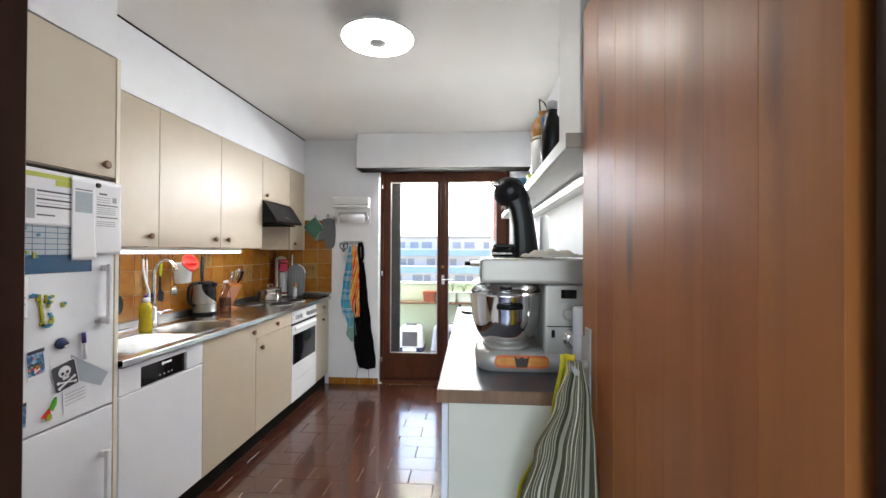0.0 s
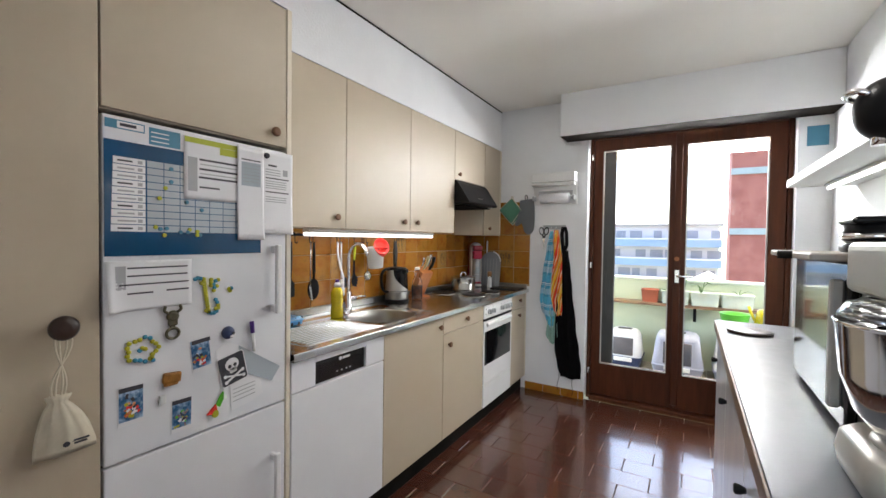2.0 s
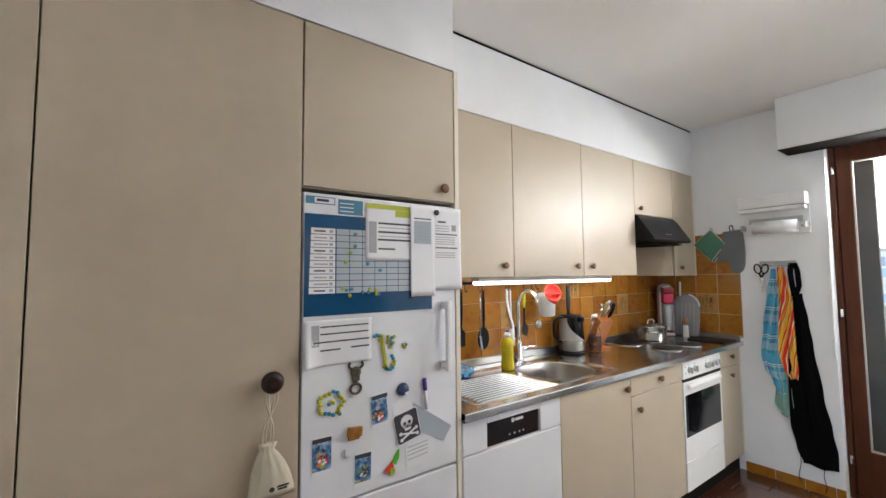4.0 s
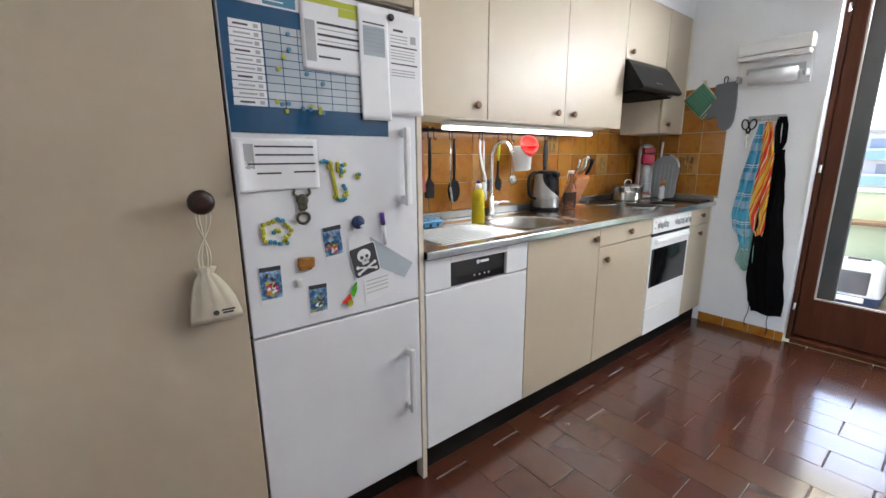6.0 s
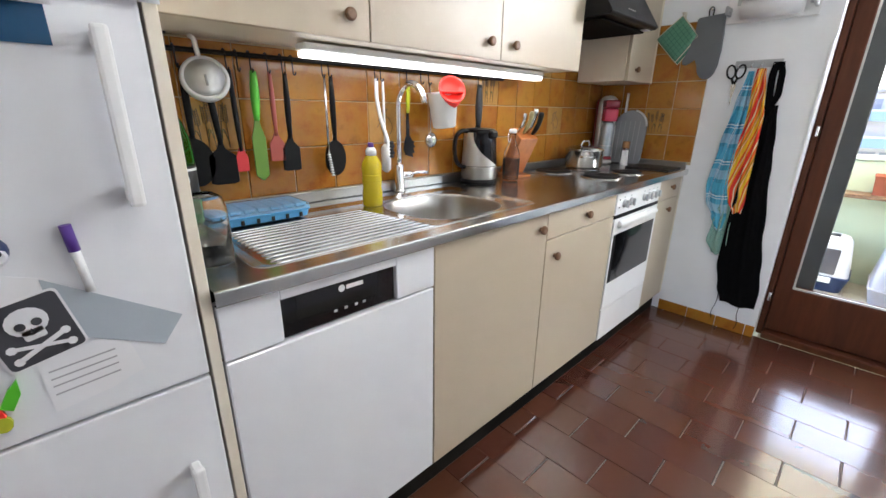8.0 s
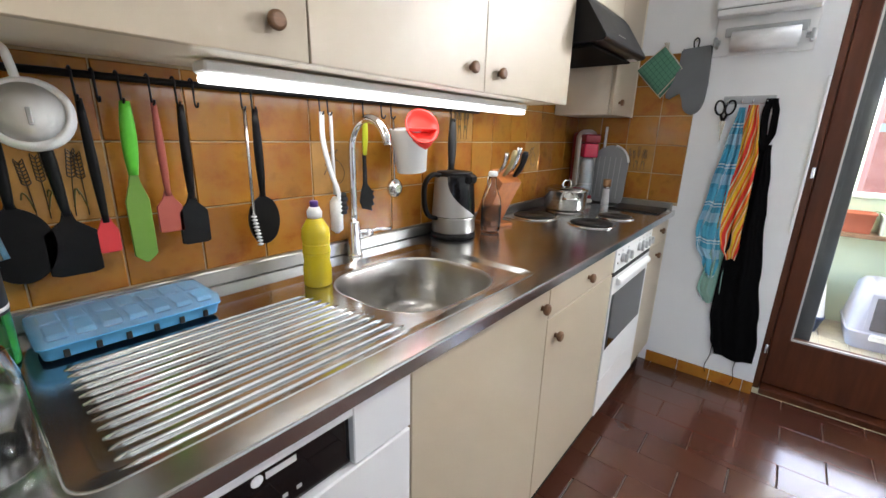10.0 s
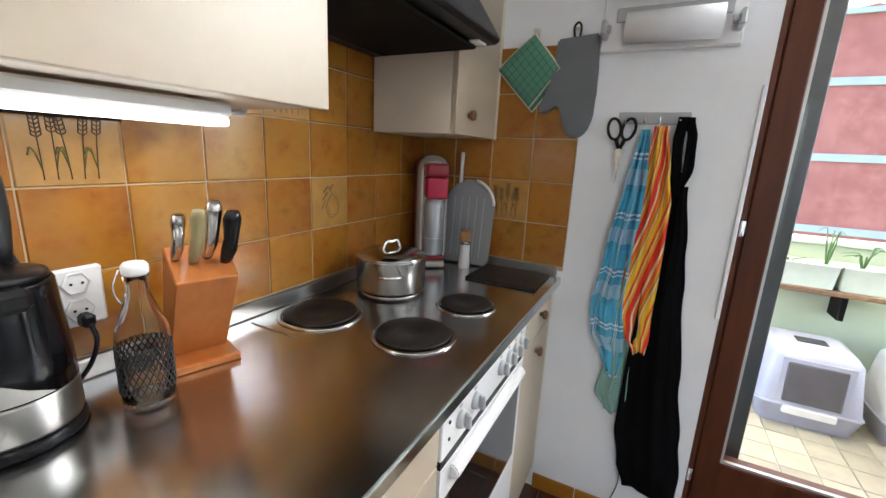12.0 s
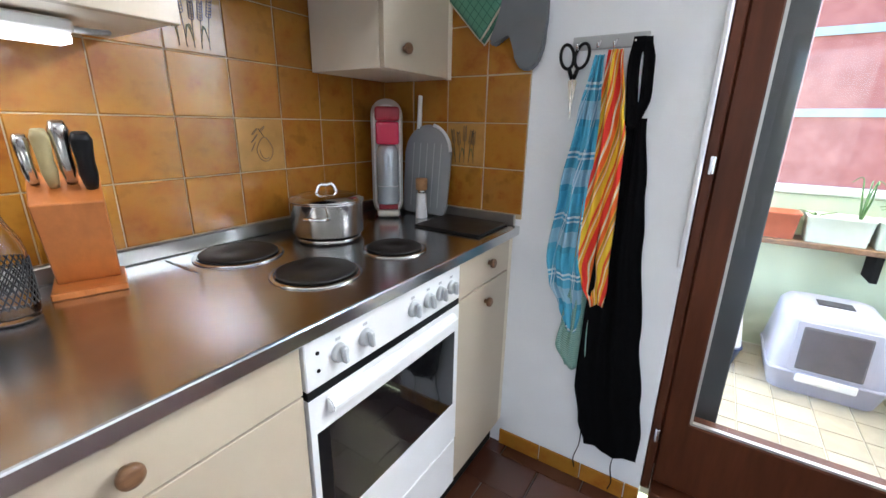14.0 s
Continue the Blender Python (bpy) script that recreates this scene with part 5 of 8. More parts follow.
M["green_check"] = stripe_material("green_check_cotton", (0.02, 0.20, 0.15), [("X", 0.008, 0.0, 0.004, (0.45, 0.62, 0.55), 0.75), ("Y", 0.008, 0.0, 0.004, (0.45, 0.62, 0.55), 0.6)])
M["black_cloth"] = material("black_cotton", (0.0045, 0.0045, 0.005), 0.95, var=0.12, scale=20, bump=0.3, fine=900)
M["striped_towel"] = stripe_material("olive_striped_towel", (0.105, 0.092, 0.048), [("X", 0.056, 0.0, 0.012, (0.60, 0.56, 0.42), 1), ("X", 0.056, 0.028, 0.033, (0.52, 0.48, 0.35), 0.9), ("X", 0.056, 0.041, 0.045, (0.52, 0.48, 0.35), 0.9)])
M["yellow_cloth"] = material("yellow_cloth", (0.70, 0.57, 0.03), 0.85, var=0.1, scale=20, bump=0.3, fine=800)
M["holder_green"] = stripe_material("green_quilted_cotton", (0.10, 0.26, 0.17), [("X", 0.022, 0.0, 0.0025, (0.03, 0.12, 0.08), 0.8), ("Y", 0.022, 0.0, 0.0025, (0.03, 0.12, 0.08), 0.8)])
M["grey_silicone"] = material("grey_silicone", (0.14, 0.15, 0.16), 0.55, var=0.06, scale=10)
for key, level in (("black_cloth", 0.06), ("nylon", 0.22)):
    M[key].node_tree.nodes["Principled BSDF"].inputs["Specular IOR Level"].default_value = level
M["cream_cloth"] = material("cream_cotton", (0.62, 0.56, 0.44), 0.9, var=0.06, scale=25, bump=0.35, fine=900)
M["paper"] = material("white_paper", (0.78, 0.78, 0.80), 0.7, var=0.02, scale=8, bump=0.05)
M["ink"] = material("dark_ink", (0.05, 0.05, 0.06), 0.7, var=0.1)


# ---------- hanging on the north wall ----------
def on_wall(out):
    return lambda u, z, w: Vector((u, W - out - w, z))


t = thing("hook_strip", (-1.257, W, 1.45), "clear acrylic hook strip screwed to the white wall", "hooks")
box_part("plate", (-1.358, -1.157, W - 0.007, W - 0.001, 1.442, 1.478), M["grey_plastic"], t, 0.002, "smoky plastic plate")
for x in (-1.335, -1.280, -1.238, -1.185):
    tube_part("hook", smooth_line([(x, W - 0.007, 1.465), (x, W - 0.018, 1.452), (x, W - 0.034, 1.442), (x, W - 0.040, 1.455)], 4), 0.0032, M["chrome"], t)

t = thing("scissors", (-1.345, W - 0.03, 1.33), "kitchen scissors with black handles and steel blades", "scissors")
for s in (1, -1):
    c = Vector((-1.343 + s * 0.021, W - 0.028, 1.425))
    pts = [c + Vector((0.019 * math.cos(a) + s * 0.004 * math.sin(a), 0, 0.032 * math.sin(a))) for a in [2 * math.pi * k / 20 for k in range(21)]]
    tube_part("grip", pts, 0.0046, M["black"], t, steps=8)
    bm = bmesh.new()
    add_tube(bm, [(-1.343 + s * 0.012, W - 0.028, 1.392), (-1.343 + s * 0.002, W - 0.027, 1.365)], 0.006, 8)
    part("shank", bm, M["black"], t)
    bm = bmesh.new()
    add_prism(bm, [(-1.343 + s * 0.001, 1.367), (-1.343 + s * 0.013, 1.360), (-1.341 - s * 0.004, 1.25)], lambda u, v, w: Vector((u, W - 0.026 + s * 0.0015 + w, v)), 0.0014)
    part("blade", bm, M["steel_bright"], t)

t = thing("blue_towel", (-1.30, W - 0.04, 0.56), "blue checked tea towel hanging from the hook strip", "towel")
drape("cloth", [(1.425, -1.284, -1.262), (1.25, -1.310, -1.250), (1.05, -1.338, -1.252), (0.83, -1.364, -1.250), (0.74, -1.352, -1.240), (0.66, -1.312, -1.236), (0.585, -1.282, -1.246)], on_wall(0.018), M["blue_check"], t, folds=2.1, depth=0.032, phase=0.6, width=0.26, slant=0.30)
t = thing("green_cloth", (-1.265, W - 0.03, 0.41), "small green gingham cloth behind the blue towel", "towel")
drape("cloth", [(0.80, -1.270, -1.225), (0.62, -1.296, -1.212), (0.51, -1.310, -1.208), (0.445, -1.272, -1.216)], on_wall(0.013), M["green_check"], t, folds=1.7, depth=0.016, phase=2.0, width=0.22)
t = thing("striped_towel", (-1.21, W - 0.05, 0.68), "orange and red striped tea towel hanging", "towel")
drape("cloth", [(1.435, -1.250, -1.212), (1.30, -1.256, -1.188), (1.20, -1.258, -1.172), (0.98, -1.274, -1.170), (0.84, -1.276, -1.172), (0.765, -1.250, -1.168), (0.70, -1.214, -1.174)], on_wall(0.028), M["orange_stripe"], t, folds=1.6, depth=0.030, phase=3.2, width=0.19, slant=0.42)

t = thing("black_apron", (-1.12, W - 0.03, 0.15), "long black apron hanging by its neck strap", "apron")
drape("neck_strap", [(1.462, -1.190, -1.160), (1.40, -1.196, -1.166), (1.235, -1.184, -1.156)], on_wall(0.034), M["black_cloth"], t, folds=0.6, depth=0.008, phase=0.3, width=0.05, nu=8)
drape("neck_strap", [(1.462, -1.172, -1.146), (1.40, -1.158, -1.132), (1.31, -1.156, -1.128), (1.235, -1.172, -1.148)], on_wall(0.026), M["black_cloth"], t, folds=0.6, depth=0.008, phase=1.3, width=0.05, nu=8)
drape("cloth", [(1.26, -1.180, -1.134), (1.07, -1.200, -1.110), (0.92, -1.214, -1.094), (0.61, -1.226, -1.058), (0.40, -1.230, -1.026), (0.255, -1.206, -1.006), (0.165, -1.176, -1.008)], on_wall(0.010), M["black_cloth"], t, folds=1.6, depth=0.020, phase=1.0, width=0.5)
tube_part("tie", smooth_line([(-1.196, W - 0.018, 0.30), (-1.190, W - 0.016, 0.17), (-1.205, W - 0.014, 0.09), (-1.198, W - 0.014, 0.05)], 4), 0.0045, M["black_cloth"], t, steps=6, flat=0.4)
tube_part("tie", smooth_line([(-1.068, W - 0.018, 0.22), (-1.080, W - 0.016, 0.12), (-1.070, W - 0.016, 0.06), (-1.078, W - 0.014, 0.02)], 4), 0.0045, M["black_cloth"], t, steps=6, flat=0.4)

for x in (-1.652, -1.512):
    t = thing("wall_hook", (x, W, 1.735), "small chrome hook above the tiles", "hook", "hooks above the tiles")
    lathe_part("knob", [(0.005, -0.001), (0.004, 0.012), (0.008, 0.016), (0.008, 0.022), (0.003, 0.025)], (x, W - 0.026, 1.737), M["chrome"], t, "", "y", 14)


def pot_holders():
    for k, (dx, dz, out) in enumerate(((0.010, -0.012, 0.012), (0.0, 0.0, 0.024))):
        t = thing("pot_holder", (-1.66 + dx, W - out, 1.49), "green quilted pot holder with cream piping", "pot holder", "pair of pot holders")
        pts = [(-1.650, 1.724), (-1.770, 1.618), (-1.652, 1.492), (-1.556, 1.614)]
        n = 8
        bm = bmesh.new()
        uvl = bm.loops.layers.uv.new("UVMap")
        a, b, c, d = [Vector((x + dx, 0, z + dz)) for x, z in pts]
        grid = []
        for i in range(n + 1):
            row = []
            for j in range(n + 1):
                u, v = i / n, j / n
                p = a * (1 - u) * (1 - v) + b * u * (1 - v) + c * u * v + d * (1 - u) * v
                bulge = 0.006 * (math.sin(math.pi * u) * math.sin(math.pi * v)) ** 0.4 + 0.004 * math.sin(3 * u + 2 * v)
                row.append(bm.verts.new((p.x, W - out - bulge, p.z)))
            grid.append(row)
        for i in range(n):
            for j in range(n):
                f = bm.faces.new((grid[i][j], grid[i + 1][j], grid[i + 1][j + 1], grid[i][j + 1]))
                f.smooth = True
                for lp, (q, r) in zip(f.loops, ((i, j), (i + 1, j), (i + 1, j + 1), (i, j + 1))):
                    lp[uvl].uv = (q / n * 0.16, r / n * 0.16)
        edge = [grid[i][0].co.copy() for i in range(n + 1)] + [grid[n][j].co.copy() for j in range(1, n + 1)] + [grid[i][n].co.copy() for i in range(n - 1, -1, -1)] + [grid[0][j].co.copy() for j in range(n - 1, -1, -1)]
        ob = part("pad", bm, M["holder_green"], t)
        sd = ob.modifiers.new("thickness", "SOLIDIFY")
        sd.thickness, sd.offset = 0.007, 0
        tube_part("piping", edge, 0.0042, M["cream_cloth"], t, "cream piping", steps=6)
        tube_part("loop", [(-1.650 + dx, W - out, 1.722 + dz), (-1.654 + dx, W - 0.018, 1.742), (-1.647 + dx, W - 0.016, 1.742), (-1.648 + dx, W - out, 1.722 + dz)], 0.002, M["cream_cloth"], t, steps=5)


pot_holders()

t = thing("oven_glove", (-1.50, W - 0.02, 1.39), "grey silicone oven glove hanging by a loop", "oven glove")
out = [(-1.572, 1.702), (-1.443, 1.712), (-1.437, 1.62), (-1.434, 1.53), (-1.436, 1.46), (-1.450, 1.415), (-1.475, 1.393), (-1.505, 1.398), (-1.528, 1.425), (-1.538, 1.47), (-1.543, 1.50), (-1.560, 1.502), (-1.580, 1.476), (-1.605, 1.470), (-1.618, 1.486), (-1.608, 1.515), (-1.580, 1.56), (-1.573, 1.62)]
bm = bmesh.new()
add_prism(bm, out, lambda u, v, w: Vector((u, W - 0.009 - w, v)), 0.022)
bmesh.ops.bevel(bm, geom=[e for e in bm.edges], offset=0.006, segments=2, affect="EDGES")
part("glove", bm, M["grey_silicone"], t)
tube_part("loop", smooth_line([(-1.520, W - 0.02, 1.70), (-1.524, W - 0.022, 1.735), (-1.512, W - 0.024, 1.748), (-1.502, W - 0.022, 1.735), (-1.505, W - 0.02, 1.70)], 4), 0.0035, M["black"], t, steps=6)


def towel_holder():
    t = thing("paper_towel_holder", (-1.25, W, 1.66), "white plastic wall dispenser with a kitchen paper roll", "paper holder")
    w = M["plastic_white"]
    box_part("back_plate", (-1.440, -1.068, W - 0.020, W - 0.001, 1.655, 1.925), w, t, 0.004)
    box_part("upper_box", (-1.440, -1.068, W - 0.105, W - 0.021, 1.842, 1.922), w, t, 0.008, seg=2)
    box_part("cutter", (-1.436, -1.072, W - 0.110, W - 0.040, 1.812, 1.838), w, t, 0.004)
    # dark filler painting the shade between upper box and cutter
    box_part("dark_slot", (-1.434, -1.074, W - 0.100, W - 0.03, 1.8385, 1.8415), M["dark_gap"], t, 0)
    for x in (-1.432, -1.088):
        bm = bmesh.new()
        add_box(bm, x, x + 0.014, W - 0.098, W - 0.021, 1.688, 1.728, 0.004)
        add_lathe(bm, [(0.011, -0.004), (0.011, 0.012)], (x + (0.012 if x < -1.2 else -0.010), W - 0.07, 1.708), "x", 12)
        part("arm", bm, M["grey_plastic"], t, "grey plastic arm")
    box_part("grey_bracket", (-1.40, -1.10, W - 0.030, W - 0.0205, 1.735, 1.775), M["grey_plastic"], t, 0.003)
    lathe_part("paper_roll", [(0.014, 0), (0.042, 0.002), (0.043, 0.244), (0.014, 0.246)], (-1.367, W - 0.07, 1.706), M["paper"], t, "white kitchen paper roll", "x", 32)


towel_holder()

# ---------- on the fridge and tall cupboard ----------
FX = F + 0.0006


def sheet(name, y0, y1, z0, z1, mat, parent, out=0.0004, thick=0.0005, turn=0.0, label=""):
    bm = bmesh.new()
    add_box(bm, FX + out, FX + out + thick, y0, y1, z0, z1, 0, m=Matrix.Rotation(radians(turn), 3, "X"))
    return part(name, bm, mat, parent, label)


def bars(parent, y0, y1, zs, h, out, mat, turn=0.0):
    for z in zs:
        sheet("text_line", y0, y1, z, z + h, mat, parent, out, 0.0002, turn)


M["board_blue"] = material("blue_planner", (0.010, 0.072, 0.165), 0.12, var=0.08, coat=0.2)
M["cell"] = material("planner_cell", (0.42, 0.47, 0.52), 0.2, var=0.04, coat=0.5)
M["lime"] = material("lime_print", (0.42, 0.45, 0.03), 0.5, var=0.05)
M["teal"] = material("teal_print", (0.06, 0.22, 0.33), 0.5, var=0.05)


def planner():
    t = thing("magnetic_planner", (F, 1.25, 1.285), "blue magnetic week planner stuck to the fridge", "planner")
    b = sheet("board", 1.033, 1.583, 1.586, 1.644, M["paper"], t, 0.0, 0.0012)
    sheet("label", 1.036, 1.125, 1.615, 1.638, M["teal"], b, 0.0014)
    sheet("name_strip", 1.062, 1.122, 1.618, 1.635, M["paper"], b, 0.0020)
    bars(b, 1.068, 1.105, (1.623,), 0.008, 0.0026, M["ink"])
    sheet("label", 1.135, 1.215, 1.590, 1.636, M["teal"], b, 0.0014)
    bars(b, 1.14, 1.185, (1.622, 1.610, 1.598), 0.003, 0.0020, M["paper"])
    f = sheet("field", 1.034, 1.475, 1.287, 1.5855, M["board_blue"], t, 0.0, 0.0016, label="glossy dark blue field")
    for k in range(10):
        z = 1.527 - 0.0195 * k
        c = sheet("row_label", 1.053 - 0.0006 * k, 1.126, z, z + 0.0175, M["paper"], f, 0.0018, 0.0004)
        sheet("text_line", 1.062, 1.10 + 0.004 * ((k * 7) % 3 - 1), z + 0.006, z + 0.0105, M["ink_grey"] if k % 3 else M["ink"], c, 0.0023, 0.0002)
        sheet("sign", 1.108, 1.119, z + 0.004, z + 0.013, M["ink_grey"], c, 0.0023, 0.0002)
        for j in range(7):
            sheet("cell", 1.130 + 0.0425 * j, 1.1705 + 0.0425 * j, z, z + 0.0175, M["cell"], f, 0.0018, 0.0003)
    for y, z, m in ((1.19, 1.53, "teal"), (1.19, 1.494, "teal"), (1.175, 1.475, "lime"), (1.16, 1.445, "lime"), (1.232, 1.44, "teal"), (1.275, 1.42, "teal"), (1.15, 1.365, "lime"), (1.162, 1.36, "teal"), (1.178, 1.362, "teal"), (1.215, 1.352, "teal"), (1.24, 1.36, "lime"), (1.235, 1.352, "teal"), (1.262, 1.355, "lime"), (1.27, 1.345, "teal"), (1.262, 1.345, "lime"), (1.172, 1.343, "lime")):
        lathe_part("magnet_dot", [(0.006, 0), (0.0055, 0.003)], (F + 0.0032, y, z), M[m], f, "", "x", 8)


planner()


def paper_strip(y0, y1, z0, z1, out, nu=8, nv=10):
    """A thin sheet over the door; out gives its distance at a place (y, z)."""
    bm = bmesh.new()
    grid = [[bm.verts.new((FX + out(y0 + (y1 - y0) * j / nu, z1 + (z0 - z1) * i / nv), y0 + (y1 - y0) * j / nu, z1 + (z0 - z1) * i / nv)) for j in range(nu + 1)] for i in range(nv + 1)]
    for a, b in zip(grid, grid[1:]):
        for j in range(nu):
            bm.faces.new((a[j], a[j + 1], b[j + 1], b[j])).smooth = True
    return bm


def hung_paper(name, label, y0, y1, z0, z1, out, prints):
    """A paper hung at its top; prints: (name, y0, y1, z0, z1, material) on it."""
    t = thing(name, (F, (y0 + y1) / 2, z0), label, "paper")
    ob = part("sheet", paper_strip(y0, y1, z0, z1, out, 14, 16), M["paper"], t)
    sd = ob.modifiers.new("thickness", "SOLIDIFY")
    sd.thickness, sd.offset = 0.0003, -1
    for nm, a, b, c, d, mat in prints:
        part(nm, paper_strip(a, b, c, d, lambda y, z: out(y, z) + 0.0005, 5, 2), M[mat], ob)
    return t, ob


def lines(y0, y1, zs, h, mat):
    return [("text_line", y0, y1, z, z + h, mat) for z in zs]


# lime-headed paper, folded letter, lower letter
hung_paper("class_list", "printed paper with a lime heading over the planner", 1.224, 1.402, 1.452, 1.634, lambda y, z: 0.0030 + 0.25 * max(0, 1.52 - z) ** 2,
           [("heading", 1.226, 1.40, 1.617, 1.633, "lime"), ("heading", 1.330, 1.395, 1.595, 1.6165, "lime"), ("photo", 1.235, 1.262, 1.475, 1.575, "ink_grey")]
           + lines(1.268, 1.395, (1.568, 1.540), 0.006, "ink") + lines(1.270, 1.390, (1.556, 1.528), 0.003, "ink_grey") + lines(1.266, 1.40, (1.515,), 0.006, "ink") + lines(1.268, 1.33, (1.486,), 0.005, "ink"))
t, s = hung_paper("letter", "long white letter curling off the fridge", 1.462, 1.602, 1.352, 1.643, lambda y, z: 0.0050 + 0.30 * max(0, 1.50 - z) ** 2 * (0.4 + 4 * abs(y - 1.50)),
                  lines(1.49, 1.585, (1.545, 1.497), 0.004, "ink") + lines(1.49, 1.575, (1.535, 1.527, 1.519, 1.511, 1.48, 1.472, 1.464), 0.003, "ink_grey") + lines(1.50, 1.535, (1.588,), 0.006, "ink") + lines(1.49, 1.55, (1.575, 1.566, 1.557), 0.003, "ink_grey") + [("code_square", 1.560, 1.580, 1.560, 1.582, "ink_grey")])
lathe_part("magnet", [(0.010, 0), (0.009, 0.006), (0.006, 0.008)], (F + 0.0082, 1.492, 1.622), M["ink"], s, "dark round magnet", "x", 16)
hung_paper("second_letter", "narrow white letter sheet bending away beside the planner", 1.386, 1.482, 1.332, 1.640, lambda y, z: 0.0068 + 0.55 * max(0, 1.47 - z) ** 2 * (0.35 + 5 * max(0, y - 1.40)),
           [("figure", 1.400, 1.470, 1.51, 1.588, "cell")] + lines(1.400, 1.470, (1.594,), 0.004, "ink") + lines(1.402, 1.468, (1.578, 1.567, 1.556, 1.545, 1.534, 1.523), 0.003, "ink_grey"))
hung_paper("notice", "white notice with black lines under the planner", 1.034, 1.247, 1.140, 1.274, lambda y, z: 0.0007 + 7.0 * max(0, 1.095 - y) ** 2 * max(0, (1.274 - z) / 0.13),
           [("photo", 1.056, 1.080, 1.198, 1.26, "ink_grey")] + lines(1.083, 1.235, (1.252, 1.231), 0.0042, "ink") + lines(1.064, 1.238, (1.208,), 0.0042, "ink") + lines(1.083, 1.145, (1.184,), 0.0045, "ink") + lines(1.178, 1.238, (1.186,), 0.0045, "ink"))


def beads(name, label, dots):
    t = thing(name, (F, dots[0][0], dots[0][1]), label, "magnet")
    for y, z, m in dots:
        bm = bmesh.new()
        add_lathe(bm, [(0.0058, 0), (0.0061, 0.0015), (0.0057, 0.005), (0.0022, 0.005)], (FX, y, z), "x", 10)
        part("bead", bm, m, t)


M["bead_blue"] = material("blue_beads", (0.05, 0.28, 0.42), 0.5, var=0.1)
M["bead_yellow"] = material("yellow_beads", (0.48, 0.46, 0.03), 0.5, var=0.1)
bb, by = M["bead_blue"], M["bead_yellow"]
beads("bead_letter", "yellow and blue bead letter magnet on the fridge", [(1.256, 1.213, bb), (1.264, 1.216, bb), (1.272, 1.214, bb), (1.281, 1.212, by)] + [(1.282 + 0.0012 * k, 1.204 - 0.0085 * k, by) for k in range(12)] + [(1.275, 1.1995, by), (1.297, 1.107, bb), (1.305, 1.104, bb), (1.313, 1.104, bb), (1.321, 1.108, bb), (1.289, 1.114, by), (1.318, 1.117, by), (1.326, 1.118, by), (1.326, 1.127, by), (1.323, 1.136, bb), (1.318, 1.145, bb), (1.304, 1.208, by), (1.304, 1.199, by), (1.303, 1.190, by), (1.311, 1.194, bb), (1.318, 1.203, bb), (1.326, 1.206, by), (1.314, 1.183, bb), (1.322, 1.187, by), (1.312, 1.174, by)])
beads("bead_star", "tiny yellow bead flower magnet", [(1.362, 1.1745, by), (1.369, 1.176, bb), (1.365, 1.168, by)])
ring = []
for k in range(18):
    a = 2 * math.pi * k / 18
    ring.append((1.117 + 0.036 * math.cos(a) * (1 + 0.12 * math.cos(5 * a)), 1.032 + 0.031 * math.sin(a) * (1 + 0.12 * math.cos(5 * a)), bb if k in (3, 4, 12, 13, 14) else by))
beads("bead_ring", "yellow and blue bead ring magnet on the fridge", ring + [(1.117, 1.036, by), (1.124, 1.033, by), (1.111, 1.031, bb), (1.143, 0.998, bb), (1.140, 1.006, by)])

M["bronze"] = material("dull_bronze", (0.12, 0.11, 0.075), 0.45, metal=0.7, var=0.3, scale=60)
t = thing("bottle_opener", (F, 1.193, 1.05), "dull bronze figure bottle opener magnet", "opener")
bm = bmesh.new()
add_lathe(bm, [(0.016, 0.0), (0.017, 0.005), (0.010, 0.010)], (FX, 1.193, 1.112), "x", 14)
add_box(bm, FX, FX + 0.008, 1.180, 1.206, 1.085, 1.108, 0.003)
add_box(bm, FX, FX + 0.006, 1.186, 1.200, 1.073, 1.088, 0.002)
for s in (-1, 1):
    add_tube(bm, smooth_line([(FX + 0.004, 1.193 + s * 0.012, 1.122), (FX + 0.005, 1.193 + s * 0.022, 1.130), (FX + 0.005, 1.193 + s * 0.019, 1.143)], 3), 0.004, 8)
add_tube(bm, [(FX + 0.004, 1.193 + 0.017 * math.cos(a), 1.063 + 0.015 * math.sin(a)) for a in [2 * math.pi * k / 18 for k in range(19)]], 0.0042, 8)
part("body", bm, M["bronze"], t)

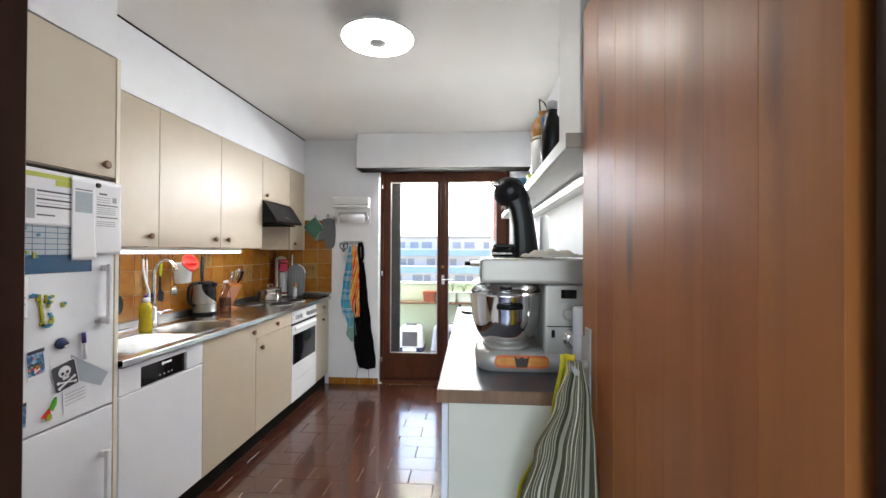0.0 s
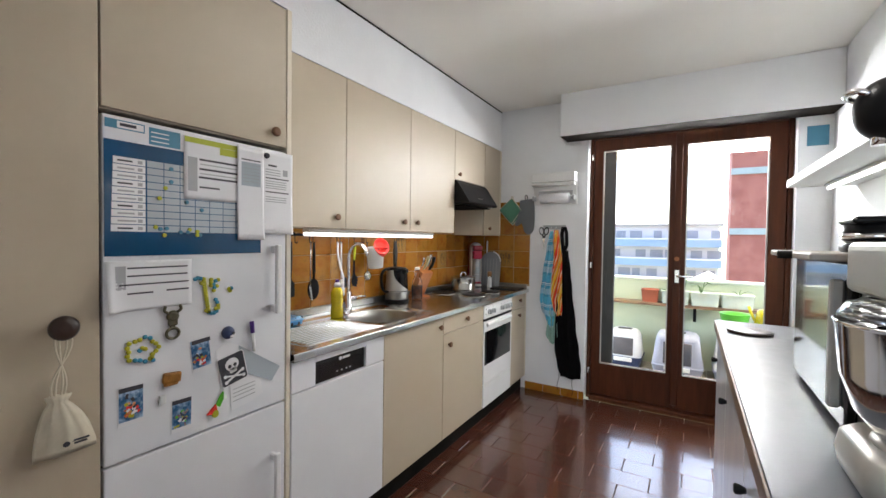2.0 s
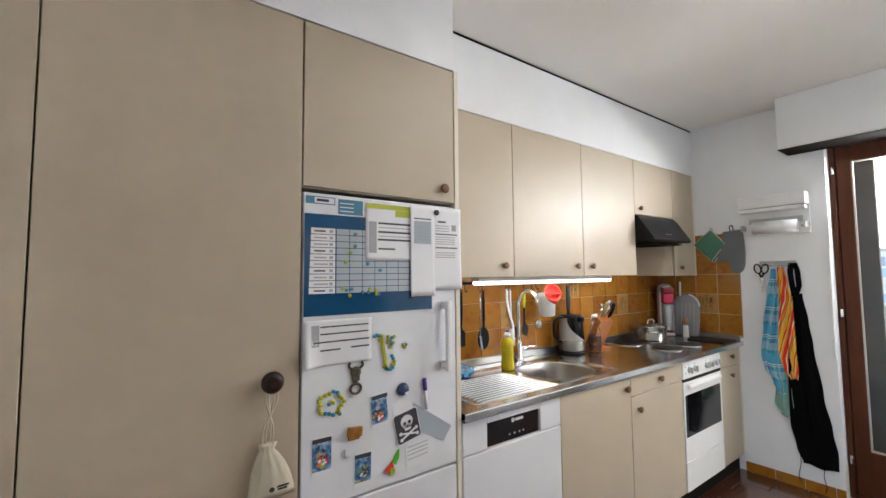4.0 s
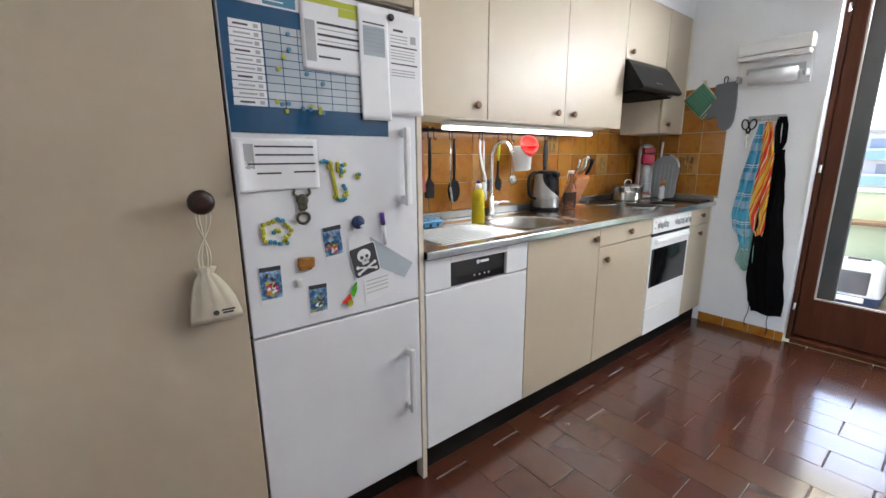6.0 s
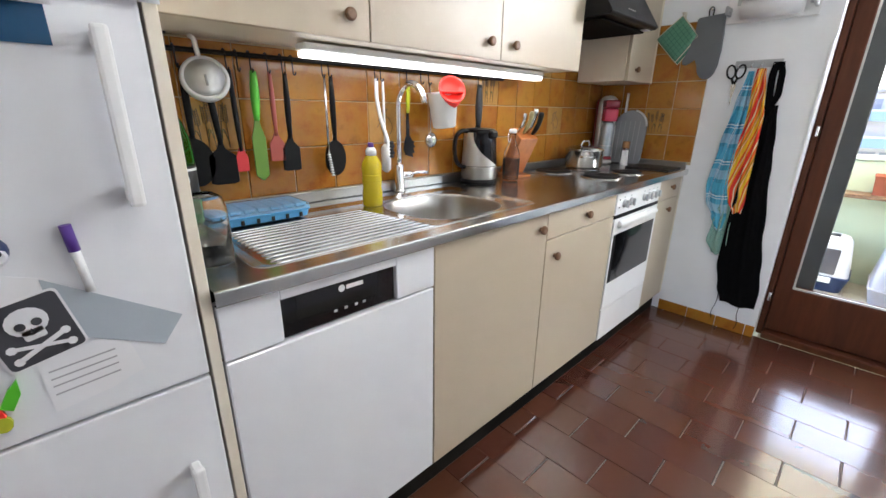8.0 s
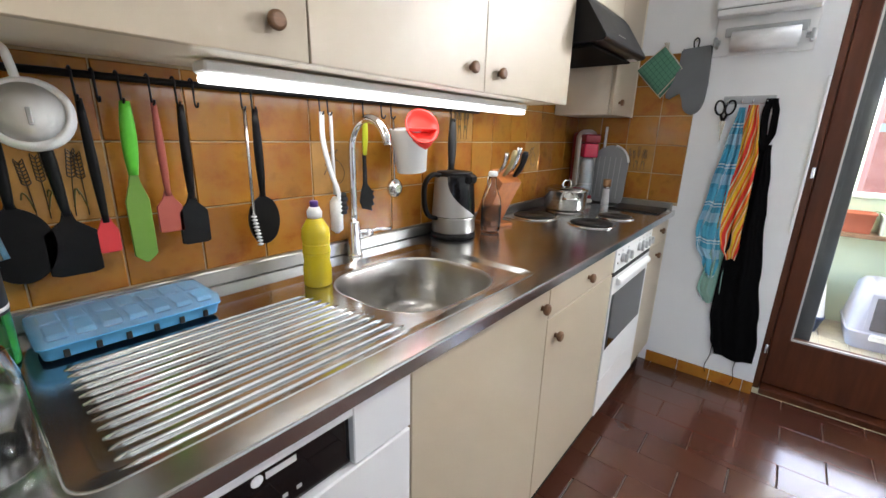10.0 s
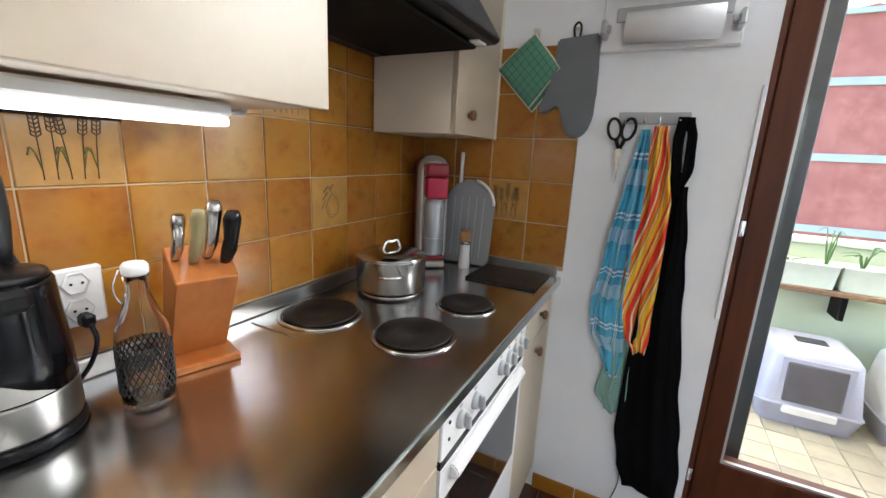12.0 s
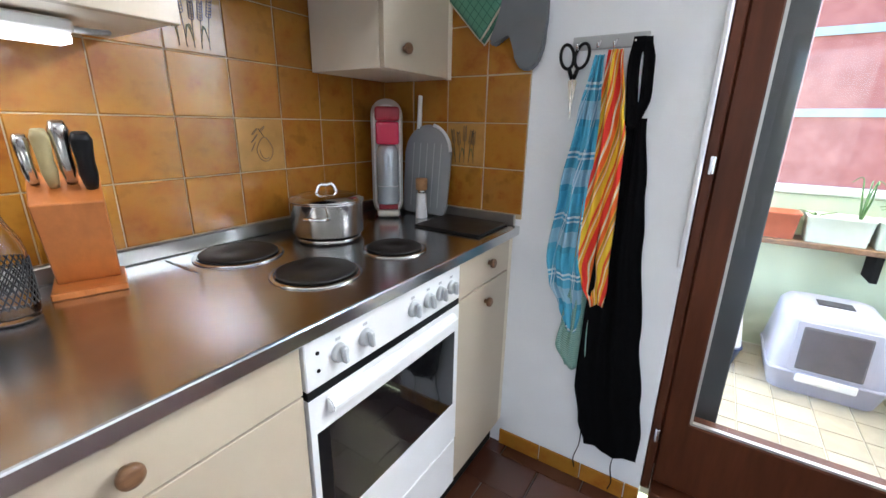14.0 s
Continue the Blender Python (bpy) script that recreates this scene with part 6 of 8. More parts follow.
M["card_blue"] = material("card_sky", (0.02, 0.12, 0.28), 0.35, var=0.3, scale=40, second=(0.45, 0.6, 0.75), amount=0.9)
M["card_orange"] = material("card_motif", (0.62, 0.14, 0.03), 0.4, var=0.3, scale=60, second=(0.75, 0.45, 0.2), amount=0.9)
M["card_rose"] = material("card_motif_rose", (0.30, 0.12, 0.14), 0.4, var=0.3, scale=60, second=(0.25, 0.45, 0.35), amount=0.9)
for (y0, y1, z0, z1, tr, mm) in ((1.244, 1.303, 0.932, 1.032, 6, "card_orange"), (1.061, 1.121, 0.837, 0.941, 0, "card_orange"), (1.190, 1.247, 0.770, 0.866, -1, "card_rose")):
    t = thing("picture_magnet", (F, (y0 + y1) / 2, z0), "small blue picture card magnet on the fridge", "magnet", "picture magnets")
    cyy, czz = (y0 + y1) / 2, (z0 + z1) / 2
    c = sheet("card", y0, y1, z0, z1, M["paper"], t, 0.0, 0.001, tr)
    sheet("picture", y0 + 0.002, y1 - 0.002, z0 + 0.012, z1 - 0.002, M["card_blue"], c, 0.0011, 0.0003, tr)
    sheet("dark_band", y0 + 0.002, y1 - 0.002, z1 - 0.014, z1 - 0.002, M["ink"], c, 0.0015, 0.0002, tr)
    rc = random.Random(int(y0 * 1000))
    for mk, count in ((mm, 5), ("paper", 4), ("bead_yellow", 3), ("ink", 4), ("bright_red" if mm == "card_orange" else "green_plastic", 3)):
        bm = bmesh.new()
        for k in range(count):
            u, v = rc.gauss(0, 0.010), rc.gauss(-0.008, 0.012)
            u, v = max(-0.020, min(0.020, u)), max(-0.030, min(0.026, v))
            o = 0.0016 + 0.00012 * k + {"paper": 0.0006, "ink": 0.0012}.get(mk, 0)
            add_box(bm, FX + o, FX + o + 0.0001, cyy + u - rc.uniform(0.003, 0.008), cyy + u + rc.uniform(0.003, 0.008), czz + v - 0.003, czz + v + rc.uniform(0.001, 0.006), 0, m=Matrix.Rotation(rc.uniform(-1.5, 1.5), 3, "X"))
        tagged(part("motif", bm, M[mk], c), kind="stuff")

M["bread"] = material("brown_resin", (0.34, 0.15, 0.025), 0.5, var=0.3, scale=50)
t = thing("food_magnet", (F, 1.19, 0.92), "brown bread-shaped magnet on the fridge", "magnet")
bm = bmesh.new()
add_box(bm, FX, FX + 0.014, 1.165, 1.213, 0.922, 0.952, 0.006, 2, m=Matrix.Rotation(radians(-6), 3, "X"))
add_box(bm, FX, FX + 0.012, 1.168, 1.205, 0.914, 0.934, 0.005, 2)
part("body", bm, M["bread"], t)
t = thing("shell_magnet", (F, 1.166, 0.87), "small pale shell magnet on the fridge", "magnet")
bm = bmesh.new()
add_box(bm, FX, FX + 0.010, 1.157, 1.175, 0.866, 0.893, 0.005, 2)
part("body", bm, M["shelf_white"], t)
M["navy"] = material("navy_resin", (0.03, 0.05, 0.13), 0.35, var=0.2, scale=60)
t = thing("ball_magnet", (F, 1.357, 1.03), "blue and white round animal magnet on the fridge", "magnet")
bm = bmesh.new()
add_lathe(bm, [(0.020, 0), (0.021, 0.006), (0.017, 0.015), (0.006, 0.020)], (FX, 1.357, 1.034), "x", 18)
part("body", bm, M["navy"], t)
lathe_part("white_face", [(0.012, 0), (0.009, 0.004)], (FX + 0.0150, 1.364, 1.028), M["paper"], t, "", "x", 12)
lathe_part("black_patch", [(0.005, 0), (0.004, 0.002)], (FX + 0.0195, 1.366, 1.033), M["ink"], t, "", "x", 10)
t = thing("marker_pen", (F, 1.44, 0.95), "white marker pen with purple cap on the fridge", "pen")
tube_part("barrel", [(FX + 0.009, 1.4405, 1.018), (FX + 0.009, 1.446, 0.955)], 0.0058, M["plastic_white"], t, steps=12)
tube_part("cap", [(FX + 0.009, 1.437, 1.057), (FX + 0.009, 1.4403, 1.0185)], 0.0072, M["purple"], t, "purple cap", steps=12)


def till_receipt(name, label, outline, out):
    t = thing(name, (F, outline[0][0], outline[0][1]), label, "paper")
    bm = bmesh.new()
    add_prism(bm, outline, lambda u, v, w: Vector((FX + out + w, u, v)), 0.0006)
    part("sheet", bm, M["cell"] if "ticket" in name else M["paper"], t)
    return t


till_receipt("receipt", "white receipt under the skull magnet", [(1.318, 0.985), (1.352, 1.002), (1.40, 0.985), (1.45, 0.93), (1.33, 0.93)], 0.0006)
till_receipt("train_ticket", "grey paper ticket tucked under the skull magnet", [(1.395, 0.985), (1.553, 0.876), (1.520, 0.832), (1.40, 0.895)], 0.0016)
r2 = till_receipt("shopping_receipt", "crumpled white receipt on the fridge", [(1.366, 0.862), (1.470, 0.878), (1.486, 0.80), (1.44, 0.785), (1.370, 0.775)], 0.0008)
for z in (0.845, 0.832, 0.820, 0.806):
    sheet("text_line", 1.375, 1.455, z, z + 0.0025, M["ink_grey"], r2, 0.0016, 0.0002, 5)


def skull_magnet():
    t = thing("skull_magnet", (F, 1.374, 0.86), "square black magnet with white skull and crossbones", "magnet")
    cy_, cz_ = 1.374, 0.913
    turn = Matrix.Translation((FX + 0.0024, cy_, cz_)) @ Matrix.Rotation(radians(12), 4, "X")

    def flat(name, outline, x, mat, parent):
        bm = bmesh.new()
        add_prism(bm, outline, lambda u, v, w: Vector((x + w, u, v)), 0.0006)
        bm.transform(turn)
        return part(name, bm, mat, parent)

    b = flat("border", rounded(0, 0, 0.046, 0.050, 0.008, 3), 0, M["paper"], t)
    c = flat("black_field", rounded(0, 0, 0.043, 0.047, 0.007, 3), 0.0008, M["ink"], b)
    ell = lambda cx, cz, a, h, n=16: [(cx + a * math.cos(2 * math.pi * k / n), cz + h * math.sin(2 * math.pi * k / n)) for k in range(n)]
    flat("skull", ell(0, 0.016, 0.023, 0.021), 0.0016, M["paper"], b)
    flat("jaw", rounded(0, -0.004, 0.012, 0.008, 0.003, 2), 0.0016, M["paper"], b)
    for s in (-1, 1):
        flat("eye", ell(s * 0.009, 0.012, 0.006, 0.006, 10), 0.0024, M["ink"], b)
        dx, dz = 0.030, 0.010
        n = Vector((-dz, dx)).normalized() * 0.0034
        p, q = Vector((-dx, -0.025 - s * dz)), Vector((dx, -0.025 + s * dz))
        flat("bone", [tuple(p + n), tuple(p - n), tuple(q - n), tuple(q + n)], 0.0016 + 0.0007 * (s > 0), M["paper"], b)
        for e in (p, q):
            flat("bone_end", ell(e.x, e.y, 0.006, 0.006, 8), 0.0031, M["paper"], b)
    flat("nose", [(0, 0.006), (0.003, -0.001), (-0.003, -0.001)], 0.0024, M["ink"], b)


skull_magnet()
t = thing("rocket_magnet", (F, 1.316, 0.78), "colourful ice-cream shaped magnet on the fridge", "magnet")
for nm, ol, mt in (("green_top", [(1.318, 0.812), (1.330, 0.835), (1.342, 0.848), (1.342, 0.825), (1.330, 0.803)], "green_plastic"), ("red_cone", [(1.290, 0.79), (1.318, 0.815), (1.322, 0.798), (1.312, 0.786)], "bright_red"), ("yellow_ball", [(1.316 + 0.010 * math.cos(2 * math.pi * k / 12), 0.786 + 0.012 * math.sin(2 * math.pi * k / 12)) for k in range(12)], "lime")):
    bm = bmesh.new()
    add_prism(bm, ol, lambda u, v, w: Vector((FX + w, u, v)), 0.004 + 0.001 * len(nm) / 4)
    part(nm, bm, M[mt], t)


def cotton_bag():
    t = thing("cotton_bag", (F + 0.03, 0.955, 0.81), "small cream drawstring bag hanging on the knob", "bag")
    k = Vector((F + 0.026, 0.946, 1.127))
    for s in (-1, 1, 0.4, -0.5):
        tube_part("string", smooth_line([k + Vector((-0.004, s * 0.012, 0.006)), k + Vector((0.002, s * 0.014, -0.05)), Vector((F + 0.022, 0.940 - s * 0.012, 1.005)), Vector((F + 0.022, 0.937 - s * 0.010, 0.954))], 4), 0.0024, M["cream_cloth"], t, steps=6)
    bm = bmesh.new()
    loops = []
    for z, hy, hx, c in ((0.832, 0.054, 0.006, 0.950), (0.828, 0.058, 0.010, 0.950), (0.844, 0.058, 0.015, 0.949), (0.886, 0.045, 0.018, 0.945), (0.918, 0.033, 0.017, 0.941), (0.940, 0.023, 0.013, 0.938), (0.952, 0.015, 0.009, 0.937), (0.960, 0.019, 0.010, 0.937), (0.968, 0.021, 0.010, 0.937)):
        lp = []
        for i in range(28):
            a = 2 * math.pi * i / 28
            g = 1 + (0.24 * math.sin(9 * a) if z > 0.905 else 0.15 * math.sin(9 * a) if z > 0.865 else 0.02 * math.sin(5 * a))
            lp.append((F + 0.022 + hx * g * math.cos(a), c + hy * g * math.sin(a), z))
        loops.append(lp)
    loft(bm, loops)
    b = part("pouch", bm, M["cream_cloth"], t)
    for z, y0, y1 in ((0.856, 0.958, 0.990), (0.849, 0.962, 0.986)):
        box_part("print_line", (F + 0.0365, F + 0.0385, y0, y1, z, z + 0.004), M["ink"], b, 0)
    lathe_part("print_mark", [(0.007, 0), (0.006, 0.0015)], (F + 0.0375, 0.948, 0.854), M["ink"], b, "", "x", 12)


cotton_bag()
t = thing("wall_paper_note", (-1.90, N, 1.70), "white paper note pinned to the doorway wall", "paper")
bm = bmesh.new()
add_prism(bm, [(-1.49, 1.56), (-1.30, 1.56), (-1.30, 1.82), (-1.475, 1.82)], lambda u, v, w: Vector((u, N + 0.003 + w + (0.04 if v < 1.6 else 0), v)), 0.001)
part("sheet", bm, M["paper"], t)

# ---------- the worktop opposite, with its things ----------
def sideboard():
    x0, x1, y0, y1, z = -0.128, RW - 0.002, 1.155, 2.95, 0.975
    t = thing("side_worktop", (0.2, 2.05, 0.935), "dark grey worktop with a brown wood edge", "worktop")
    box_part("top", (x0 + 0.006, x1, y0 + 0.006, y1, z - 0.038, z), M["worktop_grey"], t, 0.001)
    box_part("edge_band", (x0, x0 + 0.0055, y0, y1, z - 0.038, z - 0.0005), M["worktop_edge"], t, 0.001)
    box_part("edge_band", (x0 + 0.006, x1, y0, y0 + 0.0055, z - 0.038, z - 0.0005), M["worktop_edge"], t, 0.001)
    for k in range(3):
        a, b = y0 + 0.012 + 0.59 * k, y0 + 0.012 + 0.59 * (k + 1) - 0.002
        c = thing("base_cabinet", (0.2, (a + b) / 2, 0), "white base cabinet with a small dark knob", "cabinet", "white base cabinets")
        box_part("body", (x0 + 0.034, x1, a, b, 0.002, z - 0.0385), M["cream_panel"], c, 0.001)
        d = box_part("door", (x0 + 0.014, x0 + 0.0325, a + 0.002, b - 0.002, 0.08, z - 0.045), M["lacquer"], c, 0.002)
        lathe_part("knob", [(0.006, 0), (0.011, -0.012), (0.012, -0.02), (0.008, -0.024)], (x0 + 0.0135, b - 0.06, 0.80), M["black"], d, "", "x", 16)


sideboard()
SZ = 0.9755


M["sticker_amber"] = material("amber_print", (0.70, 0.26, 0.04), 0.35, var=0.2, scale=40)
M["sticker_orange"] = material("orange_red_print", (0.66, 0.13, 0.03), 0.4, var=0.15, scale=30)


M["mixer_silver"] = material("warm_silver_paint", (0.43, 0.40, 0.355), 0.36, metal=0.35, var=0.04, scale=12)


def mixer():
    t = thing("stand_mixer", (0.15, 1.45, SZ), "silver stand mixer with steel bowl and orange sticker", "mixer")
    s = M["mixer_silver"]
    bm = bmesh.new()
    lp = lambda d, z: [(x, y, z) for x, y in rounded(0.172, 1.455, 0.188 - d, 0.118 - d, 0.060, 8)]
    loft(bm, [lp(0.010, SZ), lp(0.004, SZ + 0.006), lp(0, SZ + 0.030), lp(0.004, SZ + 0.056), lp(0.014, SZ + 0.066), lp(0.03, SZ + 0.068)])
    b = part("base", bm, s, t)
    bm = bmesh.new()
    add_box(bm, 0.208, 0.368, 1.346, 1.562, SZ + 0.050, SZ + 0.288, 0.012, 3)
    col = part("column", bm, s, t)
    bm = bmesh.new()
    add_box(bm, 0.0, 0.371, 1.350, 1.560, SZ + 0.2885, SZ + 0.372, 0.013, 3)
    part("head", bm, s, t)
    lathe_part("bowl_stand", [(0.082, 0.062), (0.080, 0.074), (0.070, 0.078)], (0.092, 1.452, SZ), s, t, steps=40)
    c = (0.092, 1.452, SZ + 0.078)
    lathe_part("bowl", [(0.058, 0), (0.078, 0.004), (0.102, 0.036), (0.119, 0.09), (0.127, 0.168), (0.130, 0.173), (0.125, 0.175), (0.116, 0.09), (0.07, 0.012), (0.01, 0.008)], c, M["chrome"], t, "mirror-polished steel bowl", steps=48)
    c = (0.092, 1.452, SZ + 0.0885)
    lathe_part("splash_guard", [(0.124, 0.168), (0.124, 0.172), (0.112, 0.190), (0.09, 0.199), (0.087, 0.197), (0.109, 0.187), (0.120, 0.169)], c, M["glass"], t, "clear splash guard", steps=40)
    bm = bmesh.new()
    add_tube(bm, [(0.055, 1.336, SZ + 0.215), (0.095, 1.322, SZ + 0.215), (0.135, 1.334, SZ + 0.215)], 0.010, 10)
    part("bowl_handle", bm, M["black"], t)
    lathe_part("drive_shaft", [(0.022, 0.160), (0.022, 0.1995)], c, M["black"], t, steps=20)
    yf = 1.345
    p = box_part("display", (0.262, 0.312, yf - 0.002, yf + 0.004, SZ + 0.243, SZ + 0.272), M["black_gloss"], col, 0.001, "dark display")
    for k in range(4):
        box_part("button", (0.262 + 0.013 * k, 0.271 + 0.013 * k, yf - 0.002, yf + 0.004, SZ + 0.228, SZ + 0.234), M["grey_plastic"], col, 0.001)
    lathe_part("small_dial", [(0.022, 0.003), (0.020, -0.012), (0.014, -0.016)], (0.288, yf, SZ + 0.192), s, col, "", "y", 24)
    box_part("seam", (0.217, 0.366, yf - 0.0008, yf + 0.002, SZ + 0.150, SZ + 0.153), M["dark_gap"], col, 0)
    lathe_part("large_dial", [(0.034, 0.003), (0.032, -0.006), (0.024, -0.008), (0.022, -0.022), (0.018, -0.025)], (0.300, yf, SZ + 0.112), M["chrome"], col, "", "y", 28)
    box_part("release_catch", (0.232, 0.243, yf - 0.003, yf + 0.004, SZ + 0.115, SZ + 0.140), M["black"], col, 0.002)
    bm = bmesh.new()
    add_prism(bm, rounded(0.135, 0.036, 0.088, 0.021, 0.018, 5), lambda u, v, w: Vector((u, 1.3358 + w, SZ + v)), 0.0010)
    st = part("sticker", bm, M["sticker_orange"], b, "orange sticker")
    for u in (0.088, 0.184):
        bm = bmesh.new()
        add_prism(bm, rounded(u, 0.036, 0.036, 0.013, 0.012, 4), lambda p, v, w: Vector((p, 1.3354 + w, SZ + v)), 0.0004)
        part("sticker_glow", bm, M["sticker_amber"], st)
    bm = bmesh.new()
    add_prism(bm, [(0.117, 0.018), (0.153, 0.018), (0.160, 0.056), (0.148, 0.046), (0.135, 0.052), (0.122, 0.046), (0.110, 0.056)], lambda u, v, w: Vector((u, 1.3352 + w, SZ + v)), 0.0004)
    part("sticker_mark", bm, M["dark_knob"], st)


mixer()
t = thing("kitchen_roll", (0.335, 1.255, SZ), "upright white kitchen paper roll on the worktop", "paper roll")
lathe_part("roll", [(0.052, 0), (0.054, 0.003), (0.054, 0.222), (0.052, 0.225), (0.019, 0.225), (0.019, 0.2)], (0.335, 1.262, SZ), M["paper"], t, steps=36)

M["mw_grey"] = material("grey_metal", (0.30, 0.29, 0.28), 0.4, metal=0.5, var=0.06)


def microwave():
    t = thing("microwave", (0.27, 1.9, SZ), "grey microwave oven with a board on top", "microwave")
    box_part("body", (0.045, 0.50, 1.64, 2.10, SZ + 0.012, SZ + 0.335), M["mw_grey"], t, 0.012, seg=2)
    d = box_part("door", (0.025, 0.0445, 1.642, 2.098, SZ + 0.014, SZ + 0.333), M["black_gloss"], t, 0.004, "dark glass door")
    box_part("handle", (0.004, 0.0245, 1.66, 1.68, SZ + 0.05, SZ + 0.30), M["silver"], d, 0.004)
    for x, y in ((0.07, 1.67), (0.47, 1.67), (0.07, 2.07), (0.47, 2.07)):
        lathe_part("foot", [(0.014, 0), (0.014, 0.0118)], (x, y, SZ), M["black"], t, steps=12)
    tr = thing("wooden_board", (0.26, 1.9, SZ + 0.336), "pale board lying on the microwave", "board")
    box_part("board", (-0.035, 0.45, 1.63, 2.09, SZ + 0.3355, SZ + 0.350), M["shelf_end"], tr, 0.003)
    tube_part("handle", [(-0.034, 1.80, SZ + 0.343), (-0.060, 1.80, SZ + 0.343)], 0.009, M["dark_gap"], tr)


microwave()


def coffee_machine():
    z = SZ + 0.3505
    t = thing("capsule_coffee_machine", (0.17, 1.85, z), "black capsule coffee machine with a round head", "coffee machine")
    k = M["black"]
    bm = bmesh.new()
    lp = lambda d, zz: [(x, y, zz) for x, y in rounded(0.175, 1.85, 0.115 - d, 0.075 - d, 0.06, 5)]
    loft(bm, [lp(0.003, z), lp(0, z + 0.005), lp(0, z + 0.018), lp(0.008, z + 0.024)])
    part("foot", bm, k, t)
    bm = bmesh.new()
    loops = []
    for zz, cx, hx in ((0.012, 0.214, 0.055), (0.08, 0.210, 0.051), (0.16, 0.202, 0.047), (0.23, 0.190, 0.048), (0.28, 0.174, 0.054), (0.325, 0.156, 0.052), (0.352, 0.146, 0.034)):
        loops.append([(x, y, z + zz) for x, y in rounded(cx, 1.85, hx, 0.056, 0.024, 4)])
    loft(bm, loops)
    part("spine", bm, k, t)
    bm = bmesh.new()
    add_lathe(bm, [(0.012, -0.066), (0.044, -0.058), (0.066, -0.03), (0.072, 0), (0.066, 0.03), (0.044, 0.058), (0.012, 0.066)], (0.140, 1.85, z + 0.312), "y", 28)
    h = part("head", bm, k, t)
    bm = bmesh.new()
    add_tube(bm, smooth_line([(0.10, 1.82, z + 0.335), (0.07, 1.82, z + 0.35), (0.06, 1.85, z + 0.352), (0.07, 1.88, z + 0.35), (0.10, 1.88, z + 0.335)], 4), 0.007, 8)
    add_lathe(bm, [(0.016, 0), (0.016, 0.03), (0.010, 0.04)], (0.118, 1.85, z + 0.235), "z", 16)
    part("lever", bm, M["chrome"], h, "chrome locking lever")
    bm = bmesh.new()
    add_box(bm, 0.065, 0.165, 1.795, 1.905, z + 0.062, z + 0.078, 0.006)
    add_box(bm, 0.150, 0.215, 1.83, 1.87, z + 0.055, z + 0.078, 0.004)
    part("cup_rest", bm, M["black"], t)
    lathe_part("chrome_band", [(0.056, 0), (0.057, 0.006), (0.056, 0.012)], (0.115, 1.85, z + 0.030), M["chrome"], t, "chrome band", steps=28)
    lathe_part("drip_cup", [(0.050, 0), (0.055, 0.006), (0.055, 0.036), (0.048, 0.036)], (0.115, 1.85, z + 0.0246), M["black"], t, steps=28)
    bm = bmesh.new()
    add_lathe(bm, [(0.020, 0), (0.022, 0.02), (0.020, 0.20), (0.014, 0.208)], (0.294, 1.85, z + 0.0005), "z", 24)
    part("water_tank", bm, M["plastic_white"], t, "pale water tank")
    lathe_part("glass_cup", [(0.024, 0), (0.028, 0.038), (0.026, 0.038), (0.022, 0.003)], (0.11, 1.85, z + 0.0245), M["glass"], t, steps=20)


coffee_machine()


def egg_carton():
    t = thing("egg_carton", (0.36, 1.6, SZ + 0.373), "grey cardboard egg tray lying on the mixer", "egg tray")
    bm = bmesh.new()
    n, m_ = 24, 12
    grid = []
    for i in range(n + 1):
        row = []
        for j in range(m_ + 1):
            x, y = 0.15 + 0.20 * i / n, 1.375 + 0.155 * j / m_
            z = SZ + 0.376 + 0.032 * (0.5 + 0.5 * math.cos(2 * math.pi * i / 12) * math.cos(2 * math.pi * j / 6)) * (0.4 + 0.6 * math.sin(math.pi * i / n))
            if i in (0, n) or j in (0, m_):
                z = SZ + 0.379
            row.append(bm.verts.new((x, y, z)))
        grid.append(row)
    for a, b in zip(grid, grid[1:]):
        for j in range(m_):
            bm.faces.new((a[j], a[j + 1], b[j + 1], b[j])).smooth = True
    ob = part("tray", bm, material("grey_cardboard", (0.60, 0.54, 0.45), 0.9, var=0.1, scale=30, bump=0.4, fine=300), t)
    sd = ob.modifiers.new("thickness", "SOLIDIFY")
    sd.thickness = 0.002


egg_carton()
t = thing("trivet", (-0.017, 2.68, SZ), "dark round pot stand lying on the worktop", "trivet")
lathe_part("disc", [(0.075, 0), (0.078, 0.004), (0.078, 0.010), (0.07, 0.012), (0.003, 0.012)], (-0.017, 2.68, SZ), M["dark_knob"], t, steps=36)


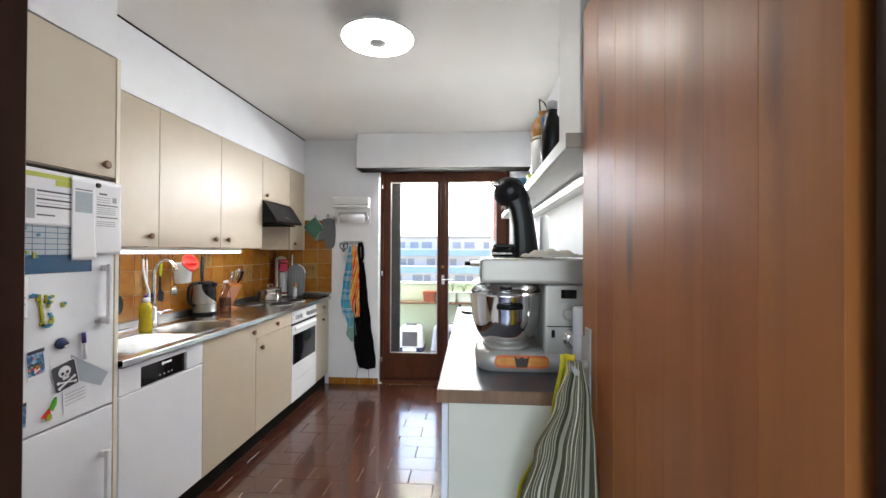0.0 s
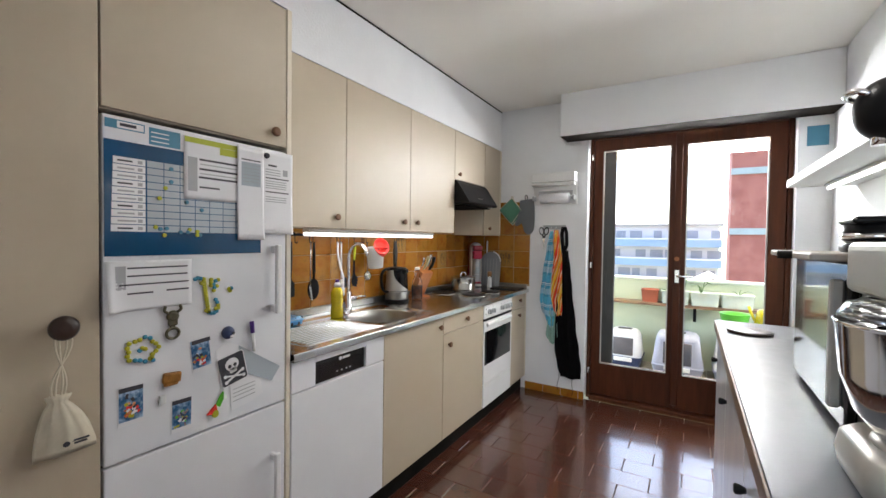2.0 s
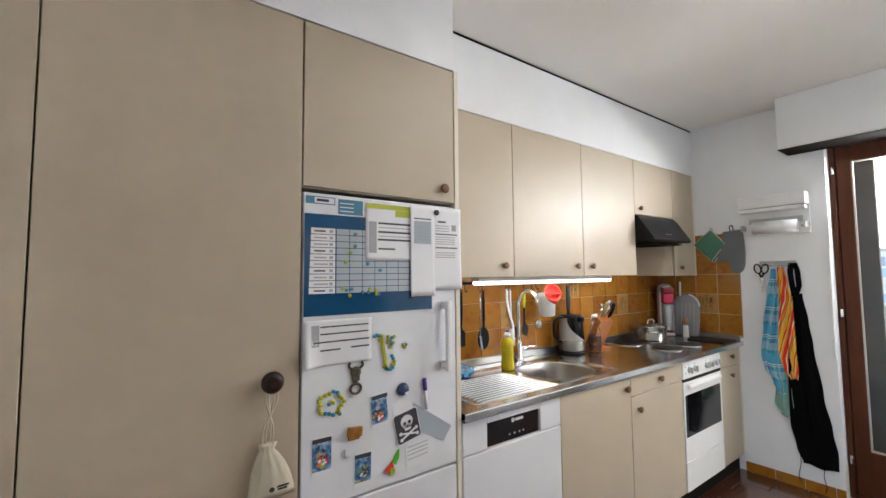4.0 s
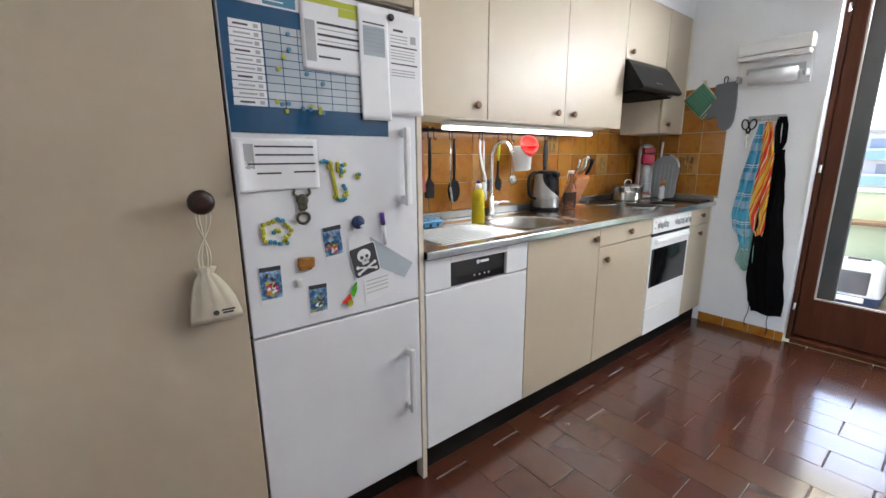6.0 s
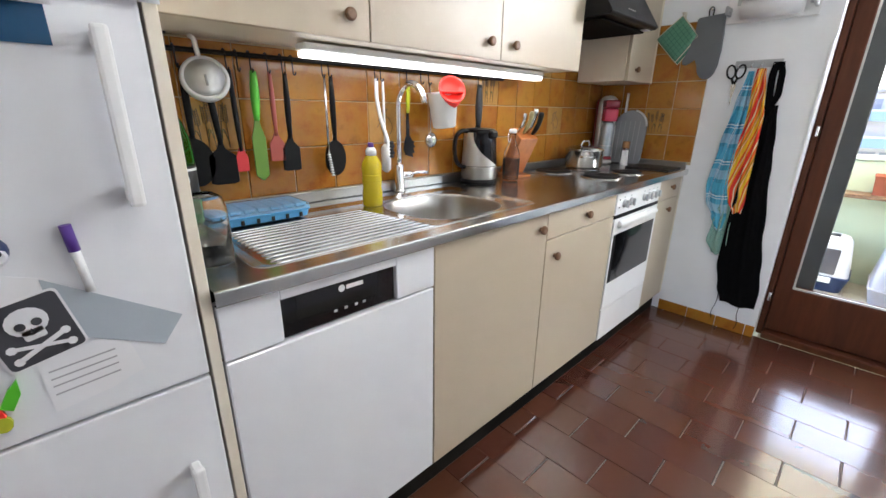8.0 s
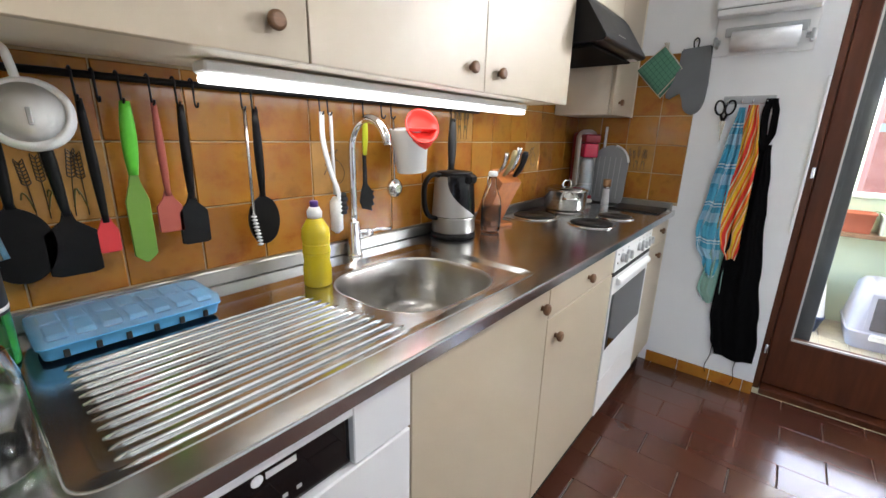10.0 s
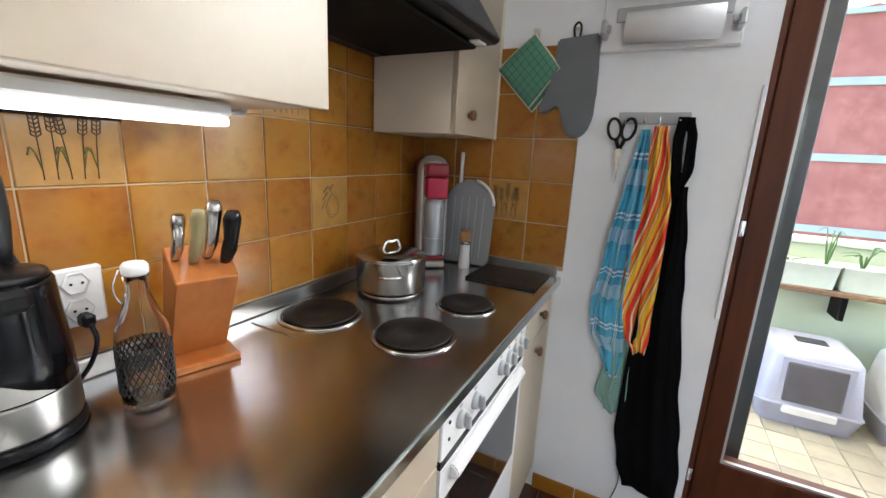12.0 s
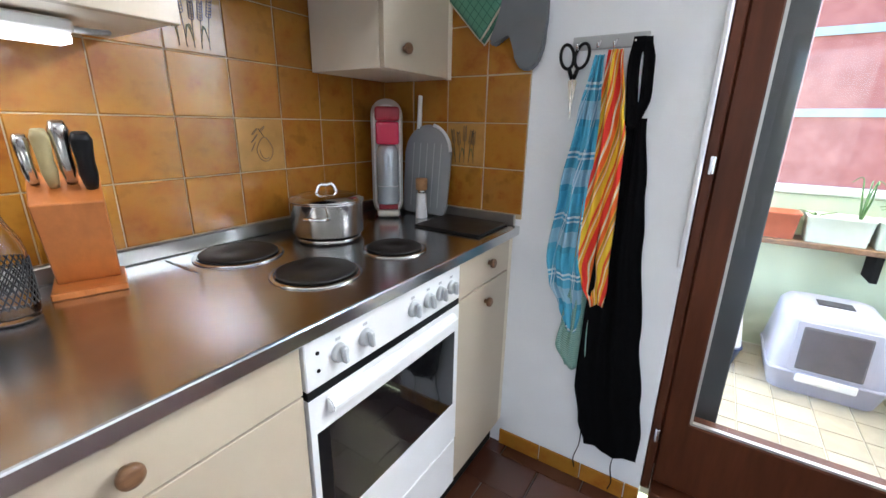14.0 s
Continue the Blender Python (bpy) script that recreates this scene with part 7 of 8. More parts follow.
def wall_shelf():
    t = thing("wall_shelf", (0.39, 2.45, 1.67), "long white wall shelf with a lit tube beneath", "shelf")
    box_part("board", (0.24, RW - 0.002, 1.19, 3.72, 1.672, 1.716), M["shelf_white"], t, 0.002)
    box_part("end_cap", (0.2405, RW - 0.003, 1.1855, 1.1895, 1.6725, 1.7155), M["shelf_end"], t, 0.0005, "grey brown end face")
    l = thing("tube_light", (0.40, 2.58, 1.64), "lit white tube lamp under the wall shelf", "light")
    box_part("housing", (0.382, 0.418, 1.57, 3.60, 1.6565, 1.6715), M["plastic_white"], l, 0.003)
    tube_part("tube", [(0.40, 1.575, 1.6485), (0.40, 3.595, 1.6485)], 0.0075, M["strip_glow"], l, "glowing tube", steps=12)
    c = thing("wall_cupboard", (0.4, 1.36, 1.716), "white cupboard standing on the wall shelf", "cupboard")
    box_part("body", (0.304, RW - 0.002, 1.205, 1.50, 1.7165, 2.29), M["shelf_white"], c, 0.003)
    box_part("door", (0.286, 0.3035, 1.207, 1.498, 1.7185, 2.288), M["shelf_white"], c, 0.004)
    w = thing("wire_stand", (0.36, 1.33, 2.2905), "bent black wire stand with a small dark pennant", "stand")
    tube_part("wire", [(0.33, 1.38, 2.2925), (0.352, 1.36, 2.42), (0.375, 1.345, 2.40)], 0.0025, M["dark_gap"], w, steps=6)
    bm = bmesh.new()
    add_prism(bm, [(0.345, 2.291), (0.372, 2.345), (0.392, 2.291)], lambda u, v, q: Vector((u, 1.34 + q, v)), 0.002)
    part("flag", bm, M["black"], w)
    s = thing("shelf_socket", (0.43, 1.40, 1.53), "black socket block hanging under the shelf end", "socket")
    bm = bmesh.new()
    add_box(bm, 0.415, 0.455, 1.375, 1.435, 1.50, 1.655, 0.008, 2)
    add_box(bm, 0.425, 0.445, 1.39, 1.42, 1.653, 1.6718, 0.002)
    k = part("block", bm, M["black"], s)
    lathe_part("inset", [(0.016, 0), (0.014, -0.004)], (0.4145, 1.405, 1.545), M["silver"], k, "", "x", 16)
    tube_part("cable", smooth_line([(0.43, 1.436, 1.60), (0.42, 1.48, 1.62), (0.41, 1.53, 1.645), (0.40, 1.57, 1.662)], 4), 0.0022, M["grey_plastic"], s, steps=6)


wall_shelf()
SH = 1.7165


def shelf_things():
    for x, y, h, r in ((0.280, 1.60, 0.205, 0.040), (0.286, 1.69, 0.190, 0.036)):
        t = thing("black_flask", (x, y, SH), "black drinking flask with grey lid on the shelf", "flask", "flasks on the shelf")
        lathe_part("body", [(r - 0.004, 0), (r, 0.004), (r, h * 0.6), (r * 0.8, h * 0.8), (r * 0.5, h * 0.92), (r * 0.5, h)], (x, y, SH), M["black"], t, steps=28)
        lathe_part("lid", [(r * 0.55, h + 0.0004), (r * 0.55, h + 0.030), (r * 0.45, h + 0.034)], (x, y, SH), M["grey_plastic"], t, steps=20)
    t = thing("white_canister", (0.29, 1.81, SH), "white storage canister on the shelf", "canister")
    lathe_part("body", [(0.058, 0), (0.060, 0.004), (0.060, 0.135), (0.056, 0.14)], (0.29, 1.81, SH), M["plastic_white"], t, steps=32)
    lathe_part("lid", [(0.061, 0.1405), (0.061, 0.152), (0.055, 0.156)], (0.29, 1.81, SH), M["cream_cloth"], t, "cream lid", steps=32)
    # paper bag with brown contents on the canister
    t = thing("brown_food_bag", (0.29, 1.845, SH + 0.157), "crinkled clear bag of brown rolls on the canister", "bag")
    rnd = random.Random(4)
    bm = bmesh.new()
    loops = []
    for i, (z, r) in enumerate(((0, 0.035), (0.012, 0.048), (0.04, 0.055), (0.07, 0.046), (0.095, 0.030), (0.11, 0.014), (0.125, 0.022))):
        loops.append([(0.29 + r * (1 + rnd.uniform(-0.22, 0.22)) * math.cos(2 * math.pi * k / 14), 1.845 + r * (1 + rnd.uniform(-0.22, 0.22)) * math.sin(2 * math.pi * k / 14), SH + 0.1572 + z) for k in range(14)])
    loft(bm, loops)
    part("bag", bm, M["bread"], t)
    t = thing("blue_packet", (0.33, 1.765, SH), "bright blue packet leaning on the shelf", "packet")
    bm = bmesh.new()
    add_box(bm, 0.262, 0.36, 1.724, 1.738, SH + 0.001, SH + 0.225, 0.005)
    part("packet", bm, M["blue_plastic"], t)
    t = thing("small_pennant", (0.30, 1.90, SH), "small red pennant on a bent wire stand", "pennant")
    tube_part("wire", [(0.300, 1.900, SH), (0.280, 1.900, SH + 0.36), (0.302, 1.893, SH + 0.34), (0.322, 1.885, SH + 0.28)], 0.003, M["dark_gap"], t, steps=6)
    bm = bmesh.new()
    add_prism(bm, [(0.283, SH + 0.24), (0.318, SH + 0.33), (0.326, SH + 0.24)], lambda u, v, w: Vector((u, 1.882 + w, v)), 0.002)
    part("flag", bm, M["bright_red"], t)
    t = thing("patterned_jar", (0.30, 1.965, SH), "brown patterned jar with yellow lid on the shelf", "jar")
    lathe_part("body", [(0.036, 0), (0.042, 0.01), (0.046, 0.06), (0.040, 0.10), (0.03, 0.115)], (0.30, 1.965, SH), M["bronze"], t, steps=24)
    lathe_part("lid", [(0.034, 0.1155), (0.034, 0.13), (0.012, 0.14)], (0.30, 1.965, SH), M["bread"], t, steps=24)
    t = thing("fruit_bowl", (0.30, 2.09, SH), "small yellow bowl on the shelf", "bowl")
    lathe_part("bowl", [(0.025, 0), (0.03, 0.004), (0.055, 0.045), (0.052, 0.046), (0.028, 0.01)], (0.30, 2.09, SH), M["lime"], t, steps=24)


shelf_things()
t = thing("blue_notice", (0.45, W, 2.0), "small blue notice on the wall beside the door", "notice")
box_part("card", (0.405, 0.515, W - 0.004, W - 0.001, 1.99, 2.12), M["teal"], t, 0.0005)

# towels on the door handle
t = thing("striped_hand_towel", (0.215, 1.05, 0.35), "olive grey and cream striped towel hanging on the door handle", "towel")
lift = lambda u, z, w: Vector((u, 1.062 - w + 0.02 * max(0, 1.0 - z), z))
drape("cloth", [(1.090, 0.212, 0.254), (1.0, 0.178, 0.268), (0.875, 0.124, 0.276), (0.745, 0.088, 0.282), (0.5, 0.066, 0.286), (0.32, 0.06, 0.286)], lift, M["striped_towel"], t, folds=1.9, depth=0.05, phase=0.4, width=0.36, nu=40, slant=0.05)
t = thing("yellow_cleaning_cloth", (0.19, 1.1, 0.4), "bright yellow cloth hanging behind the striped towel", "cloth")
lift = lambda u, z, w: Vector((u, 1.092 - w, z))
drape("cloth", [(1.100, 0.206, 0.246), (0.95, 0.182, 0.232), (0.857, 0.142, 0.225), (0.74, 0.094, 0.215), (0.60, 0.056, 0.20), (0.42, 0.034, 0.20)], lift, M["yellow_cloth"], t, folds=1.4, depth=0.018, phase=1.4, width=0.25, nu=20)

# ---------- ceiling lamp ----------
t = thing("ceiling_lamp", (-0.52, 2.075, CEIL), "round white lit ceiling lamp with a grey centre", "ceiling lamp")
c = (-0.52, 2.075, CEIL - 0.0005)
lathe_part("base", [(0.120, 0), (0.128, -0.004), (0.132, -0.040), (0.186, -0.047), (0.189, -0.050), (0.188, -0.058), (0.184, -0.0595)], c, M["plastic_white"], t, steps=48)
lathe_part("diffuser", [(0.1835, -0.060), (0.181, -0.065), (0.165, -0.072), (0.130, -0.077), (0.046, -0.080), (0.0455, -0.078)], c, M["lamp_glow"], t, "glowing opal ring", steps=48)
lathe_part("centre_cap", [(0.045, -0.075), (0.045, -0.083), (0.030, -0.087), (0.004, -0.088)], c, M["grey_plastic"], t, "grey centre cap", steps=32)

# ---------- balcony and the view ----------
M["balcony_tile"] = shift_by_random(material("beige_balcony_tile", (0.40, 0.36, 0.29), 0.6, var=0.12, scale=12, bump=0.15, fine=80), 0.16)
M["render_green"] = material("pale_green_render", (0.57, 0.61, 0.43), 0.85, var=0.06, scale=4, bump=0.3, fine=80)
M["render_white"] = material("pale_render", (0.72, 0.70, 0.64), 0.85, var=0.06, scale=3, bump=0.3, fine=80)
M["terracotta"] = material("terracotta", (0.38, 0.10, 0.05), 0.75, var=0.12, scale=15)
M["planter"] = material("pale_planter", (0.66, 0.70, 0.60), 0.6, var=0.06, scale=12)
M["soil"] = material("soil", (0.05, 0.035, 0.025), 0.95, var=0.3, scale=50, bump=0.5, fine=200)
M["leaf"] = material("leaf_green", (0.11, 0.20, 0.06), 0.5, var=0.2, scale=30)
M["lilac"] = material("lilac_plastic", (0.42, 0.42, 0.52), 0.4, var=0.05)
M["pale_plastic"] = material("pale_plastic", (0.70, 0.70, 0.74), 0.4, var=0.04)
M["awning"] = stripe_material("striped_awning", (0.76, 0.73, 0.62), [("X", 0.12, 0.0, 0.05, (0.78, 0.74, 0.62), 0.9), ("X", 0.12, 0.055, 0.06, (0.60, 0.45, 0.15), 0.6)])
nt = M["awning"].node_tree
tr_, mx_ = nt.nodes.new("ShaderNodeBsdfTranslucent"), nt.nodes.new("ShaderNodeMixShader")
pb_, out_ = nt.nodes["Principled BSDF"], nt.nodes["Material Output"]
nt.links.new(pb_.inputs["Base Color"].links[0].from_socket, tr_.inputs["Color"])
mx_.inputs["Fac"].default_value = 0.65
nt.links.new(pb_.outputs[0], mx_.inputs[1])
nt.links.new(tr_.outputs[0], mx_.inputs[2])
nt.links.new(mx_.outputs[0], out_.inputs["Surface"])
M["brick_red"] = material("red_cladding", (0.31, 0.095, 0.072), 0.8, var=0.12, scale=1.5, bump=0.3, fine=30, second=(0.36, 0.13, 0.10), amount=0.7)
M["band_grey"] = material("grey_concrete_band", (0.34, 0.35, 0.34), 0.8, var=0.08, scale=2)
# distance haze is mixed into these colours: windows paler, little contrast to the walls
M["far_white"] = material("far_white_render", (0.46, 0.47, 0.49), 0.8, var=0.05, scale=0.4, bump=0)
M["far_blue"] = material("far_blue_panels", (0.17, 0.25, 0.36), 0.6, var=0.08, scale=0.5, bump=0)
M["far_glass"] = material("far_windows_hazed", (0.20, 0.22, 0.25), 0.4, var=0.1, scale=1, bump=0)
M["roof_grey"] = material("grey_roof", (0.24, 0.23, 0.23), 0.8, var=0.1, scale=1, bump=0)
M["ground"] = material("grass_ground", (0.10, 0.14, 0.05), 0.9, var=0.3, scale=0.3, bump=0, second=(0.2, 0.19, 0.15), amount=0.8)

tagged(box_part("balcony_floor", (-2.6, 2.6, 4.45, 6.0, -0.20, -0.036), M["render_white"], None, 0), "beige tiled balcony floor", "floor", "", "structure")
balcony_slab = bpy.data.objects["balcony_floor"]
tagged(box_part("ceiling_lintel", (-2.6, 2.6, 4.45, 4.62, CEIL, CEIL + 0.62), M["render_white"], None, 0), "short white concrete lintel over the balcony door", "ceiling", "", "structure")
par = thing("parapet", (0, 5.92, -0.03), "pale green rendered balcony parapet with a ledge", "parapet", "", "structure")
box_part("wall", (-2.6, 2.6, 5.86, 5.99, -0.20, 0.905), M["render_green"], par, 0.006)
box_part("ledge", (-2.6, 2.6, 5.66, 5.8595, 0.645, 0.675), M["worktop_edge"], par, 0.004)
box_part("coping", (-2.6, 2.6, 5.84, 6.01, 0.9055, 0.935), M["planter"], par, 0.006)
for x in (-1.3, -0.2, 0.9):
    box_part("bracket", (x, x + 0.03, 5.70, 5.859, 0.50, 0.644), M["dark_gap"], par, 0.002)


def trough(x0, x1, mat, label, plants):
    t = thing("planter", ((x0 + x1) / 2, 5.75, 0.6755), label, "planter", "planters on the ledge")
    bm = bmesh.new()
    lp = lambda d, z: [(x, y, z) for x, y in rounded((x0 + x1) / 2, 5.755, (x1 - x0) / 2 - d, 0.075 - d, 0.012, 2)]
    loft(bm, [lp(0.010, 0.6758), lp(0.0, 0.805), lp(-0.004, 0.806), lp(-0.004, 0.818), lp(0.006, 0.818), lp(0.01, 0.79)])
    part("trough", bm, mat, t)
    bm = bmesh.new()
    loft(bm, [lp(0.0105, 0.787), lp(0.011, 0.791)])
    part("soil", bm, M["soil"], t)
    rnd = random.Random(int(x0 * 100) + 500)
    for px, n, h in plants:
        p = thing("succulent", (px, 5.755, 0.791), "small pale green pot plant with curling stems", "plant", "plants in the planters")
        for k in range(n):
            a = 2 * math.pi * k / n + rnd.uniform(-0.3, 0.3)
            d = Vector((math.cos(a), math.sin(a) * 0.6, 0))
            ln = h * rnd.uniform(0.6, 1.1)
            b = Vector((px, 5.755, 0.790))
            pts = smooth_line([b, b + d * 0.02 + Vector((0, 0, ln * 0.6)), b + d * 0.06 * rnd.uniform(0.4, 1.4) + Vector((0, 0, ln)), b + d * 0.10 * rnd.uniform(0.6, 1.3) + Vector((0, 0, ln * rnd.uniform(0.75, 1.0)))], 4)
            q = len(pts)
            tube_part("stem", pts, 0.008, M["leaf"], p, steps=6, radii=[0.010 * (1 - 0.75 * i / q) for i in range(q)], flat=0.5)


trough(-0.70, -0.53, M["terracotta"], "small terracotta planter on the ledge", [])
trough(-0.50, -0.24, M["planter"], "pale plastic planter with curling succulents", [(-0.46, 3, 0.04), (-0.29, 4, 0.22)])
trough(-0.225, 0.03, M["planter"], "pale plastic planter with a spiky succulent", [(-0.13, 7, 0.14)])
trough(0.045, 0.32, M["planter"], "pale plastic planter on the ledge", [(0.2, 4, 0.07)])


M["flap_dark"] = material("smoky_plastic", (0.12, 0.11, 0.12), 0.2, var=0.15, scale=6, coat=0.3)


def litter_box(x0, x1, y0, y1, h, mat, base, label):
    t = thing("litter_box", ((x0 + x1) / 2, (y0 + y1) / 2, -0.03), label, "litter box", "litter boxes on the balcony")
    cx, cy, hx, hy = (x0 + x1) / 2, (y0 + y1) / 2, (x1 - x0) / 2, (y1 - y0) / 2
    lp = lambda d, z: [(x, y, z) for x, y in rounded(cx, cy, hx - d, hy - d, 0.05, 3)]
    bm = bmesh.new()
    loft(bm, [lp(0.025, -0.0285), lp(0.0, 0.08), lp(-0.005, 0.085), lp(0.0, 0.095)])
    part("tray", bm, base, t)
    bm = bmesh.new()
    loft(bm, [lp(0.004, 0.0955), lp(0.012, 0.16), lp(0.035, h - 0.05), lp(0.06, h - 0.012), lp(0.09, h)])
    hood_ = part("hood", bm, mat, t)
    bm = bmesh.new()
    add_box(bm, cx - hx * 0.55, cx + hx * 0.55, y0 + 0.006, y0 + 0.026, 0.11, h - 0.07, 0.012, 2, m=Matrix.Rotation(radians(-6), 3, "X"))
    fl = part("flap", bm, M["flap_dark"], hood_, "smoky see-through flap")
    bm = bmesh.new()
    add_ring(bm, (cx - hx * 0.66, cx + hx * 0.66, 0.10, h - 0.05), (cx - hx * 0.54, cx + hx * 0.54, 0.12, h - 0.08), lambda u, v, w: Vector((u, y0 + 0.002 + w + (v - 0.1) * 0.10, v)), 0.012)
    part("flap_frame", bm, mat, hood_)
    box_part("clip", (cx - hx * 0.5, cx + hx * 0.5, y0 - 0.010, y0 + 0.02, 0.045, 0.09), M["plastic_white"], t, 0.006)
    box_part("vent", (cx - 0.07, cx + 0.07, cy - 0.05, cy + 0.03, h + 0.0005, h + 0.006), M["ink"], hood_, 0.002, "dark vent in the lid")


litter_box(-1.03, -0.66, 5.42, 5.80, 0.37, M["pale_plastic"], M["navy"], "white hooded litter box with dark blue base")
litter_box(-0.56, -0.10, 5.33, 5.78, 0.40, M["lilac"], M["lilac"], "lilac hooded litter box with flap")
litter_box(-0.02, 0.36, 5.36, 5.78, 0.42, M["pale_plastic"], M["lilac"], "white hooded litter box beside the lilac one")
t = thing("purple_tub", (0.30, 4.95, -0.03), "dark purple plastic tub on the balcony floor", "tub")
bm = bmesh.new()
lp = lambda d, z: [(x, y, z) for x, y in rounded(0.28, 4.95, 0.20 - d, 0.16 - d, 0.06, 4)]
loft(bm, [lp(0.04, -0.0285), lp(0.0, 0.15), lp(-0.012, 0.155), lp(-0.012, 0.165), lp(0.005, 0.165), lp(0.045, -0.01)])
part("tub", bm, M["purple"], t)
t = thing("green_tub", (0.17, 5.30, -0.03), "bright green plastic tub on a white box", "tub")
box_part("stand", (0.03, 0.42, 5.03, 5.28, -0.029, 0.56), M["pale_plastic"], t, 0.01)
lathe_part("tub", [(0.09, 0.561), (0.115, 0.70), (0.12, 0.705), (0.11, 0.70), (0.08, 0.57)], (0.12, 5.155, 0), M["green_plastic"], t, "green tub", steps=28)
t = thing("yellow_watering_can", (0.34, 5.16, 0.561), "yellow watering can standing beside the green tub", "watering can")
lathe_part("body", [(0.06, 0), (0.065, 0.01), (0.06, 0.16), (0.045, 0.19), (0.03, 0.20)], (0.335, 5.16, 0.5615), M["soap_yellow"], t, steps=24)
tube_part("spout", [(0.285, 5.16, 0.62), (0.24, 5.16, 0.72), (0.22, 5.16, 0.78)], 0.012, M["soap_yellow"], t)

# awning with its scalloped valance
t = thing("awning", (0, 5.8, 2.5), "cream striped awning with a scalloped valance", "awning")
bm = bmesh.new()
uvl = bm.loops.layers.uv.new("UVMap")
vs = {}
for x in (-2.6, 2.6):
    vs[x] = (bm.verts.new((x, 4.60, 3.00)), bm.verts.new((x, 7.0, 2.66)))
f = bm.faces.new((vs[-2.6][0], vs[2.6][0], vs[2.6][1], vs[-2.6][1]))
for lp_, u in zip(f.loops, ((0, 0), (5.2, 0), (5.2, 1.4), (0, 1.4))):
    lp_[uvl].uv = u
ob = part("canopy", bm, M["awning"], t)
sd = ob.modifiers.new("thickness", "SOLIDIFY")
sd.thickness = 0.003
bm = bmesh.new()
uvl = bm.loops.layers.uv.new("UVMap")
n = 180
prev = None
for i in range(n + 1):
    x = -2.6 + 5.2 * i / n
    a = bm.verts.new((x, 7.002, 2.658))
    b = bm.verts.new((x, 7.006 + 0.01 * math.sin(x * 9), 2.525 - 0.022 * abs(math.sin(x * math.pi / 0.24))))
    if prev:
        f = bm.faces.new((prev[0], a, b, prev[1]))
        for lp_, u in zip(f.loops, ((prev[2], 0), (x, 0), (x, 0.1), (prev[2], 0.1))):
            lp_[uvl].uv = (u[0] + 3, u[1])
    prev = (a, b, x)
ob = part("valance", bm, M["awning"], t)
sd = ob.modifiers.new("thickness", "SOLIDIFY")
sd.thickness = 0.002
tube_part("front_bar", [(-2.6, 7.0, 2.665), (2.6, 7.0, 2.665)], 0.016, M["plastic_white"], t)
for x in (-2.45, 2.45):
    tube_part("arm", [(x, 4.46, 2.95), (x, 5.8, 2.80), (x, 6.99, 2.66)], 0.016, M["plastic_white"], t)

# neighbouring red house
t = thing("red_house", (12, 26, -9), "red clad apartment house with grey concrete bands", "house")
box_part("wall", (1.35, 24.0, 25.0, 27.0, -9.0, 7.2), M["brick_red"], t, 0)
box_part("wall", (3.4, 24.0, 27.001, 33.4, -9.0, 12.0), M["brick_red"], t, 0)
for z in (-7.0, -4.07, -1.15, 1.76, 4.65):
    box_part("band", (1.32, 24.02, 24.93, 24.9995, z, z + 0.30), M["band_grey"], t, 0)
box_part("parapet_cap", (1.25, 24.1, 24.9, 26.9, 7.2005, 7.4), M["band_grey"], t, 0)
box_part("roof_edge", (3.3, 24.1, 26.95, 33.5, 12.001, 12.25), M["band_grey"], t, 0)
for k in range(5):
    w = box_part("window", (5.0 + 3.6 * k, 6.6 + 3.6 * k, 26.93, 27.0005, 8.4, 10.0), M["far_glass"], t, 0)

# long pale block in the distance with blue balcony bands
t = thing("apartment_block", (-18, 60, -9), "long pale apartment block with blue balcony bands", "house")
box_part("wall", (-46.0, 2.5, 58.0, 70.0, -9.0, 3.3), M["far_white"], t, 0)
for k in range(5):
    z = -8.6 + 2.35 * k
    box_part("balcony", (-46.2, 2.7, 56.6, 57.999, z, z + 0.85), M["far_blue"], t, 0)
    box_part("balcony_rail", (-46.2, 2.7, 56.55, 56.65, z + 0.8505, z + 1.0), M["far_white"], t, 0)
    for j in range(24):
        x = -45 + 2.0 * j + 0.35 * ((j * 5 + k) % 3)
        box_part("window", (x, x + 0.9 + 0.25 * ((j + k) % 3), 57.9, 57.9995, z + 1.05, z + 1.95), M["far_glass"], t, 0)
box_part("roof", (-46.4, 2.9, 57.5, 70.4, 3.301, 3.6), M["roof_grey"], t, 0)
for (x, y, w, h) in ((-6.5, 30, 6, -1.6), (-14, 36, 7, -0.6), (1.0, 34, 5, -1.0), (-24, 40, 8, 0.2)):
    t = thing("small_house", (x, y, -9), "small white house with grey gabled roof", "house", "small houses below the balcony")
    box_part("wall", (x - w / 2, x + w / 2, y, y + 7, -9, h - 1.6), M["far_white"], t, 0)
    bm = bmesh.new()
    add_prism(bm, [(x - w / 2 - 0.4, h - 1.7), (x + w / 2 + 0.4, h - 1.7), (x, h)], lambda u, v, q: Vector((u, y - 0.3 + q, v)), 7.6)
    part("roof", bm, M["roof_grey"], t)
    for k in range(3):
        box_part("window", (x - w / 2 + 0.6 + k * w / 3.2, x - w / 2 + 1.5 + k * w / 3.2, y - 0.04, y - 0.0005, h - 3.4, h - 2.2), M["far_glass"], t, 0)
tagged(box_part("ground", (-1500, 1500, 6.4, 3000, -9.6, -9.01), M["ground"], None, 0), "distant grassy ground below the balcony", "ground", "", "structure")

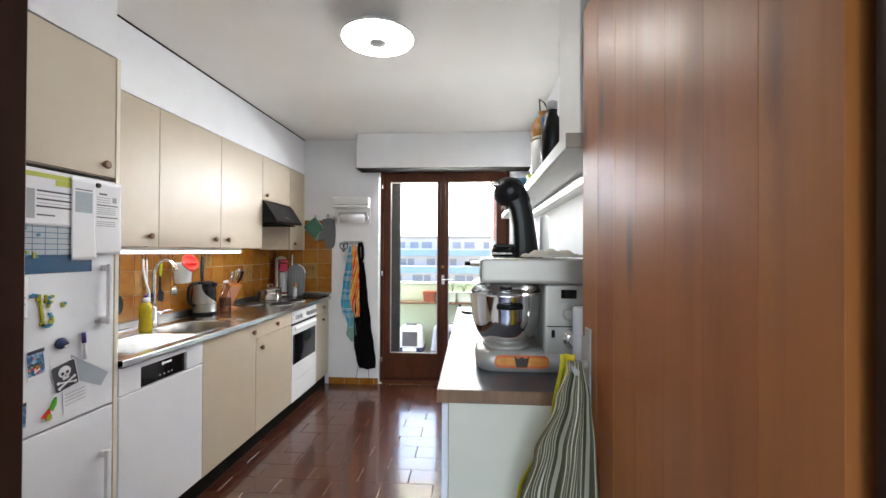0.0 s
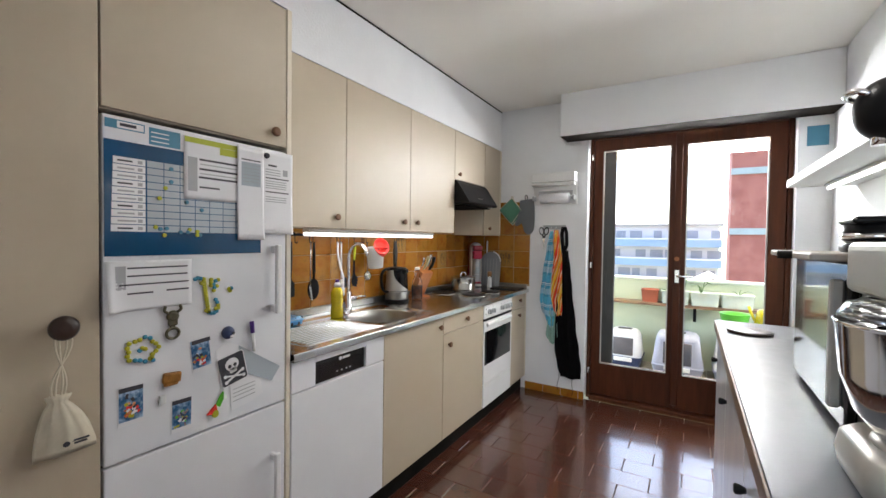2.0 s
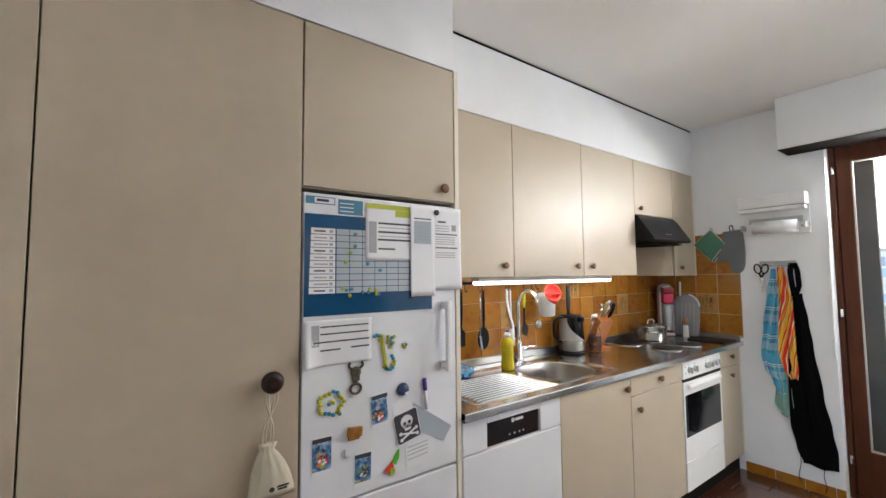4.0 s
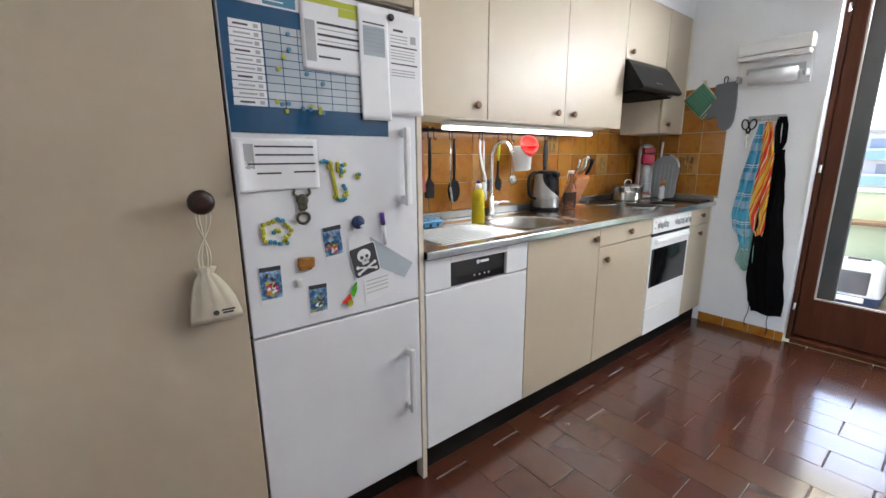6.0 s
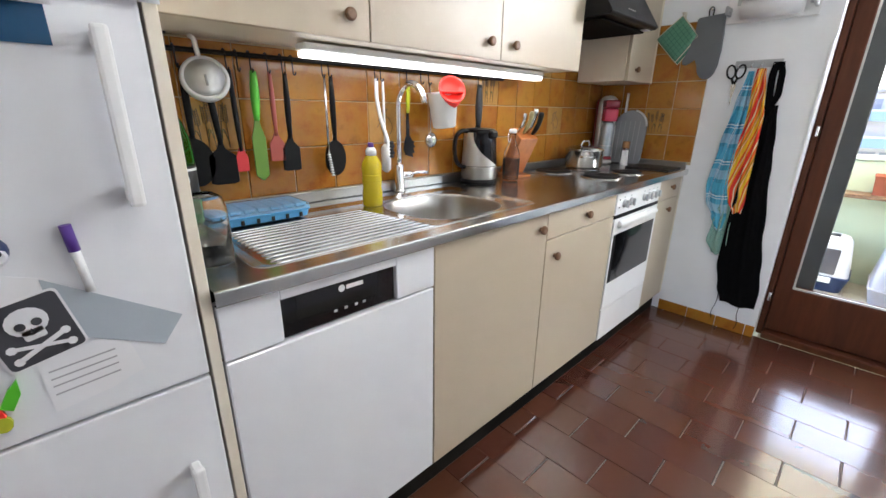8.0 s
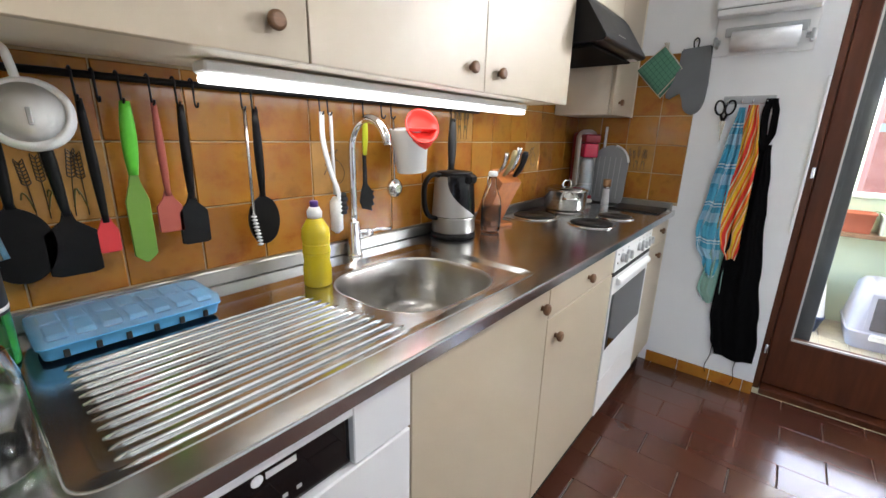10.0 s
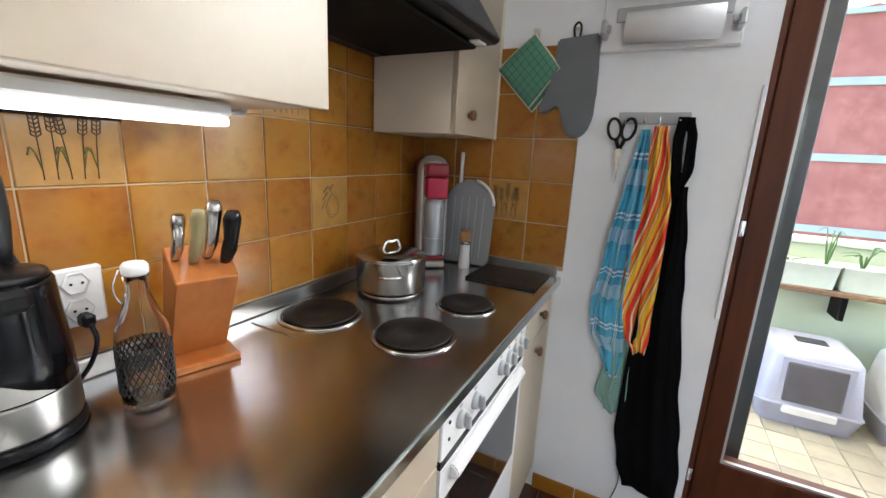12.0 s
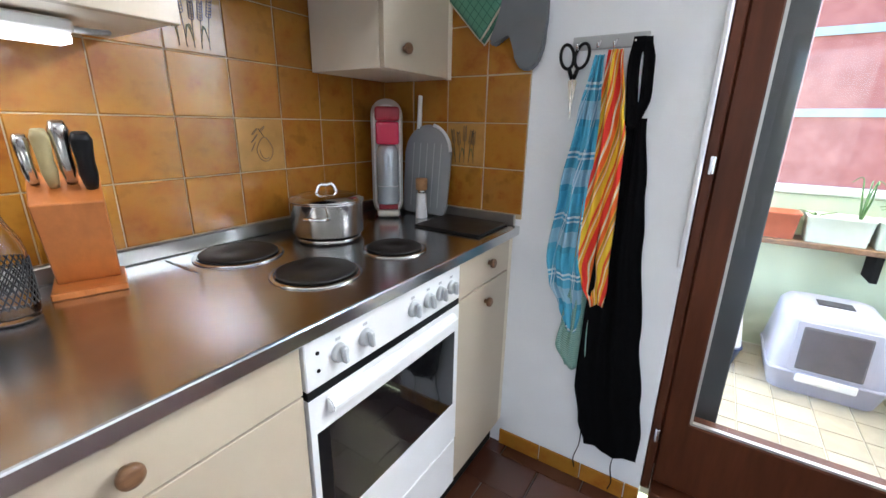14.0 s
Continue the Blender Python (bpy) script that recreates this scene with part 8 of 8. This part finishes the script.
# ---------- tiles, piece by piece ----------
def tile_mesh(name, a, b, h, bev, mat, bev_y=None):
    """A slab a by b, h thick, with its upper edges eased; it lies in x and y with its top at zero."""
    bm = bmesh.new()
    z = lambda x, y, q: bm.verts.new((x, y, q))
    low = [z(sx * a / 2, sy * b / 2, -h) for sx, sy in ((1, 1), (-1, 1), (-1, -1), (1, -1))]
    mid = [z(sx * a / 2, sy * b / 2, -bev) for sx, sy in ((1, 1), (-1, 1), (-1, -1), (1, -1))]
    top = [z(sx * (a / 2 - bev), sy * (b / 2 - (bev_y or bev)), 0) for sx, sy in ((1, 1), (-1, 1), (-1, -1), (1, -1))]
    for p, q in ((low, mid), (mid, top)):
        for i in range(4):
            bm.faces.new((p[i], p[(i + 1) % 4], q[(i + 1) % 4], q[i]))
    bm.faces.new(top)
    bmesh.ops.recalc_face_normals(bm, faces=bm.faces)
    me = bpy.data.meshes.new(name)
    bm.to_mesh(me)
    bm.free()
    me.materials.append(mat)
    return me


rnd = random.Random(7)
CH, CL, J = 0.1555, 0.305, 0.0046
made = {}


def piece(parent, key, a, b, h, bev, mat, m, bev_y=None):
    key = (key, round(a, 4), round(b, 4))
    if key not in made:
        made[key] = tile_mesh("tile", a, b, h, bev, mat, bev_y)
    ob = new("tile", made[key])
    ob.parent = parent
    ob.matrix_basis = m
    return ob


# clay floor tiles laid in a running bond, the rows across the room
for k in range(-17, 14):
    ya, yb = max(2.0885 + CH * k, -0.5), min(2.0885 + CH * (k + 1), 4.199)
    if yb - ya < 0.02:
        continue
    x = -1.009 - 4 * CL - (CL / 2 if k % 2 else 0)
    while x < RW:
        xa, xb = max(x, F - 0.045), min(x + CL, RW - 0.001)
        hidden = xa > 0.0 and ya > 1.25 and yb < 2.85
        if xb - xa > 0.02 and not hidden:
            tilt = Euler((rnd.gauss(0, 0.0014), rnd.gauss(0, 0.0018), rnd.gauss(0, 0.002))).to_matrix().to_4x4()
            piece(floor, "f", xb - xa - J, yb - ya - J * 0.28, 0.007, 0.0022, M["floor_tile"], Matrix.Translation(((xa + xb) / 2, (ya + yb) / 2, rnd.uniform(-0.0005, 0.0003))) @ tilt, 0.0010)
        x += CL

# wall tiles on the west wall and the return on the north wall
TW = 0.1505
ys = [W - 0.002, 3.998]
while ys[-1] > 1.61:
    ys.append(max(1.602, ys[-1] - TW))
zs = [0.945, 1.093, 1.241, 1.3895, 1.540, 1.690]
grout_w = solid("wall_tile_bed", (B - 0.008, B - 0.0012, 1.602, W - 0.001, 0.93, 1.70), M["wall_grout"], "pale grout behind the ochre wall tiles", "tile bed")
grout_n = solid("wall_tile_bed_return", (B - 0.001, -1.4765, W - 0.0065, W - 0.0005, 0.93, 1.690), M["wall_grout"], "pale grout behind the ochre tiles by the window", "tile bed")
to_west = Matrix(((0, 0, 1, 0), (1, 0, 0, 0), (0, 1, 0, 0), (0, 0, 0, 1)))
to_north = Matrix(((1, 0, 0, 0), (0, 0, -1, 0), (0, 1, 0, 0), (0, 0, 0, 1)))
DECOR = {}
for i, (yb, ya) in enumerate(zip(ys, ys[1:])):
    for j, (za, zb) in enumerate(zip(zs, zs[1:])):
        if yb - ya < 0.015 or (j > 2 and (yb < 3.27 or ya > 3.83)):
            continue
        cy_, cz_ = (ya + yb) / 2, (za + zb) / 2
        kind = ""
        if j == 1 and abs(cy_ - 3.62) < 0.05:
            kind = "fruit"
        elif j == 2 and abs(cy_ - 3.02) < 0.05 or j == 3 and abs(cy_ - 3.47) < 0.05 or j == 1 and abs(cy_ - 1.82) < 0.06:
            kind = "wheat"
        elif j == 1 and abs(cy_ - 2.40) < 0.06:
            kind = "fruit"
        tilt = Euler((rnd.gauss(0, 0.006), rnd.gauss(0, 0.006), 0)).to_matrix().to_4x4()
        p = piece(grout_w, "d" if kind else "w", yb - ya - 0.003, zb - za - 0.003, 0.006, 0.002, M["decor_tile"] if kind else M["wall_tile"], Matrix.Translation((B + 0.002, cy_, cz_)) @ to_west @ tilt)
        if kind:
            DECOR[len(DECOR)] = (kind, cy_, cz_, "w", p)
xs = [-1.4765]
while xs[-1] > B + 0.02:
    xs.append(max(B + 0.001, xs[-1] - TW))
for xb, xa in zip(xs, xs[1:]):
    for j, (za, zb) in enumerate(zip(zs, zs[1:])):
        cx_, cz_ = (xa + xb) / 2, (za + zb) / 2
        kind = "wheat" if j == 1 and abs(cx_ + 1.70) < 0.05 else ""
        tilt = Euler((rnd.gauss(0, 0.006), rnd.gauss(0, 0.006), 0)).to_matrix().to_4x4()
        p = piece(grout_n, "d" if kind else "w", xb - xa - 0.003, zb - za - 0.003, 0.006, 0.002, M["decor_tile"] if kind else M["wall_tile"], Matrix.Translation((cx_, W - 0.0085, cz_)) @ to_north @ tilt)
        if kind:
            DECOR[len(DECOR)] = (kind, cx_, cz_, "n", p)


def decor(kind, c, z, side, tile):
    """Painted motif of ears of wheat or a pear, in thin raised strokes."""
    lift = (lambda u, v: (B + 0.0024, c + u, z + v)) if side == "w" else (lambda u, v: (c + u, W - 0.0089, z + v))
    strokes, leaves = [], []
    if kind == "wheat":
        rw = random.Random(int(abs(c) * 1000))
        for s, x in enumerate((-0.048, -0.026, -0.004, 0.018, 0.042)):
            top, lean = rw.uniform(0.035, 0.058), rw.uniform(-0.012, 0.012)
            axis = lambda f: (x * 0.8 + (x * 0.2 + lean) * f ** 1.5, -0.062 + (top + 0.062) * f)
            strokes.append([axis(0), axis(0.3), axis(0.6), axis(1.0)])
            for k in range(7):
                u, v = axis(0.62 + 0.06 * k)
                for d in (-1, 1):
                    strokes.append([(u, v), (u + d * 0.006, v + 0.004), (u + d * 0.005, v + 0.011)])
            for d in (-1, 1):
                u, v = axis(1.0)
                strokes.append([(u, v), (u + d * 0.004, v + 0.006)])
            u, v = axis(0.15)
            w = rw.uniform(0.008, 0.014) * (1 if s % 2 else -1)
            leaves.append([(u, v), (u + w * 0.5, v + 0.025), (u + w, v + 0.034), (u + w * 1.3, v + 0.022)])
    else:
        ring = [(0.008 + 0.026 * math.cos(a) * (1 - 0.35 * max(0, math.sin(a))), -0.012 + 0.034 * math.sin(a)) for a in [2 * math.pi * k / 18 for k in range(19)]]
        strokes += [ring, [(q[0] * 0.72 + 0.004, q[1] * 0.8 - 0.002) for q in ring[9:16]], [(0.008, 0.022), (0.0, 0.036), (-0.008, 0.046)]]
        for a, b in (((-0.03, 0.03), (-0.012, 0.045)), ((-0.034, 0.008), (-0.012, 0.03)), ((0.012, 0.05), (-0.004, 0.04)), ((-0.036, -0.016), (-0.02, 0.01))):
            strokes.append([a, ((a[0] + b[0]) / 2 + 0.005, (a[1] + b[1]) / 2 + 0.007), b, ((a[0] + b[0]) / 2 - 0.004, (a[1] + b[1]) / 2 - 0.006), a])
    for nm, group, mat, r in (("motif_lines", strokes, M["decor_paint"], 0.0010), ("motif_leaves", leaves, M["decor_green"], 0.0015)):
        if not group:
            continue
        bm = bmesh.new()
        for st in group:
            add_tube(bm, smooth_line([lift(u, v) for u, v in st], 3), r, 5)
        bm.transform(tile.matrix_basis.inverted())
        me = bpy.data.meshes.new(nm)
        bm.to_mesh(me)
        bm.free()
        me.materials.append(mat)
        ob = new(nm, me)
        ob.parent = tile


for kind, c, z, side, tile in DECOR.values():
    decor(kind, c, z, side, tile)

# balcony floor tiles
for i in range(13):
    for j in range(9):
        x, y = -1.15 + 0.152 * i + 0.02, 4.47 + 0.152 * j
        if y + 0.152 < 5.86:
            piece(balcony_slab, "b", 0.148, 0.148, 0.008, 0.0025, M["balcony_tile"], Matrix.Translation((x + 0.076, y + 0.076, -0.029 + rnd.uniform(-0.0006, 0.0006))))
